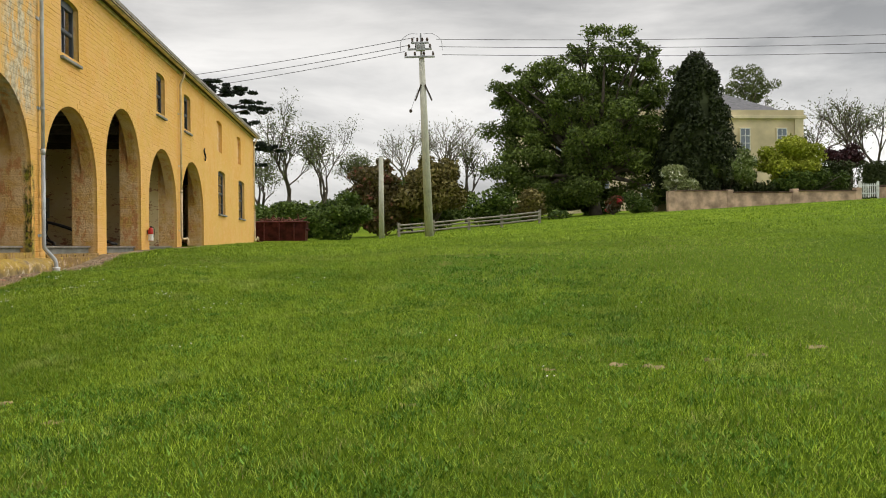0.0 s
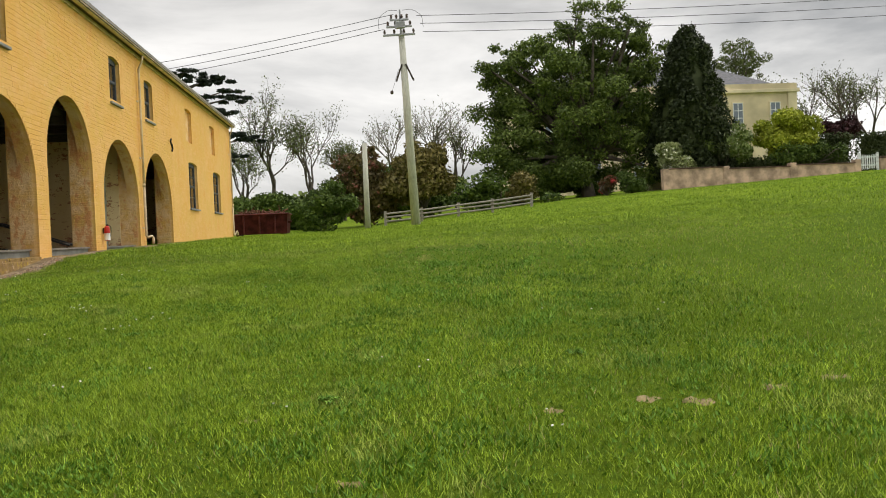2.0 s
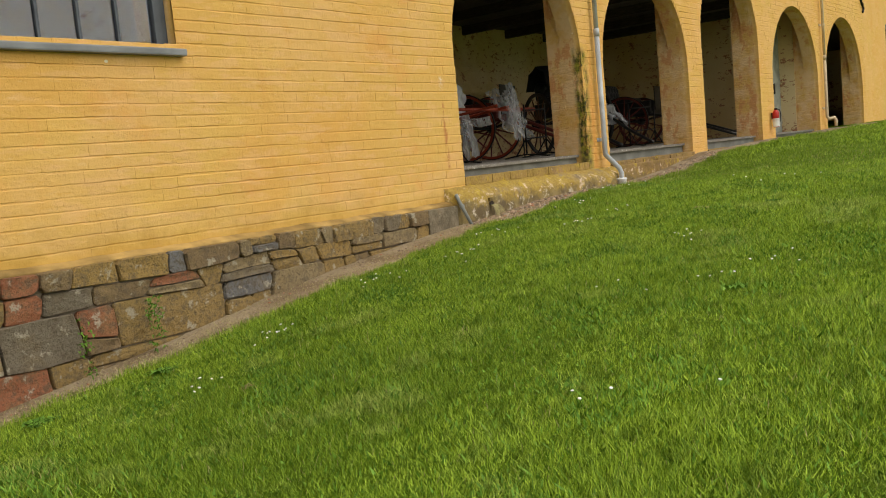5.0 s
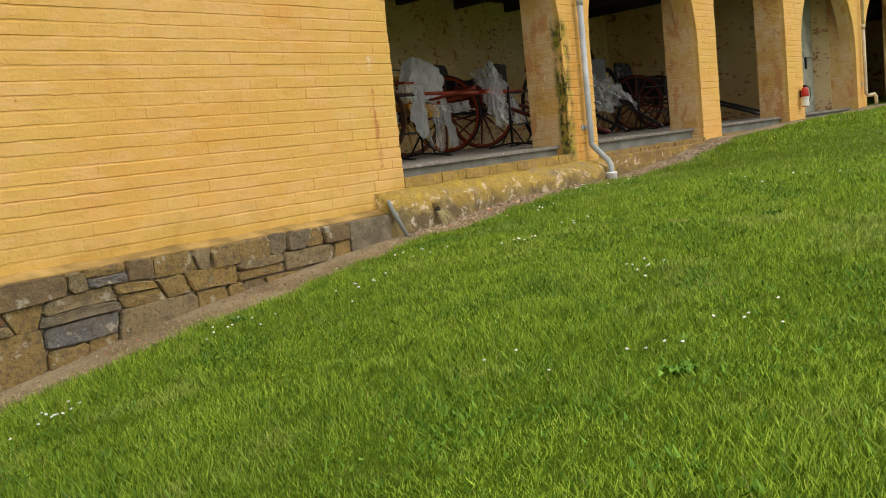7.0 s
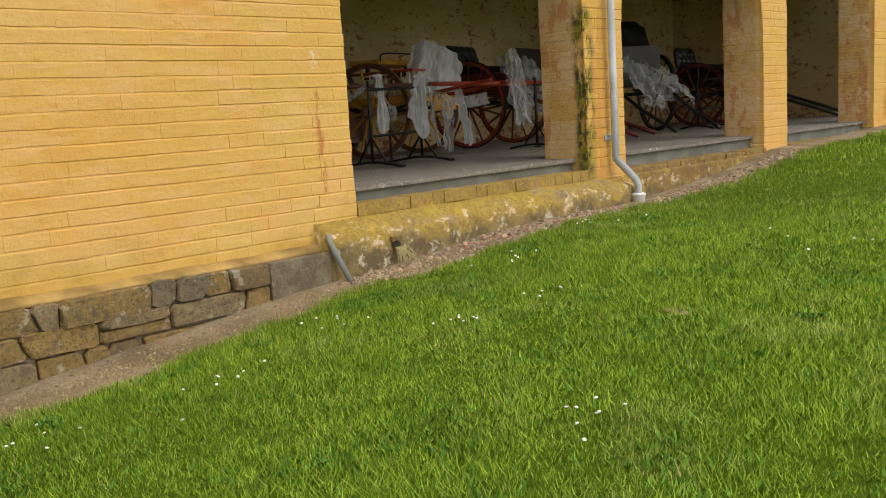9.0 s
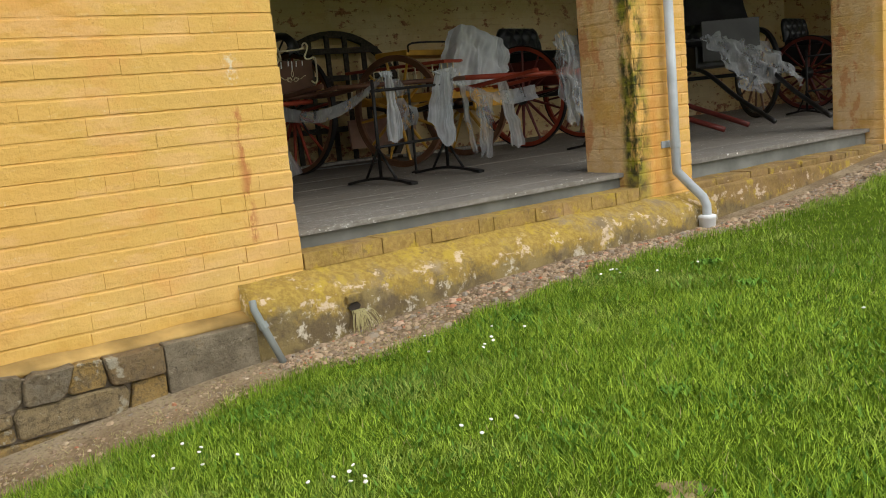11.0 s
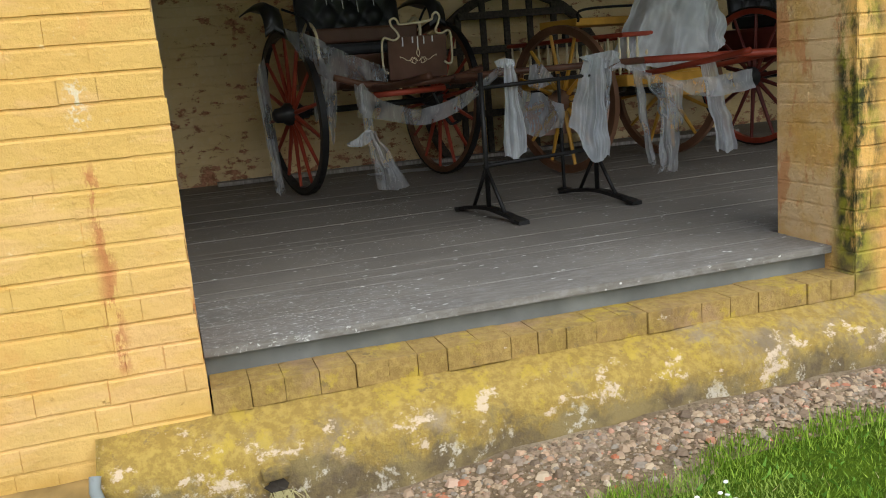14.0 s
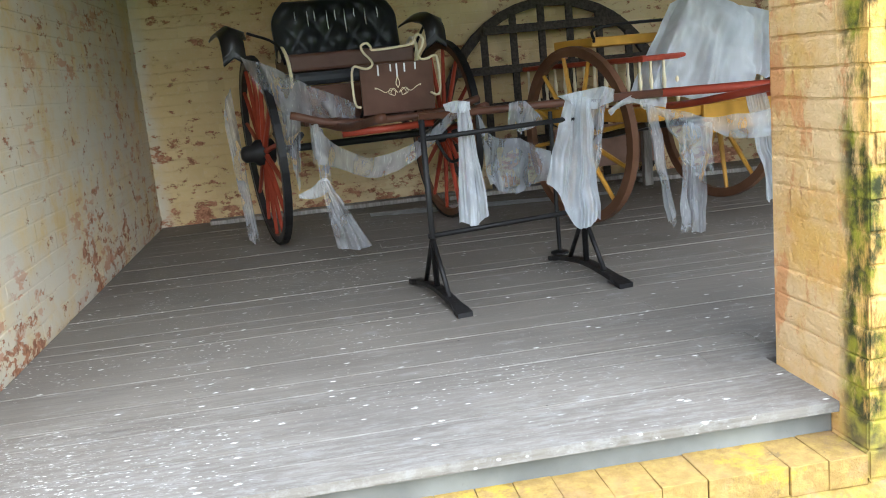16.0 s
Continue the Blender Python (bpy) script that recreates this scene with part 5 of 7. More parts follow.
drape("white plastic twisted towards the cart", [(-7.4, 13.52, 2.38), (-7.43, 13.65, 2.44), (-7.47, 13.76, 2.45), (-7.5, 13.89, 2.42)], [(-7.4, 13.53, 2.35), (-7.43, 13.65, 2.4), (-7.47, 13.76, 2.38), (-7.5, 13.89, 2.35)], SHEET, 2, 0.02, 12, 0.02)
drape("thin plastic band slung under the red pole", [(-7.38, 13.71, 2.41), (-7.35, 14.02, 2.3), (-7.33, 14.32, 2.29), (-7.3, 14.64, 2.32)], [(-7.38, 13.72, 2.37), (-7.35, 13.99, 2.25), (-7.33, 14.26, 2.15), (-7.3, 14.64, 2.18)], VEIL, 2, 0.03, 15, 0.02)
drape("long torn plastic tail off the red pole", [(-7.34, 13.92, 2.27), (-7.33, 13.96, 2.27), (-7.32, 14.02, 2.25)], [(-7.34, 13.88, 1.65), (-7.33, 13.95, 1.67), (-7.32, 14.03, 1.65)], VEIL, 2, 0.03, 16, 0.03)
drape("short torn plastic flap off the red pole", [(-7.36, 13.79, 2.35), (-7.35, 13.93, 2.28), (-7.34, 14.08, 2.26)], [(-7.36, 13.93, 2.09), (-7.35, 13.98, 1.98), (-7.34, 14.08, 1.99)], VEIL, 2, 0.03, 27, 0.1)
drape("narrow torn plastic tail off the red pole", [(-7.38, 13.72, 2.39), (-7.37, 13.75, 2.38), (-7.36, 13.79, 2.35)], [(-7.38, 13.83, 1.72), (-7.37, 13.85, 1.71), (-7.36, 13.87, 1.76)], VEIL, 1, 0.02, 17, 0.03)
drape("white plastic tail behind the cart wheel", [(-7.7, 14.46, 2.44), (-7.7, 14.53, 2.43), (-7.7, 14.6, 2.41)], [(-7.7, 14.6, 1.73), (-7.7, 14.68, 1.7), (-7.7, 14.77, 1.71)], SHEET, 2, 0.03, 18, 0.02)
drape("thin torn plastic trailing beside the gig wheel", [(-8.95, 11.42, 2.70), (-9.0, 11.37, 2.62), (-9.0, 11.34, 2.50)], [(-9.0, 11.47, F + 0.02), (-9.02, 11.44, F + 0.02), (-9.05, 11.40, F + 0.02)], VEIL, 2, 0.02, 3, 0.02)
drape("thin plastic tangled over the maroon carriage", [(-8.1, 15.7, 2.8), (-8.05, 16.0, 2.85), (-8.1, 16.4, 2.75), (-8.2, 16.7, 2.6)], [(-7.7, 15.7, 2.0), (-7.7, 16.0, 2.1), (-7.75, 16.4, 1.9), (-7.9, 16.7, 2.0)], VEIL, 4, 0.06, 19, 0.12)
drape("white torn plastic hanging by the pier", [(-7.0, 14.62, 2.75), (-6.95, 14.72, 2.8), (-6.95, 14.82, 2.74)], [(-6.9, 14.62, 2.0), (-6.86, 14.76, 1.9), (-6.85, 14.9, 2.0)], VEIL, 3, 0.05, 20, 0.1)
drape("thin plastic drawn over the hooded buggy", [(-8.0, 18.2, 2.75), (-7.9, 18.6, 2.8), (-7.8, 19.1, 2.7), (-7.8, 19.5, 2.5)], [(-7.4, 18.2, 2.1), (-7.3, 18.6, 2.0), (-7.3, 19.0, 2.2), (-7.3, 19.4, 2.0)], VEIL, 4, 0.06, 21, 0.12)
drape("white plastic strip lying on the deck", [(-6.2, 14.75, F + 0.012), (-6.25, 15.0, F + 0.02), (-6.2, 15.35, F + 0.012)], [(-6.32, 14.72, F + 0.012), (-6.36, 15.0, F + 0.012), (-6.3, 15.34, F + 0.016)], SHEET, 2, 0.006, 22, 0.02)
drape("narrow plastic strip lying on the deck", [(-5.95, 14.6, F + 0.012), (-5.98, 14.85, F + 0.016), (-5.92, 15.05, F + 0.012)], [(-6.02, 14.6, F + 0.012), (-6.04, 14.85, F + 0.012), (-5.99, 15.05, F + 0.012)], SHEET, 2, 0.004, 23, 0.02)
drape("white plastic fold lying under the gig", [(-9.6, 12.3, F + 0.012), (-9.4, 12.9, F + 0.02), (-9.3, 13.6, F + 0.02), (-9.3, 14.2, F + 0.012)], [(-9.8, 12.3, F + 0.012), (-9.6, 12.9, F + 0.03), (-9.5, 13.6, F + 0.02), (-9.45, 14.2, F + 0.012)], SHEET, 3, 0.012, 24, 0.05)

# door and extinguisher in the fourth arch
door = thing("door_1", "grey-green painted door standing ajar in the arch", "door", m=pose(-5.75, 23.30, FLOOR, 0, 0, 0), kind="structure")
part("door_leaf", box((-0.02, 0.0, 0.0), (0.025, 0.6, 2.4), 0.006), DOOR_GREY, door)
for z in (0.25, 1.15, 2.05):
    part("ledge", box((0.026, 0.03, z - 0.06), (0.046, 0.57, z + 0.06), 0.004), DOOR_GREY, door)
part("door_handle", box((0.028, 0.10, 0.86), (0.062, 0.15, 1.10), 0.008), IRON, door, "dark lever lock")
fire = thing("fire_extinguisher", "red extinguisher with white label on the pier", "fire extinguisher", m=pose(-4.80, 20.62, 1.72) @ Matrix.Scale(0.8, 4))
part("cylinder", lathe([(0.06, 0.0), (0.078, 0.015), (0.078, 0.34), (0.06, 0.39), (0.03, 0.42)], 20), EXT_RED, fire, smooth=True)
part("label", lathe([(0.0795, 0.015), (0.0796, 0.02), (0.0796, 0.21), (0.0795, 0.215)], 20), LABEL_WHITE, fire, "white label", True)
part("valve", box((-0.03, -0.02, 0.42), (0.04, 0.02, 0.46), 0.006), IRON, fire)
part("hose", tube(curve_points([(0.03, 0, 0.44), (0.09, 0.03, 0.40), (0.10, 0.03, 0.25), (0.085, 0.02, 0.12)], 14), 0.010, 6), IRON, fire)
part("wall_bracket", box((-0.1, -0.03, 0.2), (-0.075, 0.03, 0.36), 0.003), IRON, fire)


# ---- outdoors ----
FAR = Matrix(((1.033, 0, 0, 0.165), (0, 1, 0, 0), (0, 0, 1.049, -0.046), (0, 0, 0, 1)))  # garden laid out to the true sight lines


def on(x, y, dz=0.0):
    return (x, y, gz(x, y) + dz)


# utility pole
PX, PY = 2.84, 33.0
pz = gz(PX, PY)
up = thing("utility_pole", "tall weathered timber power pole with cross arms", "power pole", m=pose(PX, PY, pz, 0, -2.0, 0))
H = 9.92 - pz
part("pole", tube([(0, 0, -0.2), (0, 0, H * 0.5), (0, 0, H - 0.9)], [0.175, 0.145, 0.11], 16), POLE, up, smooth=True)
part("pole_top", tube([(0, 0, H - 0.9), (0.0, 0, H)], [0.05, 0.03], 8), GALV, up)
for z, w in ((H - 0.95, 0.68), (H - 0.65, 0.54), (H - 0.4, 0.40)):
    arm = part("cross_arm", box((-w, -0.15, z - 0.035), (w * 0.75, -0.07, z + 0.035), 0.01), GALV, up)
    for k in range(4):
        x = -w + 0.06 + k * (w * 1.75 - 0.12) / 3
        part("insulator", lathe([(0.02, 0), (0.055, 0.02), (0.03, 0.05), (0.06, 0.07), (0.03, 0.10), (0.05, 0.12), (0.015, 0.16)], 10, pose(x, -0.11, z + 0.05)), CERAMIC, arm)
part("switch_box", box((-0.22, -0.34, H - 0.75), (0.14, -0.17, H - 0.5), 0.02), GALV, up)
for s in (-1, 1):
    part("jumper", tube(curve_points([(s * 0.1, -0.1, H - 0.05), (s * 0.45, -0.1, H - 0.05), (s * 0.78, -0.1, H - 0.3), (s * 0.82, -0.1, H - 0.7)], 14), 0.008, 5), IRON, up)
    part("strut", box((-0.03, -0.03, -0.34), (0.03, 0.03, 0.34), 0.008, None, pose(s * 0.2, -0.1, H - 2.35, 0, -s * 22, 0)), DARKWOOD, up, "dark raked bracket")
part("stay_wire", tube([(-0.2, -0.1, H - 2.2), (-0.5, -0.1, H - 3.0)], 0.006, 5), IRON, up)
part("stay_insulator", lathe([(0.02, -0.07), (0.06, -0.04), (0.06, 0.04), (0.02, 0.07)], 10, pose(-0.52, -0.1, H - 3.05)), CERAMIC, up)


def wire(name, a, b, sag, r=0.011):
    a, b = Vector(a), Vector(b)
    pts = [a.lerp(b, k / 24) - Vector((0, 0, sag * 4 * (k / 24) * (1 - k / 24))) for k in range(25)]
    w = thing("power_line", "thin dark overhead power line", "power line", "overhead power lines")
    part("conductor", tube(pts, r, 5), IRON, w)


top = 9.92
for k, (x, z) in enumerate(((-0.95, top - 0.75), (-0.75, top - 0.5), (-0.55, top - 0.2))):
    wire("wire", (PX + x * 0.95, PY - 0.1, z), (-34, 50 + k * 0.6, z - 0.2 + 0.3 * k), 0.9)
for k, (x, z) in enumerate(((0.55, top - 0.86), (0.45, top - 0.55), (0.33, top - 0.26))):
    wire("wire", (PX + x, PY - 0.1, z), (62, 36 + k * 0.6, z + 3.9 + 0.35 * k), 0.9)
P2 = (1.06, 45.0)
second = thing("timber_pole", "plain grey timber pole standing by the fence", "pole", m=pose(*on(*P2)))
part("shaft", tube([(0, 0, -0.2), (0, 0, 6.28 - gz(*P2))], [0.15, 0.12], 14), POLE, second, smooth=True)
part("cap", lathe([(0.125, 0), (0.125, 0.03), (0.02, 0.06)], 14, pose(0, 0, 6.28 - gz(*P2))), GALV, second)

# rail fence
fence = thing("rail_fence", "weathered grey post and rail fence at the lawn edge", "fence")
posts = [(1.95, 44.0), (3.75, 44.0), (5.6, 44.0), (7.32, 44.0), (9.32, 44.0)]
for x, y in posts:
    z = gz(x, y)
    part("post", box((x - 0.07, y - 0.05, z - 0.1), (x + 0.07, y + 0.05, z + 0.72), 0.015), GREYWOOD, fence)
for (x0, y0), (x1, y1) in zip(posts, posts[1:]):
    for h in (0.22, 0.42, 0.60):
        z0, z1 = gz(x0, y0) + h, gz(x1, y1) + h
        part("rail", tube([(x0 + 0.02, y0 - 0.08, z0), (x1 - 0.02, y1 - 0.08, z1)], 0.045, 6), GREYWOOD, fence)

# red skip beside the barn
S = on(-3.85, 41.6)
skip = thing("skip_bin", "dark red rusty steel skip beside the barn", "skip", m=pose(*S))
bm = bmesh.new()
lo = [bm.verts.new(p) for p in ((-1.22, -0.82, 0.08), (1.22, -0.82, 0.08), (1.22, 0.82, 0.08), (-1.22, 0.82, 0.08))]
hi = [bm.verts.new(p) for p in ((-1.28, -0.85, 0.95), (1.28, -0.85, 0.95), (1.28, 0.85, 0.95), (-1.28, 0.85, 0.95))]
bm.faces.new(lo[::-1])
for k in range(4):
    bm.faces.new((lo[k], lo[(k + 1) % 4], hi[(k + 1) % 4], hi[k]))
bmesh.ops.solidify(bm, geom=bm.faces[:], thickness=0.03)
part("tub", bm, SKIP_RED, skip)
for a, b in (((-1.3, -0.88), (1.3, -0.88)), ((-1.3, 0.88), (1.3, 0.88)), ((-1.3, -0.88), (-1.3, 0.88)), ((1.3, -0.88), (1.3, 0.88))):
    part("rim_bar", tube([(*a, 0.97), (*b, 0.97)], 0.045, 8), SKIP_RED, skip)
for x in (-0.7, 0, 0.7):
    part("rib", box((x - 0.04, -0.90, 0.1), (x + 0.04, -0.80, 0.92), 0.01), SKIP_RED, skip)
for x in (-1.0, 1.0):
    part("skid", box((x - 0.06, -0.75, 0.0), (x + 0.06, 0.75, 0.09), 0.01), SKIP_RED, skip)
part("lug", tube([(1.25, -0.5, 0.6), (1.42, -0.5, 0.6)], 0.05, 10), SKIP_RED, skip)
heap = bmesh.new()
rs = random.Random(14)
for _ in range(90):
    o = Vector((rs.uniform(-1.0, 1.0), rs.uniform(-0.7, 0.6), rs.uniform(0.93, 1.08)))
    d = Vector((rs.gauss(0, 1), rs.gauss(0, 1), rs.uniform(-0.1, 0.45))).normalized() * rs.uniform(0.2, 0.42)
    tube(curve_points([o, o + d * 0.5 + Vector((0, 0, 0.05)), o + d], 4), rs.uniform(0.012, 0.03), 5, heap)
part("load", heap, plain("rusty_scrap", (0.15, 0.060, 0.035), 0.9, scale=8, vary=0.5), skip, "rusty scrap and prunings heaped in the skip")


# garden wall with caps and piers, gate
def garden_wall():
    w = thing("garden_wall", "low pinkish stone garden wall with dark capping", "garden wall", kind="")
    pts = [(21.0, 60.0), (25.2, 60.0), (29.9, 60.0), (34.5, 60.0)]
    for i, ((x0, y0), (x1, y1)) in enumerate(zip(pts, pts[1:])):
        z0, z1 = gz(x0, y0), gz(x1, y1)
        top = (5.12, 5.0, 5.08)[i]
        part("wall_panel", box((x0 + 0.2, y0 - 0.2, min(z0, z1) - 0.3), (x1 - 0.2, y0 + 0.2, top)), GARDEN_STONE, w)
        part("capping", box((x0 + 0.15, y0 - 0.27, top), (x1 - 0.15, y0 + 0.27, top + 0.07), 0.03), GARDEN_CAP, w)
    for i, (x, y) in enumerate(pts):
        part("pier", box((x - 0.22, y - 0.26, gz(x, y) - 0.3), (x + 0.22, y + 0.26, 5.15 + i * 0.06), 0.02), GARDEN_STONE, w)
    part("wall_panel", box((36.2, 59.8, 3.5), (62, 60.2, 5.35)), GARDEN_STONE, w)
    part("capping", box((36.2, 59.74, 5.35), (62, 60.26, 5.5), 0.03), GARDEN_CAP, w)
    return w


garden_wall()
gate = thing("picket_gate", "white painted picket gate in the garden wall", "gate", m=pose(*on(34.75, 60.0)))
for k in range(8):
    part("picket", box((0.05 + k * 0.16, -0.015, 0.1), (0.13 + k * 0.16, 0.015, 1.1 - 0.08 * math.sin(math.pi * k / 7)), 0.008), WHITE_PLASTIC, gate)
for z in (0.3, 0.85):
    part("rail", box((0.0, 0.016, z), (1.3, 0.05, z + 0.09), 0.008), WHITE_PLASTIC, gate)
for x in (-0.06, 1.3):
    part("gate_post", box((x - 0.05, -0.05, -0.1), (x + 0.07, 0.07, 1.2), 0.01), WHITE_PLASTIC, gate)

# house
house = thing("house", "cream rendered two-storey house with a slate hip roof", "house", m=pose(0, 0, 0))
part("wall", box((16.0, 90, 3.0), (45.2, 104, 14.3)), HOUSE, house)
part("cornice", box((15.7, 89.7, 14.3), (45.5, 104.3, 14.65), 0.04), HOUSE_TRIM, house)
part("parapet", box((15.9, 89.9, 14.65), (45.3, 104.1, 15.2)), HOUSE, house)
part("string_course", box((15.9, 89.86, 9.3), (45.25, 89.99, 9.6), 0.02), HOUSE_TRIM, house)
part("corner_pilaster", box((44.3, 89.82, 3.0), (45.24, 89.99, 14.3), 0.02), HOUSE_TRIM, house)
bm = bmesh.new()
e = [bm.verts.new(p) for p in ((17, 91, 15.15), (44, 91, 15.15), (44, 103, 15.15), (17, 103, 15.15))]
t = [bm.verts.new(p) for p in ((23, 97, 18.4), (38, 97, 18.4))]
bm.faces.new((e[0], e[1], t[1], t[0]))
bm.faces.new((e[1], e[2], t[1]))
bm.faces.new((e[2], e[3], t[0], t[1]))
bm.faces.new((e[3], e[0], t[0]))
bm.faces.new(e[::-1])
part("roof", bm, SLATE, house, "grey slate hip roof")
for x in (19.5, 24.0, 28.4, 33.5, 38.95, 42.9):
    for z in (5.6, 11.0):
        w = part("window", box((x - 0.62, 89.83, z - 0.1), (x + 0.62, 89.99, z + 2.4), 0.02), HOUSE_TRIM, house, "pale window surround")
        part("pane", box((x - 0.5, 89.80, z), (x + 0.5, 89.828, z + 2.3)), GLASS_FAR, w, "blue-grey sash panes")
        for q in (-0.5, 0, 0.5):
            part("glazing_bar", box((x + q - 0.03, 89.77, z), (x + q + 0.03, 89.798, z + 2.3)), WHITE_PLASTIC, w)
        for q in (0.0, 0.75, 1.5, 2.25):
            part("glazing_bar", box((x - 0.5, 89.74, z + q - 0.0), (x + 0.5, 89.768, z + q + 0.06)), WHITE_PLASTIC, w)
# lit porch wall seen under the tree
porch = thing("porch", "cream rendered porch block beside the house", "porch")
part("wall", box((19.6, 84, 3.0), (22.6, 88, 6.5)), HOUSE, porch)
part("roof", box((19.3, 83.7, 6.5), (22.9, 88.3, 6.8), 0.03), SLATE, porch)
steps = thing("garden_steps", "cream rendered stepped garden block under the tree", "steps")
for k in range(4):
    part("step", box((22.0, 66 + k * 0.5, 3.2), (24.6, 66.5 + k * 0.5, 4.4 + k * 0.45), 0.02), HOUSE_TRIM, steps)


# ---- trees and shrubs ----
def leaf_cloud(name, clumps, n, size, material, parent, seed, label="", shell=0.55):
    """Many small leaves spread over ragged clumps given as centre and radii."""
    r = np.random.default_rng(seed)
    c = np.array([k[0] for k in clumps], float)
    s = np.array([k[1] for k in clumps], float)
    vol = s[:, 0] * s[:, 1] * s[:, 2]
    which = r.choice(len(c), n, p=vol ** 0.7 / (vol ** 0.7).sum())
    d = r.normal(size=(n, 3))
    d /= np.linalg.norm(d, axis=1)[:, None]
    p = c[which] + d * s[which] * (shell + (1 - shell) * r.random((n, 1)) ** 0.6) * r.uniform(0.75, 1.12, (n, 1))
    t1 = r.normal(size=(n, 3))
    t1 /= np.linalg.norm(t1, axis=1)[:, None]
    t2 = np.cross(t1, d + r.normal(0, 0.6, (n, 3)))
    t2 /= np.linalg.norm(t2, axis=1)[:, None] + 1e-6
    w = size * r.uniform(0.5, 1.4, (n, 1))
    q = np.stack([p - t1 * w, p + t2 * w * 0.55, p + t1 * w, p - t2 * w * 0.55], 1)
    ob = quads(name, q, material)
    ob.parent = parent
    return tagged(ob, label) if label else ob


def clumps_in(centre, radii, n, each, seed):
    r = np.random.default_rng(seed)
    out = []
    for _ in range(n):
        d = r.normal(size=3)
        d /= np.linalg.norm(d)
        p = np.array(centre) + d * np.array(radii) * r.uniform(0.35, 1.0)
        k = each * r.uniform(0.6, 1.35)
        out.append((p, (k * 1.15, k, k * 0.75)))
    return out


def limbs(base, clumps, r0, seed, n=14):
    r = random.Random(seed)
    bm = bmesh.new()
    b = Vector(base) - Vector((0, 0, 0.5))
    centre = sum((Vector(c[0]) for c in clumps), Vector()) / len(clumps)
    fork = b.lerp(centre, 0.45)
    tube(curve_points([b, b.lerp(fork, 0.5) + Vector((r.uniform(-0.3, 0.3), 0, 0)), fork], 8), [r0 * (1 - 0.05 * k) for k in range(9)], 10, bm)
    for c, _ in r.sample(clumps, min(n, len(clumps))):
        tip = Vector(c)
        mid = fork.lerp(tip, 0.5) + Vector((r.uniform(-0.6, 0.6), r.uniform(-0.6, 0.6), r.uniform(-0.2, 0.6)))
        start = b.lerp(fork, r.uniform(0.7, 1.0))
        tube(curve_points([start, mid, tip], 8), [max(0.03, r0 * 0.5 * (1 - k / 9.5)) for k in range(9)], 6, bm)
    return bm


def leafy(name, label, category, base, centre, radii, n_clump, each, leaves, size, material, bark, r0, seed, group=""):
    t = thing(name, label, category, group)
    cl = clumps_in(centre, radii, n_clump, each, seed)
    part("trunk", limbs(base, cl, r0, seed), bark, t, smooth=True)
    leaf_cloud("crown", cl, leaves, size, material, t, seed)
    if base[1] > 54:
        t.matrix_basis = FAR
    return t


def bare(name, label, base, height, spread, seed, bark, material, leaves, size=0.16, group="bare spring trees"):
    """A forked tree in thin new leaf."""
    r = random.Random(seed)
    t = thing(name, label, "tree", group)
    bm = bmesh.new()
    tips = []

    def grow(p, d, l, rad, depth):
        q = p + d * l
        m = p.lerp(q, 0.5) + Vector((r.uniform(-1, 1), r.uniform(-1, 1), 0)) * l * 0.07
        tube([p, m, q], [rad, rad * 0.85, rad * 0.68], 5 if depth > 1 else 8, bm, False)
        if depth >= 2:
            tips.append(q)
            tips.append(m)
        if depth < 5:
            for _ in range(3 if depth < 4 else 2):
                k = Vector((r.gauss(0, spread), r.gauss(0, spread), r.uniform(-0.1, 0.9)))
                grow(p.lerp(q, r.uniform(0.45, 1.0)), (d * 0.75 + k * 0.7).normalized(), l * r.uniform(0.60, 0.86), rad * 0.56, depth + 1)

    grow(Vector(base), Vector((r.uniform(-0.08, 0.08), 0, 1)).normalized(), height * 0.30, height * 0.017, 0)
    part("trunk", bm, bark, t)
    if leaves:
        leaf_cloud("crown", [(tuple(p), (0.8, 0.8, 0.7)) for p in tips], leaves * 2, size * 0.6, material, t, seed, shell=0.1)
    return t


ELM = foliage("elm_leaves", (0.045, 0.074, 0.016), (0.19, 0.25, 0.050))
CYPRESS = foliage("cypress_leaves", (0.016, 0.026, 0.009), (0.050, 0.066, 0.020))
CEDAR = foliage("cedar_leaves", (0.012, 0.020, 0.014), (0.028, 0.040, 0.024))
NEW_LEAF = foliage("new_leaves", (0.085, 0.115, 0.03), (0.18, 0.21, 0.07))
BUSH = foliage("bush_leaves", (0.040, 0.075, 0.013), (0.13, 0.19, 0.03))
BRIGHT = foliage("bright_bush_leaves", (0.22, 0.27, 0.02), (0.50, 0.53, 0.06))
RUSTY = foliage("rusty_leaves", (0.065, 0.052, 0.018), (0.18, 0.14, 0.05), (0.26, 0.10, 0.07))
GOLDEN = foliage("golden_leaves", (0.09, 0.08, 0.02), (0.27, 0.22, 0.07))
PURPLE = foliage("purple_leaves", (0.030, 0.012, 0.014), (0.075, 0.025, 0.028))
BLOSSOM = foliage("blossom_bush", (0.14, 0.18, 0.05), (0.42, 0.45, 0.22), (0.80, 0.80, 0.68))
PALEBUSH = foliage("pale_flowered_bush", (0.085, 0.13, 0.03), (0.24, 0.30, 0.09), (0.50, 0.52, 0.36))
REDBUSH = foliage("red_flower_bush", (0.07, 0.06, 0.02), (0.16, 0.06, 0.03), (0.50, 0.05, 0.06))

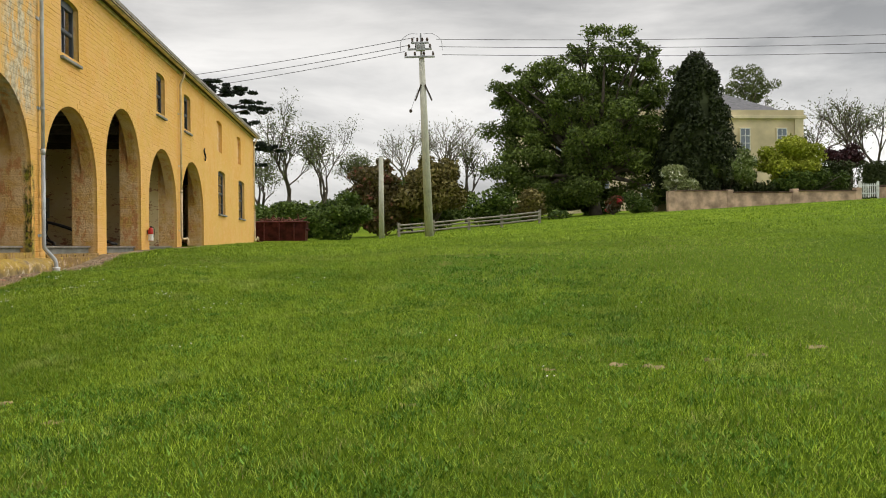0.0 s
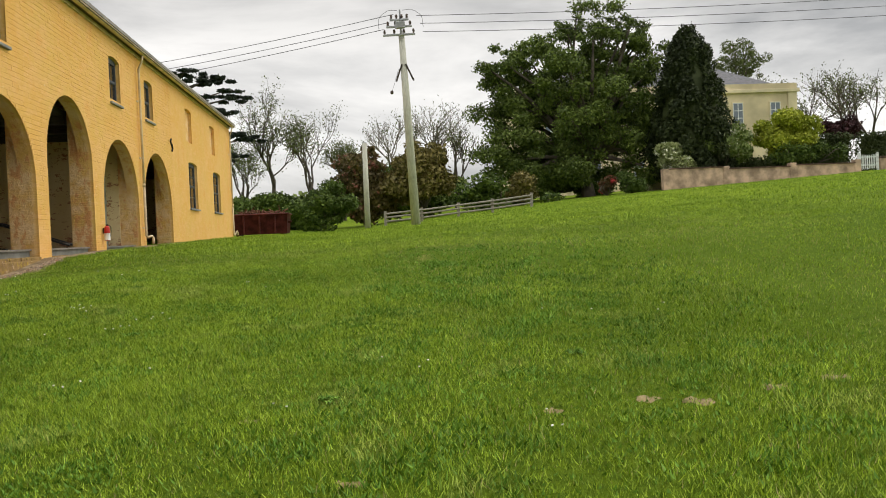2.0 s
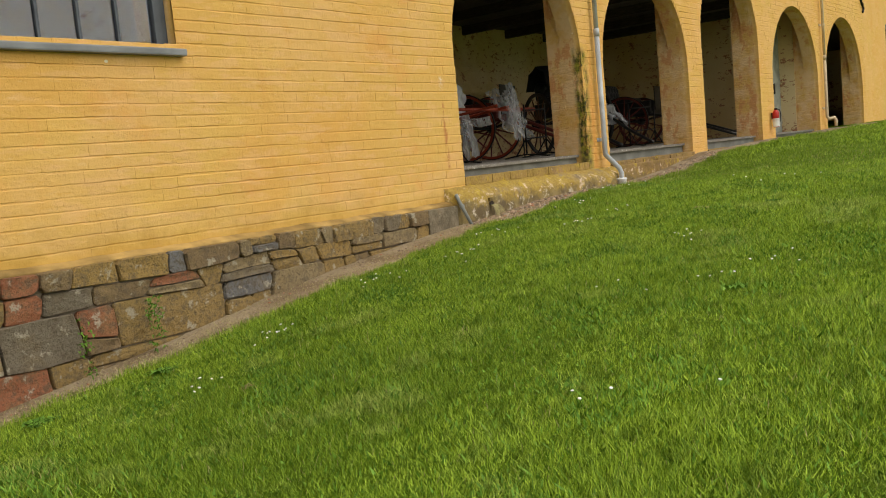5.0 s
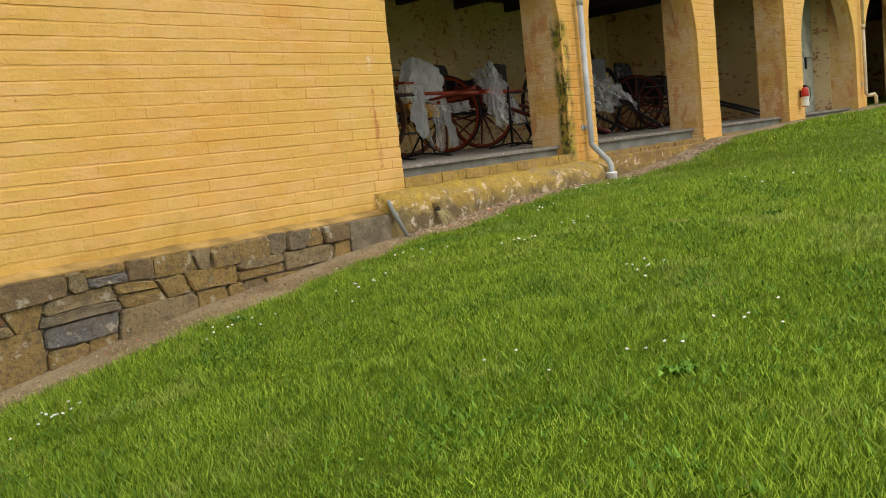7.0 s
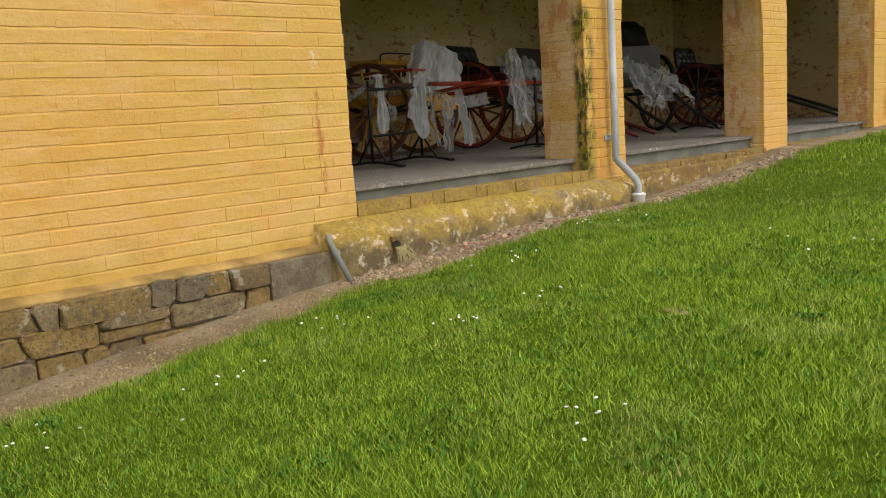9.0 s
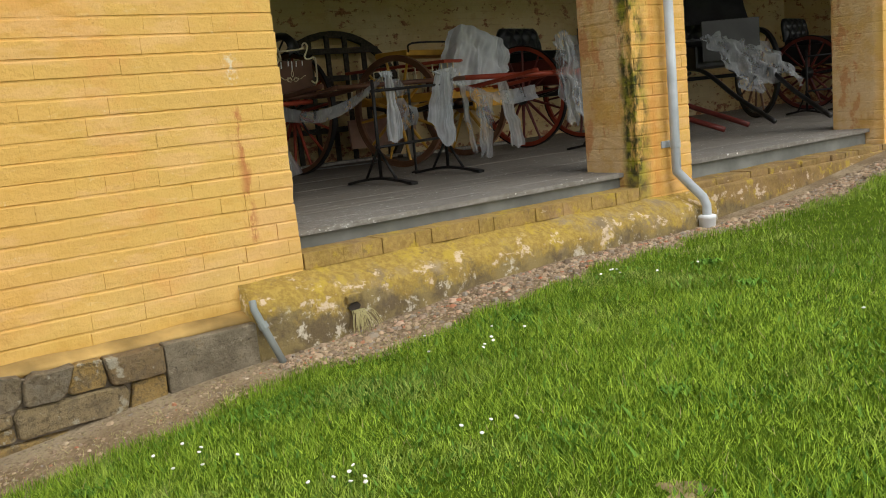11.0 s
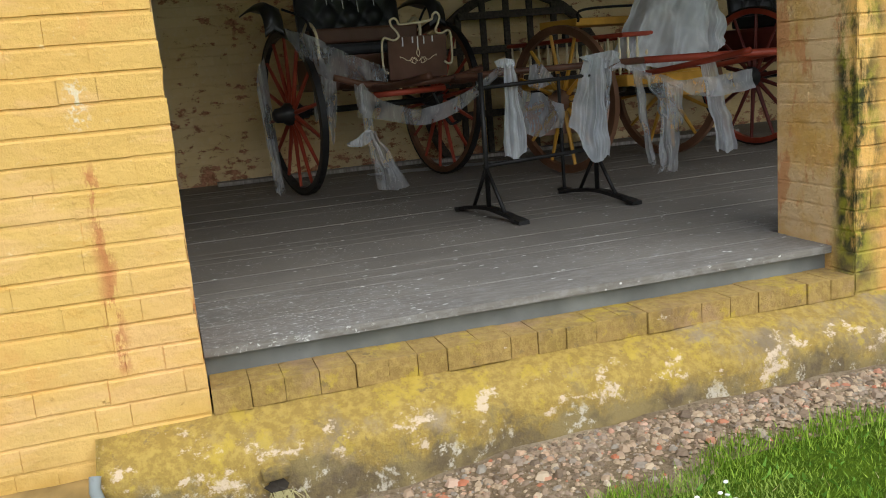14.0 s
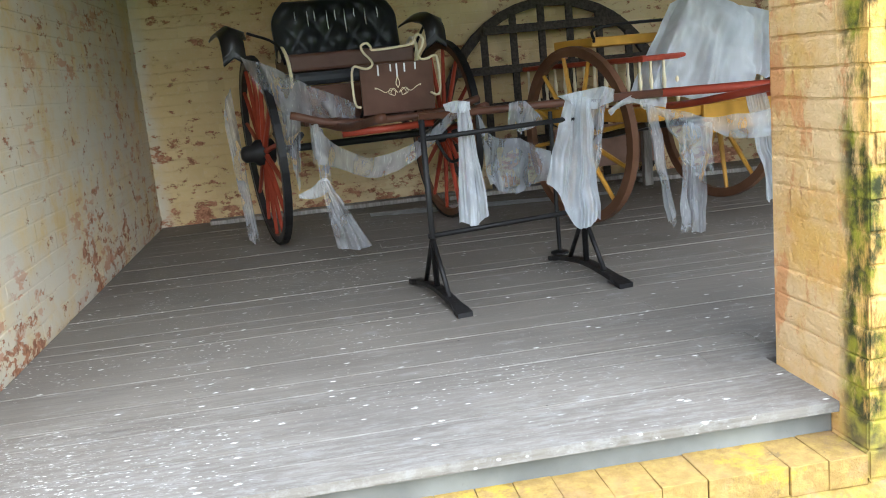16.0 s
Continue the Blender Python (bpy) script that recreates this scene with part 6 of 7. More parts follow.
# the great tree
great = thing("elm_tree", "huge spreading dark green elm in full leaf", "tree")
gcl = clumps_in((15.8, 66, 11.0), (7.0, 4.5, 4.4), 150, 0.92, 11) + clumps_in((18.4, 66, 15.4), (3.9, 2.5, 2.6), 64, 0.62, 12) + clumps_in((21.4, 66, 13.6), (2.1, 2, 2.4), 34, 0.6, 16) + clumps_in((13.5, 65, 6.5), (5.2, 3, 2.7), 60, 0.9, 13) + clumps_in((20.2, 66, 8.2), (3.4, 3, 4.6), 56, 0.85, 14) + clumps_in((11.3, 66, 12.9), (2.5, 2, 1.8), 28, 0.6, 15)
part("trunk", limbs((17.3, 66, gz(17.3, 66)), gcl, 0.55, 3, 90), BARK, great, smooth=True)
leaf_cloud("crown", gcl, 120000, 0.115, ELM, great, 3, shell=0.1)

# cypress: dense cone of upright sprays
cyp = thing("cypress_tree", "dense dark conical cypress beside the house", "tree")
r = np.random.default_rng(6)
ccl = []
for k in range(300):
    h = r.random() ** 1.3
    rad = 3.45 * (1 - h) ** 0.62 * (0.85 if h < 0.12 else 1.0) + 0.2
    a = r.uniform(0, 6.28)
    q = r.uniform(0.72, 1.0)
    ccl.append(((24.2 + rad * q * math.cos(a), 63.5 + rad * q * math.sin(a), 5.2 + h * 9.6), (0.46, 0.46, 0.8)))
part("trunk", tube([(24.2, 63.5, gz(24.2, 63.5)), (24.2, 63.5, 13)], [0.35, 0.1], 8), BARK, cyp)
part("core", lathe([(2.1, 4.8), (2.5, 6.5), (2.1, 9), (1.5, 11.5), (0.6, 13.6), (0.1, 14.4)], 14, pose(24.2, 63.5, 0)), CYPRESS, cyp)
leaf_cloud("crown", ccl, 60000, 0.12, CYPRESS, cyp, 7, shell=0.5)

# cedar behind the barn: flat tiers
ced = thing("cedar_tree", "dark cedar with flat layered boughs behind the barn", "tree")
ccl, bm = [], bmesh.new()
tube([(-11.4, 60, 1.5), (-11.3, 60, 8), (-11.2, 60, 13)], [0.5, 0.3, 0.1], 8, bm)
for k, (x, z) in enumerate(((-10.4, 12.9), (-9.4, 12.3), (-8.6, 12.6), (-7.9, 11.5), (-7.4, 11.2), (-9.2, 10.6), (-8.3, 10.1), (-7.2, 8.7), (-6.8, 8.5), (-7.9, 7.3), (-8.6, 9.0), (-10.0, 11.4), (-13.0, 11.9), (-14.0, 9.5))):
    ccl.append(((x, 60 + (k % 3 - 1) * 0.8, z), (0.55, 0.6, 0.13)))
    for q in range(5):
        ccl.append(((x + 0.9 * math.sin(k * 3.1 + q * 1.7), 60 + 0.9 * math.cos(k * 2.3 + q), z - 0.12 + 0.14 * math.sin(q * 2 + k)), (0.34 + 0.08 * (q % 3), 0.4, 0.10)))
    tube([(-11.3, 60, z - 0.9), (x, 60 + (k % 3 - 1) * 0.8, z)], [0.12, 0.03], 5, bm)
part("trunk", bm, BARK, ced)
leaf_cloud("crown", ccl, 11000, 0.12, CEDAR, ced, 8, shell=0.1)

for i, (x, y, h, s) in enumerate(((-6.6, 75, 11.2, 0.5), (-3.4, 76, 10.4, 0.5), (-8.9, 74, 8.4, 0.5), (-0.9, 78, 8.6, 0.55), (3.6, 74, 9.6, 0.55), (6.6, 76, 11.0, 0.6), (8.4, 72, 9.0, 0.55))):
    bare("bare_tree", "slender grey tree in thin spring leaf", (x, y, gz(x, y)), h * 1.12, s, 30 + i, BARK_PALE if i in (4, 5) else BARK, NEW_LEAF, 1700 if i < 4 else 420, 0.13)
for i, (x, y, h) in enumerate(((47.0, 100, 10.5), (49.5, 101, 12.5), (52, 102, 12), (56.5, 98, 12.5), (61, 100, 12))):
    bare("far_tree", "far grey tree in thin spring leaf", (x, y, gz(x, y)), h * 1.3, 0.6, 50 + i, BARK, NEW_LEAF, 700, 0.2, "trees beyond the garden")
leafy("far_tree", "pale green tree behind the house roof", "tree", (48.3, 112, 5), (48.3, 112, 21.3), (4.2, 2, 2.8), 46, 0.7, 6000, 0.13, NEW_LEAF, BARK, 0.25, 61, "trees beyond the garden")
leafy("shrub", "rusty flowering rhododendron behind the fence", "shrub", (1.1, 56, gz(1.1, 56)), (1.0, 56, 4.7), (1.9, 1.5, 2.4), 50, 0.7, 17000, 0.13, RUSTY, BARK, 0.16, 71, "garden shrubs")
leafy("shrub", "golden brown rounded shrub behind the power pole", "shrub", (4.4, 55, gz(4.4, 55)), (4.2, 55, 4.9), (1.9, 1.4, 2.1), 42, 0.72, 16000, 0.13, GOLDEN, BARK, 0.16, 72, "garden shrubs")
leafy("shrub", "dark green bush beside the skip", "shrub", (-1.4, 48, gz(-1.4, 48)), (-1.4, 48, 3.2), (1.45, 1.0, 1.25), 36, 0.55, 15000, 0.09, BUSH, BARK, 0.08, 73, "garden shrubs")
leafy("shrub", "green bush behind the skip", "shrub", (-4.4, 49, gz(-4.4, 49)), (-4.3, 49, 3.0), (1.5, 1.0, 0.85), 24, 0.55, 11000, 0.09, BUSH, BARK, 0.08, 74, "garden shrubs")
leafy("shrub", "low dark bush under the bare trees", "shrub", (-6.8, 56, gz(-6.8, 56)), (-6.8, 56, 3.2), (2.6, 1.0, 0.9), 16, 0.8, 4500, 0.13, BUSH, BARK, 0.08, 75, "garden shrubs")
leafy("shrub", "dark undergrowth behind the fence", "shrub", (9.5, 58, gz(9.5, 58)), (9.5, 58, 3.6), (3.6, 1.4, 1.1), 22, 0.8, 6500, 0.13, BUSH, BARK, 0.08, 76, "garden shrubs")
leafy("shrub", "greyish shrub under the great tree", "shrub", (10.3, 55, gz(10.3, 55)), (10.3, 55, 4.0), (0.9, 0.9, 0.9), 12, 0.5, 3000, 0.11, GOLDEN, BARK, 0.08, 77, "garden shrubs")
leafy("shrub", "dark evergreen undergrowth under the great tree", "shrub", (15, 68, gz(15, 68)), (15, 68, 5.0), (6.0, 1.4, 1.6), 30, 1.0, 9000, 0.15, BUSH, BARK, 0.08, 78, "garden shrubs")
leafy("shrub", "dark evergreen thicket behind the fence", "shrub", (3, 61, gz(3, 61)), (3.0, 61, 4.2), (5.6, 1.2, 1.7), 40, 0.9, 15000, 0.14, ELM, BARK, 0.1, 86, "garden shrubs")
leafy("shrub", "dark evergreen thicket beyond the skip", "shrub", (-4.5, 60, gz(-4.5, 60)), (-4.5, 60, 3.4), (4.0, 1.2, 1.0), 26, 0.8, 9000, 0.14, BUSH, BARK, 0.1, 87, "garden shrubs")
leafy("shrub", "red flowering bush at the lawn edge", "shrub", (17.0, 60, gz(17.0, 60)), (17.0, 60, 4.2), (0.5, 0.5, 0.5), 10, 0.32, 1600, 0.09, REDBUSH, BARK, 0.06, 79, "garden shrubs")
leafy("shrub", "bright green round bush at the lawn edge", "shrub", (18.6, 60, gz(18.6, 60)), (18.6, 60, 4.4), (0.95, 0.8, 0.6), 14, 0.45, 4000, 0.09, BUSH, BARK, 0.08, 80, "garden shrubs")
leafy("shrub", "white blossoming bush above the garden wall", "shrub", (22.2, 61.2, gz(22, 61)), (22.2, 61.2, 6.0), (1.6, 0.8, 1.1), 26, 0.55, 10000, 0.10, BLOSSOM, BARK, 0.08, 81, "garden shrubs")
leafy("shrub", "green bush with pale flowers above the garden wall", "shrub", (25.4, 61.4, gz(25, 61)), (26.0, 61.4, 6.8), (1.9, 0.8, 1.3), 30, 0.6, 13000, 0.10, PALEBUSH, BARK, 0.08, 82, "garden shrubs")
leafy("shrub", "bright yellow-green bush above the garden wall", "shrub", (30.2, 62, gz(30, 62)), (30.8, 62, 7.6), (2.5, 1.0, 1.7), 42, 0.65, 18000, 0.11, BRIGHT, BARK, 0.08, 83, "garden shrubs")
leafy("shrub", "small yellow shrubs along the garden wall", "shrub", (31.5, 61.2, gz(31, 61)), (31.5, 61.2, 6.0), (3.4, 0.6, 0.6), 22, 0.5, 6000, 0.10, BUSH, BARK, 0.06, 84, "garden shrubs")
leafy("shrub", "purple-leaved tree behind the hedge", "shrub", (36.6, 66, gz(36, 66)), (36.6, 66, 8.2), (1.6, 1.0, 0.8), 14, 0.6, 3500, 0.13, PURPLE, BARK, 0.1, 85, "garden shrubs")


def hedge(x0, x1, y, z0, z1, seed):
    h = thing("hedge", "clipped dark green garden hedge", "hedge", "clipped hedges")
    r = np.random.default_rng(seed)
    cl = [((x, y + r.uniform(-0.3, 0.3), z), (0.5, 0.4, 0.4)) for x in np.arange(x0, x1, 0.55) for z in np.arange(z0, z1, 0.55)]
    part("core", box((x0 + 0.2, y - 0.05, gz((x0 + x1) / 2, y)), (x1 - 0.2, y + 0.3, z1 - 0.25), 0.1), HEDGE, h)
    leaf_cloud("leaves", cl, int(len(cl) * 160), 0.09, HEDGE, h, seed)


HEDGE = foliage("hedge_leaves", (0.022, 0.036, 0.010), (0.070, 0.088, 0.024))
hedge(32.6, 36.0, 63.5, 5.0, 7.4, 91)
hedge(36.8, 60.0, 63.5, 5.0, 7.5, 92)
hedge(26.5, 33.0, 61.6, 5.0, 5.9, 93)
# distance: low wooded ridge
far = thing("far_woods", "distant low wooded rise", "woods", kind="backdrop")
r = np.random.default_rng(17)
cl = [((x, 190 + r.uniform(-15, 15), 6 + r.uniform(0, 2.5)), (7, 5, r.uniform(2.5, 5))) for x in np.arange(-130, 190, 7)]
leaf_cloud("leaves", cl, 26000, 0.9, ELM, far, 18, shell=0.3)

for ob in [o for o in scene.objects if not o.parent and o.name.split(".")[0] in ("house", "porch", "garden_steps", "garden_wall", "picket_gate", "elm_tree", "cypress_tree", "hedge")]:
    ob.matrix_basis = FAR @ ob.matrix_basis

# ---- small plants on the lawn and by the wall ----
def daisies(cx, cy, n, spread, seed):
    r = random.Random(seed)
    d = thing("daisy_patch", "small cluster of white daisies in the grass", "daisies", "daisies in the lawn", pose(*on(cx, cy)))
    for _ in range(n):
        x, y = r.gauss(0, spread), r.gauss(0, spread)
        z = gz(cx + x, cy + y) - gz(cx, cy)
        h = r.uniform(0.045, 0.075)
        fl = part("flower", lathe([(0.002, -0.002), (0.006, 0.0), (0.008, 0.003), (0.006, 0.005), (0.002, 0.006)], 9, pose(x, y, z + h, r.uniform(-25, 25), r.uniform(-25, 25))), PETAL, d)
        part("stem", tube([(x, y, z - 0.01), (x, y, z + h)], 0.0015, 4), WEED, fl)


for i, (x, y, n, s) in enumerate(((-3.55, 6.75, 12, 0.08), (-3.65, 7.9, 9, 0.14), (-3.6, 8.8, 10, 0.16), (-3.75, 9.55, 7, 0.10), (-3.05, 9.75, 7, 0.09), (-2.9, 10.2, 5, 0.07), (-3.75, 10.9, 8, 0.15), (-1.75, 9.2, 8, 0.10), (-0.9, 8.6, 5, 0.12), (-1.2, 8.0, 4, 0.15), (-1.55, 7.75, 3, 0.12), (-3.8, 12.2, 7, 0.15), (1.35, 5.9, 3, 0.12), (0.5, 5.1, 2, 0.1), (-0.9, 6.2, 4, 0.15), (-2.1, 11.6, 6, 0.25), (3.0, 7.4, 4, 0.3), (-0.3, 9.9, 5, 0.3), (-3.3, 5.9, 7, 0.15), (1.9, 4.6, 3, 0.1))):
    daisies(x, y, n, s, 200 + i)


def broad_weed(x, y, n, size, seed, label="low broad-leaved weed in the grass", wallside=False):
    r = random.Random(seed)
    w = thing("weed", label, "weed", "weeds in the lawn", pose(*on(x, y)))
    bm = bmesh.new()
    for _ in range(n):
        a, l, h = r.uniform(0, 6.28), size * r.uniform(0.5, 1.1), r.uniform(0.01, 0.07) + (r.uniform(0, 0.35) if wallside else 0)
        o = Vector((r.gauss(0, size * (0.6 if wallside else 0.35)), r.gauss(0, size * 0.5), h if wallside else 0.0))
        d, s = Vector((math.cos(a), math.sin(a), 0)), Vector((-math.sin(a), math.cos(a), 0))
        p = [o, o + d * l * 0.5 + s * l * 0.28 + Vector((0, 0, 0.03)), o + d * l + Vector((0, 0, 0.012)), o + d * l * 0.5 - s * l * 0.28 + Vector((0, 0, 0.03))]
        m = o + d * l * 0.5 + Vector((0, 0, 0.02))
        vs = [bm.verts.new(q) for q in p]
        c = bm.verts.new(m)
        for k in range(4):
            bm.faces.new((vs[k], vs[(k + 1) % 4], c))
    part("leaves", bm, WEED, w)
    part("stem", tube([(0, 0, -0.01), (0, 0, 0.05)], 0.004, 5), WEED, w)


for i, (x, y, n, s) in enumerate(((0.75, 5.35, 40, 0.06), (-2.45, 8.5, 26, 0.05), (-3.95, 9.2, 24, 0.05), (-3.9, 11.3, 40, 0.05), (-3.75, 12.6, 40, 0.06), (-1.0, 8.0, 30, 0.06), (-3.2, 12.2, 30, 0.06), (-2.6, 10.9, 26, 0.05), (-3.95, 8.1, 26, 0.05), (-1.6, 10.5, 26, 0.05), (-4.0, 6.2, 60, 0.07), (-4.05, 5.4, 70, 0.08), (2.4, 6.2, 26, 0.07))):
    broad_weed(x, y, n, s, 300 + i)
broad_weed(-4.62, 6.55, 60, 0.05, 330, "leafy weed growing up the stone footing", True)
broad_weed(-4.62, 6.05, 30, 0.05, 331, "leafy weed growing up the stone footing", True)

# scuffed bare spots in the lawn
DRY = plain("dry_thatch", (0.24, 0.185, 0.085), 1.0, scale=30, vary=0.4, bump=0.8)
r = random.Random(77)
for x, y, s in ((2.5, 5.0, 0.11), (2.75, 4.9, 0.12), (3.25, 5.05, 0.13), (3.65, 5.12, 0.10), (4.2, 5.3, 0.12), (1.95, 4.9, 0.08), (0.35, 5.1, 0.07), (-1.35, 4.3, 0.10), (-2.15, 10.4, 0.12), (-1.9, 4.9, 0.09), (-3.0, 6.1, 0.10), (0.9, 4.1, 0.08)):
    bm = bmesh.new()
    hub_ = bm.verts.new((0, 0, 0.006))
    ring_ = [bm.verts.new((s * r.uniform(0.6, 1.25) * math.cos(a), s * 0.8 * r.uniform(0.6, 1.25) * math.sin(a), -0.01)) for a in np.linspace(0, 6.28, 15)[:-1]]
    mid_ = [bm.verts.new((v.co.x * 0.6, v.co.y * 0.6, r.uniform(0.0, 0.016))) for v in ring_]
    for k in range(14):
        bm.faces.new((ring_[k], ring_[(k + 1) % 14], mid_[(k + 1) % 14], mid_[k]))
        bm.faces.new((mid_[k], mid_[(k + 1) % 14], hub_))
    ob = tagged(link("bare_patch", bm, DRY, True), "scuffed dry brown patch in the lawn", "bare patch", "bare patches in the lawn")
    ob.matrix_basis = pose(*on(x, y, -0.002))

# broken drain hole in the plinth, with a brick stub and a dry tuft
hole = thing("drain_hole", "broken hole in the plinth with brick stub and dry grass", "drain hole")
rr = random.Random(9)
# shallow disc on the plinth face; the hole's inner shade is its dark colour
bm = bmesh.new()
c0 = bm.verts.new((-4.700, 10.83, 1.185))
rim_ = [bm.verts.new((-4.694 - 0.006 * rr.random(), 10.83 + 0.042 * rr.uniform(0.7, 1.2) * math.cos(a), 1.19 + 0.030 * rr.uniform(0.7, 1.2) * math.sin(a))) for a in np.linspace(0, 6.28, 13)[:-1]]
for k in range(12):
    bm.faces.new((rim_[k], rim_[(k + 1) % 12], c0))
part("cavity", bm, plain("hole_shade_colour", (0.030, 0.022, 0.014), 1.0), hole)
part("brick_stub", box((-0.03, -0.05, -0.02), (0.035, 0.05, 0.022), 0.008, None, pose(-4.72, 10.83, 1.235, 4, 6, 3)), LICHEN, hole)
bm = bmesh.new()
for _ in range(40):
    a, l = rr.uniform(-0.6, 0.6), rr.uniform(0.08, 0.16)
    o = Vector((-4.69, 10.85 + rr.gauss(0, 0.02), 1.17))
    tube(curve_points([o, o + Vector((0.05, math.sin(a) * l * 0.5, -0.02)), o + Vector((0.07 + rr.uniform(0, 0.03), math.sin(a) * l, -l * 0.8))], 5), 0.0016, 3, bm)
part("dry_tuft", bm, STRAW, hole)


# ---- pieces of the setting ----
def spans(z, lo, hi, holes):
    """What is left of a course at height z between lo and hi, outside the openings."""
    cut = []
    for l in holes:
        hit = []
        for (ya, za), (yb, zb) in zip(l, l[1:] + l[:1]):
            if (za - z) * (zb - z) < 0:
                hit.append(ya + (yb - ya) * (z - za) / (zb - za))
        if len(hit) >= 2:
            cut.append((min(hit), max(hit)))
        elif any(abs(zq - z) < 0.09 for _, zq in l) and max(zq for _, zq in l) < z:
            peak = max(l, key=lambda k: k[1])
            cut.append((peak[0] - 0.3, peak[0] + 0.3))
    out, at = [], lo
    for a, b in sorted(cut):
        if a > at:
            out.append((at, min(a, hi)))
        at = max(at, b)
    if at < hi:
        out.append((at, hi))
    return [(a, b) for a, b in out if b - a > 0.03]


COURSE = 0.09


def lay(lo, hi, z0, z1, holes, rng, joint=0.0):
    """Bricks of a wall as (from, to, bottom, top, depth)."""
    got = []
    for k in range(int((z1 - z0) / COURSE)):
        z = z0 + k * COURSE
        for a, b in spans(z + 0.008, lo, hi, holes):
            step = 0.235 if k % 2 else 0.125
            at = a - rng.random() * 0.12
            at = min(at, a)
            while at < b - 0.02:
                size = (step if rng.random() < 0.7 else rng.choice((0.12, 0.24, 0.36))) * rng.uniform(0.92, 1.1)
                e = at + size
                p, q = max(at, a), min(e, b)
                if b - e < 0.05:
                    q, e = b, b
                if q - p > 0.02:
                    got.append((p + joint / 2, q - joint / 2, z + 0.003 + rng.gauss(0, 0.0018), z + COURSE - 0.003 + rng.gauss(0, 0.0018), max(0.001, 0.0042 + 0.0045 * noise.noise(Vector((p * 1.3, z * 5.7, lo))) + 0.002 * noise.noise(Vector((p * 5.1, z * 11, 3))) + rng.gauss(0, 0.0003))))
                at = e
    return got


def brick_mesh(w, h, d, soft=0.012, e=0.0004):
    """A worn brick face, centred, that rises to depth d out of the plane x = 0."""
    s = min(soft, h * 0.3)
    v, f = [], []
    for x, i, j in ((-0.01, 0, 0), (d * 0.5, s * 0.2, e * 0.3), (d, s, e)):
        v += [(x, -w / 2 + j, -h / 2 + i * 0.3), (x, w / 2 - j, -h / 2 + i * 0.3), (x, w / 2 - j, h / 2 - i), (x, -w / 2 + j, h / 2 - i)]
    for r in (0, 4):
        f += [(r + k, r + (k + 1) % 4, r + 4 + (k + 1) % 4, r + 4 + k) for k in range(4)]
    f.append((8, 9, 10, 11))
    return v, f


def brick_field(name, bricks, put, material, parent, label):
    v, f = [], []
    for a, b, c, e, d in bricks:
        bv, bf = brick_mesh(b - a, e - c, d, 0.008, 0.0012 if len(v) // 12 % 9 == 3 else 0.0)
        n = len(v)
        v += [put(x, (a + b) / 2 + y, (c + e) / 2 + z) for x, y, z in bv]
        f += [tuple(i + n for i in q) for q in bf]
    ob = raw(name, v, f, material)
    ob.parent = parent
    return tagged(ob, label, kind="stuff")


def brick_objects(bricks, turn, put, material, parent, rng):
    kinds = {}
    for a, b, c, e, d in bricks:
        key = (round((b - a) / 0.01), round(d / 0.0008))
        if key not in kinds:
            me = bpy.data.meshes.new("brick")
            bv, bf = brick_mesh(max(0.02, key[0] * 0.01), COURSE - 0.006, max(0.001, key[1] * 0.0008), 0.008, (0.0, 0.0, 0.0014)[key[0] % 3])
            me.from_pydata(bv, [], bf)
            me.materials.append(material)
            kinds[key] = me
        ob = new("brick", kinds[key])
        ob.parent = parent
        ob.matrix_basis = Matrix.Translation(put(0, (a + b) / 2, (c + e) / 2)) @ pose(0, 0, 0, rng.gauss(0, 0.2), 0, turn)


rng = random.Random(5)
main = lay(4.2, 28.2, 1.23, EAVE - 0.12, HOLES, rng)
near = [k for k in main if 9.35 < k[0] < 13.96 and k[2] < 2.85]
rest = [k for k in main if not (9.35 < k[0] < 13.96 and k[2] < 2.85)]
front = lambda x, y, z: (FRONT + x, y, z)
brick_objects(near, 0, front, WASH, facade, rng)
brick_field("brickwork", rest, front, WASH, facade, "ochre painted brick courses")
# returns of the openings: faces of the piers
for i, (a, b, top) in enumerate(ARCHES):
    spring = top - (b - a) / 2
    hi = lay(BACK_IN + 0.02, FRONT, 1.41, spring + 0.05, [], rng)
    towards = lambda x, y, z, b=b: (y, b - x, z)
    away = lambda x, y, z, a=a: (y, a + x, z)
    if i == 0:
        brick_objects([k for k in hi if k[2] < 2.6], -90, towards, WASH, facade, rng)
        brick_field("brickwork", [k for k in hi if k[2] >= 2.6], towards, WASH, facade, "ochre painted brick courses")
    else:
        brick_field("brickwork", hi, towards, WASH, facade, "ochre painted brick courses")
    if i:
        brick_field("brickwork", lay(BACK_IN + 0.02, FRONT, 1.41, spring + 0.05, [], rng), away, WASH, facade, "ochre painted brick courses")
# inside faces
brick_field("brickwork", lay(10.57, 23.9, 1.62, 4.5, [], rng), lambda x, y, z: (REAR + x, y, z), FLAKE, bpy.data.objects["wall_rear"], "limewashed brick courses")
brick_field("brickwork", lay(REAR, BACK_IN, 1.62, 4.5, [], rng), lambda x, y, z: (y, 10.57 + x, z), FLAKE, bpy.data.objects["wall_side"], "limewashed brick courses")

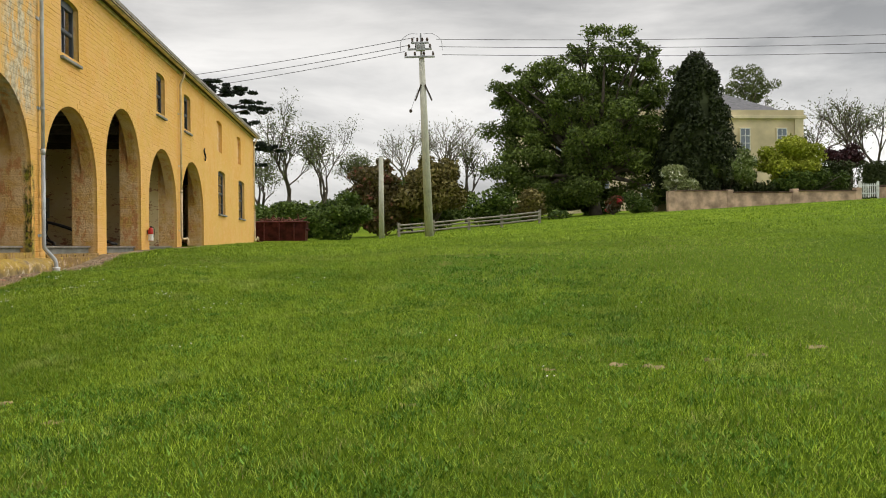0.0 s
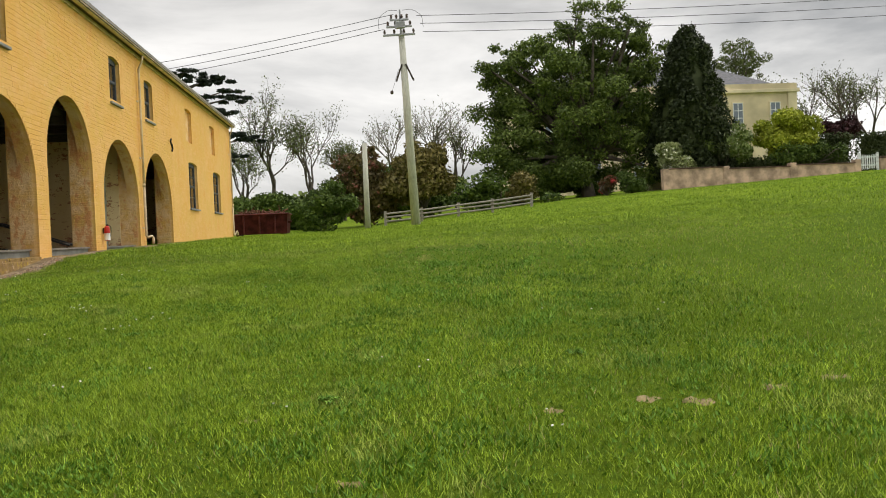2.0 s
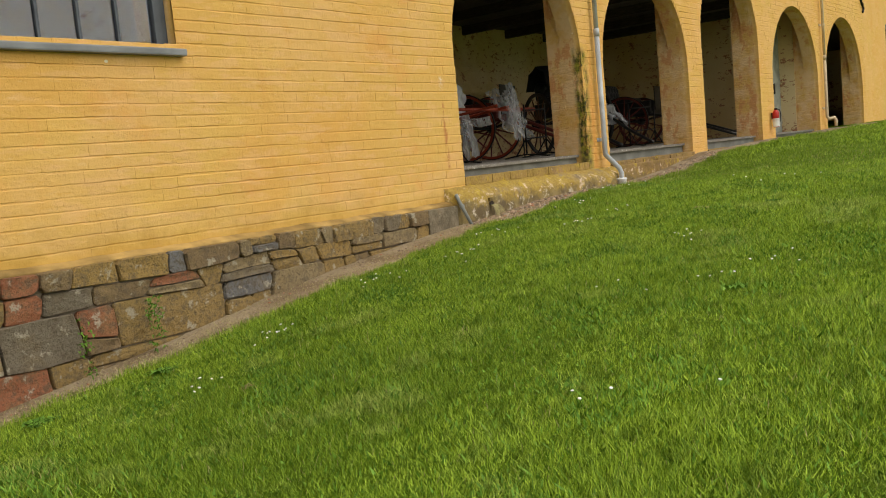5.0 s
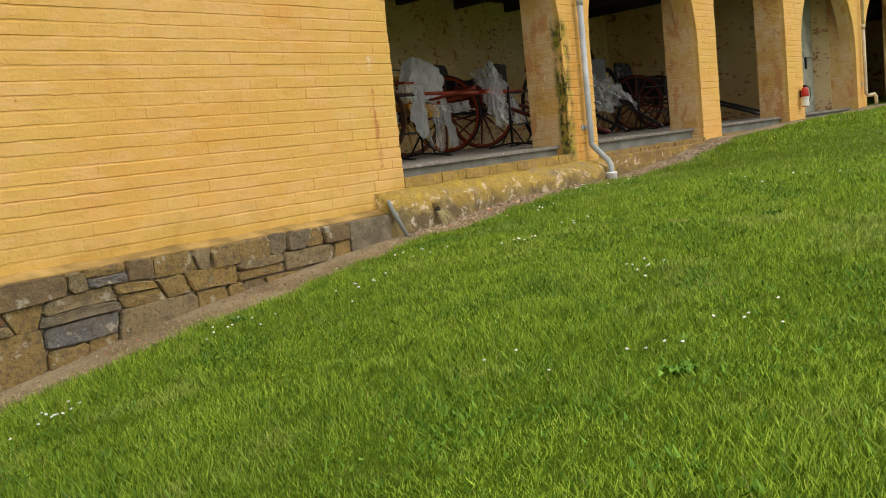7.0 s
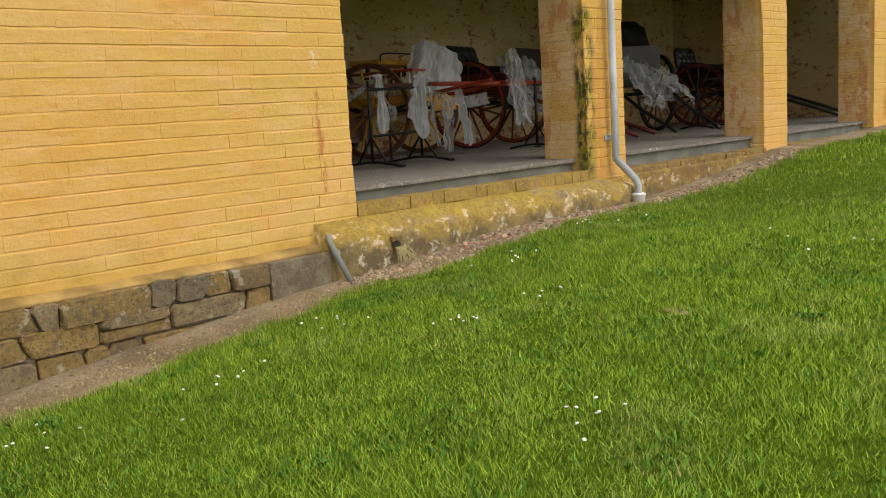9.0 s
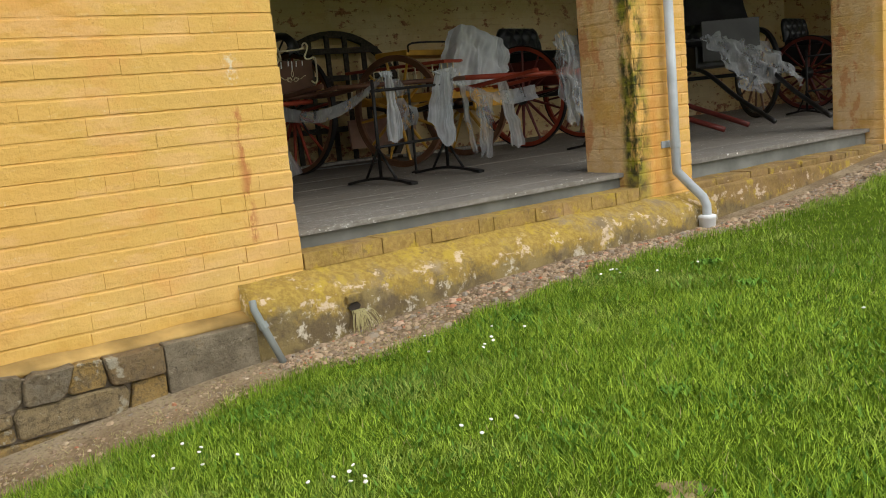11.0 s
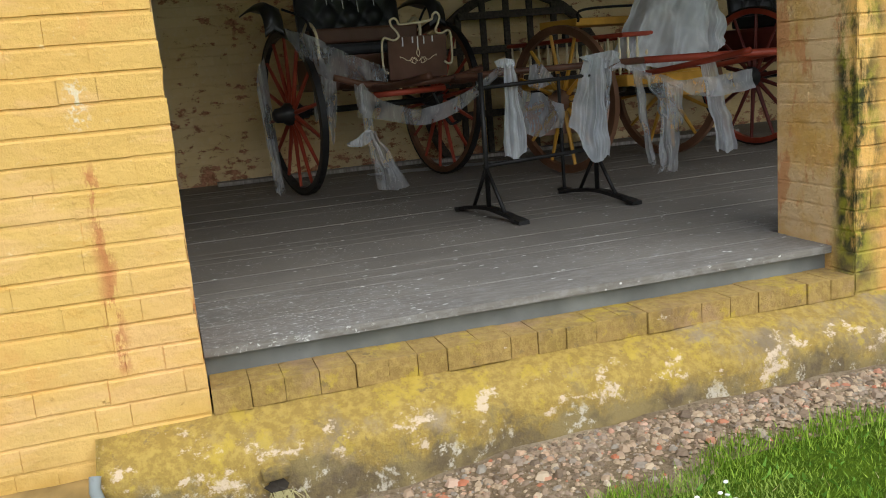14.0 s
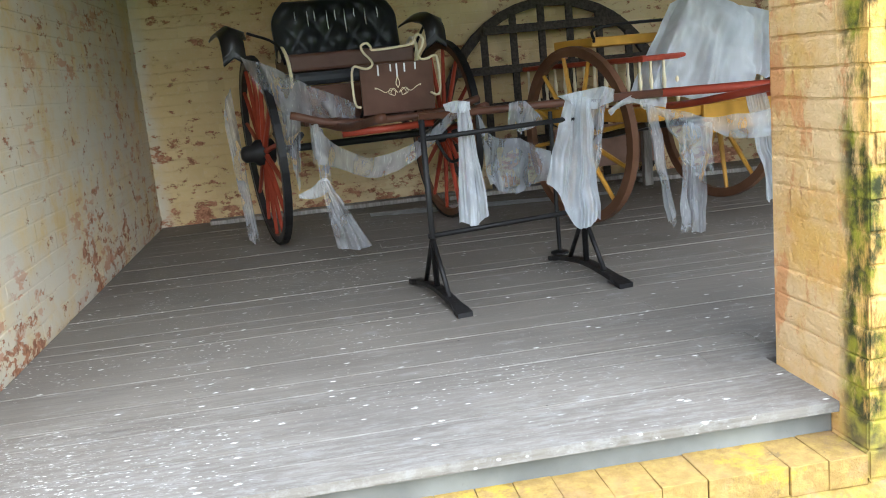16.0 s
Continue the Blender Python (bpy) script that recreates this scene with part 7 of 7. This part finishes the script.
# bricks on edge along the sill
for a, b, _ in ARCHES[:1]:
    y = a + 0.01
    sillm = bpy.data.objects["plinth_sill"]
    while y < b - 0.05:
        w = min(0.122 + rng.uniform(-0.012, 0.014), b - y - 0.008)
        ob = link("brick", box((-0.11, -w / 2 + 0.0008, -0.045), (0.11, w / 2 - 0.0008, 0.045), 0.003), EDGE_BRICK)
        ob.parent = sillm
        ob.matrix_basis = pose(-5.005 + rng.uniform(-0.01, 0.006), y + w / 2, 1.445 + rng.uniform(-0.002, 0.002), rng.gauss(0, 0.3), rng.gauss(0, 0.4), rng.gauss(0, 0.4))
        y += w
for a, b, _ in ARCHES[1:3]:
    y = a + 0.01
    far = bpy.data.objects["plinth_far"]
    while y < b - 0.05:
        w = min(0.23 + rng.uniform(-0.012, 0.012), b - y - 0.008)
        ob = link("brick", box((-0.12, -w / 2 + 0.004, -0.03), (0.12, w / 2 - 0.004, 0.03), 0.012), PLINTH_BRICK)
        ob.parent = far
        ob.matrix_basis = pose(-4.985 + rng.uniform(-0.01, 0.01), y + w / 2, 1.425 + rng.uniform(-0.006, 0.003), rng.gauss(0, 1.0), rng.gauss(0, 1.0), rng.gauss(0, 1.0))
        y += w


# field stones of the footing
def stone_mesh(corners, d, rng):
    """An irregular stone from four corners (y, z) about its middle: chipped outline, worn edge, uneven face."""
    bm = bmesh.new()
    ring = []
    for k in range(4):
        (ya, za), (yb, zb) = corners[k], corners[(k + 1) % 4]
        (yp, zp) = corners[k - 1]
        edge, back = math.hypot(yb - ya, zb - za), math.hypot(yp - ya, zp - za)
        chip = rng.choice((0.006, 0.012, 0.03)) + 0.004
        q, p = min(0.3, chip / max(edge, 0.01)), min(0.3, chip * rng.uniform(0.5, 1.3) / max(back, 0.01))
        ring += [(ya + (yp - ya) * p, za + (zp - za) * p), (ya + (yb - ya) * q, za + (zb - za) * q)]
        if edge > 0.14:
            m = rng.uniform(0.35, 0.65)
            ring.append((ya + (yb - ya) * m + rng.gauss(0, 0.004), za + (zb - za) * m + rng.gauss(0, 0.005)))
    n = len(ring)
    span_ = max(0.05, min(max(y for y, _ in ring) - min(y for y, _ in ring), max(z for _, z in ring) - min(z for _, z in ring)))
    soft = min(0.007, span_ * 0.1) / span_ * 2
    rings = [[bm.verts.new((x + (rng.uniform(-0.004, 0.004) if i else 0), y * q, z * q)) for y, z in ring] for i, (x, q) in enumerate(((-0.06, 1.0), (d * 0.55, 1.0), (d * 0.9, 1 - soft * 0.35), (d, 1 - soft)))]
    for a, b in zip(rings, rings[1:]):
        for k in range(n):
            bm.faces.new((a[k], a[(k + 1) % n], b[(k + 1) % n], b[k]))
    top = bm.verts.new((d + rng.uniform(-0.010, 0.010), rng.uniform(-0.1, 0.1) * span_, rng.uniform(-0.1, 0.1) * span_))
    for k in range(n):
        bm.faces.new((rings[-1][k], rings[-1][(k + 1) % n], top))
    return bm


def inset(quad, gap):
    cy, cz = sum(p[0] for p in quad) / 4, sum(p[1] for p in quad) / 4
    w = max(0.03, max(p[0] for p in quad) - min(p[0] for p in quad))
    h = max(0.03, max(p[1] for p in quad) - min(p[1] for p in quad))
    return cy, cz, [((y - cy) * max(0.5, 1 - 2 * gap / w), (z - cz) * max(0.5, 1 - 2 * gap / h)) for y, z in quad]


def halves(quad, upright, rng):
    (a, b, c, d), t, u = quad, rng.uniform(0.38, 0.62), 0
    u = t + rng.gauss(0, 0.08)
    at = lambda p, q, k: (p[0] + (q[0] - p[0]) * k, p[1] + (q[1] - p[1]) * k)
    if upright:
        m, n = at(a, b, t), at(d, c, u)
        return [[a, m, n, d], [m, b, c, n]]
    m, n = at(a, d, t), at(b, c, u)
    return [[a, b, n, m], [m, n, c, d]]


rng = random.Random(23)
lines = [1.222]
while lines[-1] > 0.0:
    lines.append(lines[-1] - (rng.uniform(0.10, 0.15) if lines[-1] > 1.0 else rng.uniform(0.20, 0.34)))
wave = lambda k, y: lines[k] + (0.035 * noise.noise(Vector((y * 1.1, k * 7.3, 0))) + 0.02 * noise.noise(Vector((y * 4.3, k * 3.1, 2))) if k else 0.006 * math.sin(y * 5))
for k in range(len(lines) - 1):
    thin = lines[k] > 1.0
    y, lean = 3.5 - rng.uniform(0, 0.3), 0.0
    while y < 9.76:
        w = rng.choice((0.14, 0.22, 0.32, 0.45)) * rng.uniform(0.85, 1.2) if thin else rng.choice((0.26, 0.42, 0.62, 0.85)) * rng.uniform(0.85, 1.15)
        w = 9.80 - y if y + w > 9.68 else w
        slant = rng.gauss(0, 0.018) if y + w < 9.75 else 0.0
        cells_ = [[(y - lean, wave(k + 1, y)), (y + w - slant, wave(k + 1, y + w)), (y + w + slant, wave(k, y + w)), (y + lean, wave(k, y))]]
        if not thin and rng.random() < 0.45:
            cells_ = halves(cells_[0], w > 0.6 and rng.random() < 0.4, rng)
            if w > 0.4 and rng.random() < 0.6:
                cells_ = halves(cells_[0], True, rng) + cells_[1:]
        elif thin and w > 0.25 and rng.random() < 0.35:
            cells_ = halves(cells_[0], False, rng)
        for quad in cells_:
            cy, cz, shape = inset(quad, rng.uniform(0.001, 0.006))
            if max(p[1] for p in quad) < gz(-4.7, cy) - 0.12:
                continue
            ob = link("stone", stone_mesh(shape, rng.uniform(0.026, 0.062), rng), STONE)
            ob.parent = foundation
            ob.matrix_basis = pose(-4.79, cy, cz)
        y, lean = y + w, slant

# deck boards
rng = random.Random(8)
deck = tagged(new("floor_deck"), "grey weathered boarded floor spattered with droppings", "floor", kind="structure")
x = -5.045
k = 0
while x > REAR + 0.02:
    w = min(0.142, x - REAR)
    y = 10.575
    if k == 0:
        cuts = [(a + 0.003, b - 0.003) for a, b, _ in ARCHES[:4]]
    elif x > BACK_IN - 0.001:
        cuts = [(a + 0.003, b - 0.003) for a, b, _ in ARCHES[:4]]
    else:
        joints = sorted(rng.uniform(12.2, 23) for _ in range(3))
        ends = [10.575] + joints + [23.89]
        cuts = list(zip(ends, ends[1:]))
    for a, b in cuts:
        if b - a < 0.1:
            continue
        drop = rng.uniform(-0.0025, 0.001)
        ob = link("floor_board", box((x - w + 0.0012, a + 0.001, FLOOR - 0.034), (x - 0.0008 + (0.012 if k == 0 else 0), b - 0.001, FLOOR + drop), 0.0015), BOARD)
        ob.parent = deck
    x -= w
    k += 1

# gravel and brick crumbs on the soil strip
rng_n = np.random.default_rng(4)
count = 19000
py = np.where(rng_n.random(count) < 0.75, rng_n.uniform(10.3, 17.0, count), rng_n.uniform(4.5, 10.5, count))
px = -4.68 + np.abs(rng_n.normal(0, 0.24, count))
keep = px < strip_edge(py) + 0.04
px, py = px[keep], py[keep]
size = np.clip(rng_n.lognormal(-4.95, 0.55, len(px)), 0.003, 0.034)
size = np.where(py < 10.3, size * 0.6, size)
pz = ground_z(px, py) + 0.025 * np.clip((-4.12 - px) / 0.4, 0, 1)
octa = np.array([(1, 0, 0), (0.35, 0.95, 0.1), (-0.7, 0.7, 0), (-1, -0.1, 0.1), (-0.4, -0.9, 0), (0.6, -0.8, 0.05)])
v, f = [], []
for x, y, z, s in zip(px, py, pz, size):
    t, fl, st = rng_n.uniform(0, 6.28), rng_n.uniform(0.45, 0.8), rng_n.uniform(0.65, 1.0)
    n = len(v)
    c, q = math.cos(t), math.sin(t)
    jit = rng_n.uniform(0.8, 1.15, 6)
    for (a, b, h), j in zip(octa, jit):
        a, b = a * j * s, b * j * s * st
        v.append((x + a * c - b * q, y + a * q + b * c, z + h * s + s * 0.1))
    for (a, b, h), j in zip(octa * 0.6, jit):
        a, b = a * j * s, b * j * s * st
        v.append((x + a * c - b * q, y + a * q + b * c, z + s * fl * j))
    f += [(n + i, n + (i + 1) % 6, n + 6 + (i + 1) % 6, n + 6 + i) for i in range(6)] + [tuple(n + 6 + i for i in range(6))]
tagged(raw("gravel", v, f, PEBBLE), "loose brown and pinkish gravel with brick crumbs", "gravel", kind="stuff")


# grass
def tufts(name, n, where, tall, wide, material, label, seed, lean=0.5, lift=-0.008):
    """Single blades, three corners each, longer and denser in some patches than in others."""
    r = np.random.default_rng(seed)
    x, y = where(r, n)
    n = len(x)
    z = ground_z(x, y) + lift
    t = r.uniform(0, 2 * np.pi, n)
    patch = 0.72 + 0.5 * (np.sin(x * 2.3 + 1.1 * y) * np.sin(y * 1.9 - 0.8 * x) * 0.5 + 0.5) + 0.25 * np.sin(x * 7.1 + 2 * np.sin(y * 3.3)) * np.sin(y * 6.3 + 1.7 * np.sin(x * 2.9))
    h = tall * r.uniform(0.4, 1.25, n) * patch
    w = wide * r.uniform(0.6, 1.3, n)
    d = r.uniform(0.1, 1.0, n) * lean * h
    a = r.uniform(0, 2 * np.pi, n)
    cx, cy, lx, ly = np.cos(t) * w / 2, np.sin(t) * w / 2, np.cos(a) * d, np.sin(a) * d
    p0 = np.stack([x - cx, y - cy, z], -1)
    p1 = np.stack([x + cx, y + cy, z], -1)
    p2 = np.stack([x + lx, y + ly, z + h], -1)
    return tagged(quads(name, np.stack([p0, p1, p2], 1), material, 3), label, "grass", kind="stuff")


def lawn(x0, x1, y0, y1, fade=False):
    def pick(r, n):
        x, y = r.uniform(x0, x1, n), r.uniform(y0, y1, n)
        keep = x > strip_edge(y) - 0.02 + r.normal(0, 0.05, n)
        soft = np.minimum((x1 - x) / 1.8, (y1 - y) / 2.5)
        if fade:
            soft = np.minimum(soft, (x - x0) / 1.8)
        keep &= r.random(n) < np.clip(soft, 0, 1)
        return x[keep], y[keep]
    return pick


def clover(x0, x1, y0, y1):
    """Places gathered in ragged patches of clover and daisy leaves."""
    def pick(r, n):
        x, y = lawn(x0, x1, y0, y1)(r, n)
        d = np.sin(x * 3.1 + 1.7 * np.sin(y * 2.1)) * np.sin(y * 2.7 + 1.3 * np.sin(x * 3.7)) + 0.6 * np.sin(x * 8.3 + y * 1.9) * np.sin(y * 7.7 - x * 2.3)
        keep = r.random(len(x)) < np.clip(d * 0.9 - 0.1, 0.08, 0.6)
        return x[keep], y[keep]
    return pick


def near_lawn(r, n):
    """The stretch walked first: everything short of the bank and to its open side."""
    x, y = r.uniform(-4.4, 4.8, n), r.uniform(2.2, 10.5, n)
    bank = (x < 1.7) & (y > 5.0)
    keep = (x > strip_edge(y)) & (~bank | (r.random(n) < np.maximum(np.clip((6.5 - y) / 1.5, 0, 1), np.clip((x + 0.1) / 1.8, 0, 1)))) & (r.random(n) < np.clip((10.5 - y) / 2.5, 0, 1)) & (r.random(n) < np.clip((4.8 - x) / 1.5, 0, 1))
    return x[keep], y[keep]


tufts("grass", 900000, lawn(-4.4, 1.7, 5.0, 13.8), 0.040, 0.0056, GRASS, "short bright green mown grass", 1, 1.1)
tufts("grass", 390000, near_lawn, 0.044, 0.0068, GRASS, "short bright green mown grass", 11, 1.1)
tufts("grass", 190000, lawn(-4.9, 10.5, 12.9, 25), 0.042, 0.008, GRASS, "short bright green mown grass", 2, 1.2)
tufts("grass", 130000, lawn(2.0, 13, 2.2, 17, True), 0.042, 0.008, GRASS, "short bright green mown grass", 3, 1.2)
tufts("grass", 140000, lawn(-4.9, 34, 16, 58), 0.06, 0.026, GRASS, "short bright green mown grass", 4)
tufts("grass", 22000, lambda r, n: (lambda y: (strip_edge(y) + np.abs(r.normal(0, 0.08, n)) - 0.02, y))(r.uniform(4.0, 22, n)), 0.065, 0.0055, GRASS, "longer grass along the soil edge", 5)
tufts("grass", 30000, lawn(-4.2, 8, 2.2, 16), 0.045, 0.0045, STRAW, "dry straw-coloured grass stalks among the green", 6, 0.9)
tufts("grass", 380000, clover(-4.2, 4.5, 2.2, 13), 0.030, 0.017, WEED, "small clover leaves among the grass", 7, 1.3, 0.004)
tufts("grass_litter", 5200, lambda r, n: (lambda y: (np.minimum(-4.70 + np.abs(r.normal(0, 0.30, n)), strip_edge(y) + 0.05), y))(r.uniform(4.0, 11.2, n)), 0.022, 0.004, STRAW, "dead grass and chaff lying on the soil strip", 8, 2.6, 0.024)
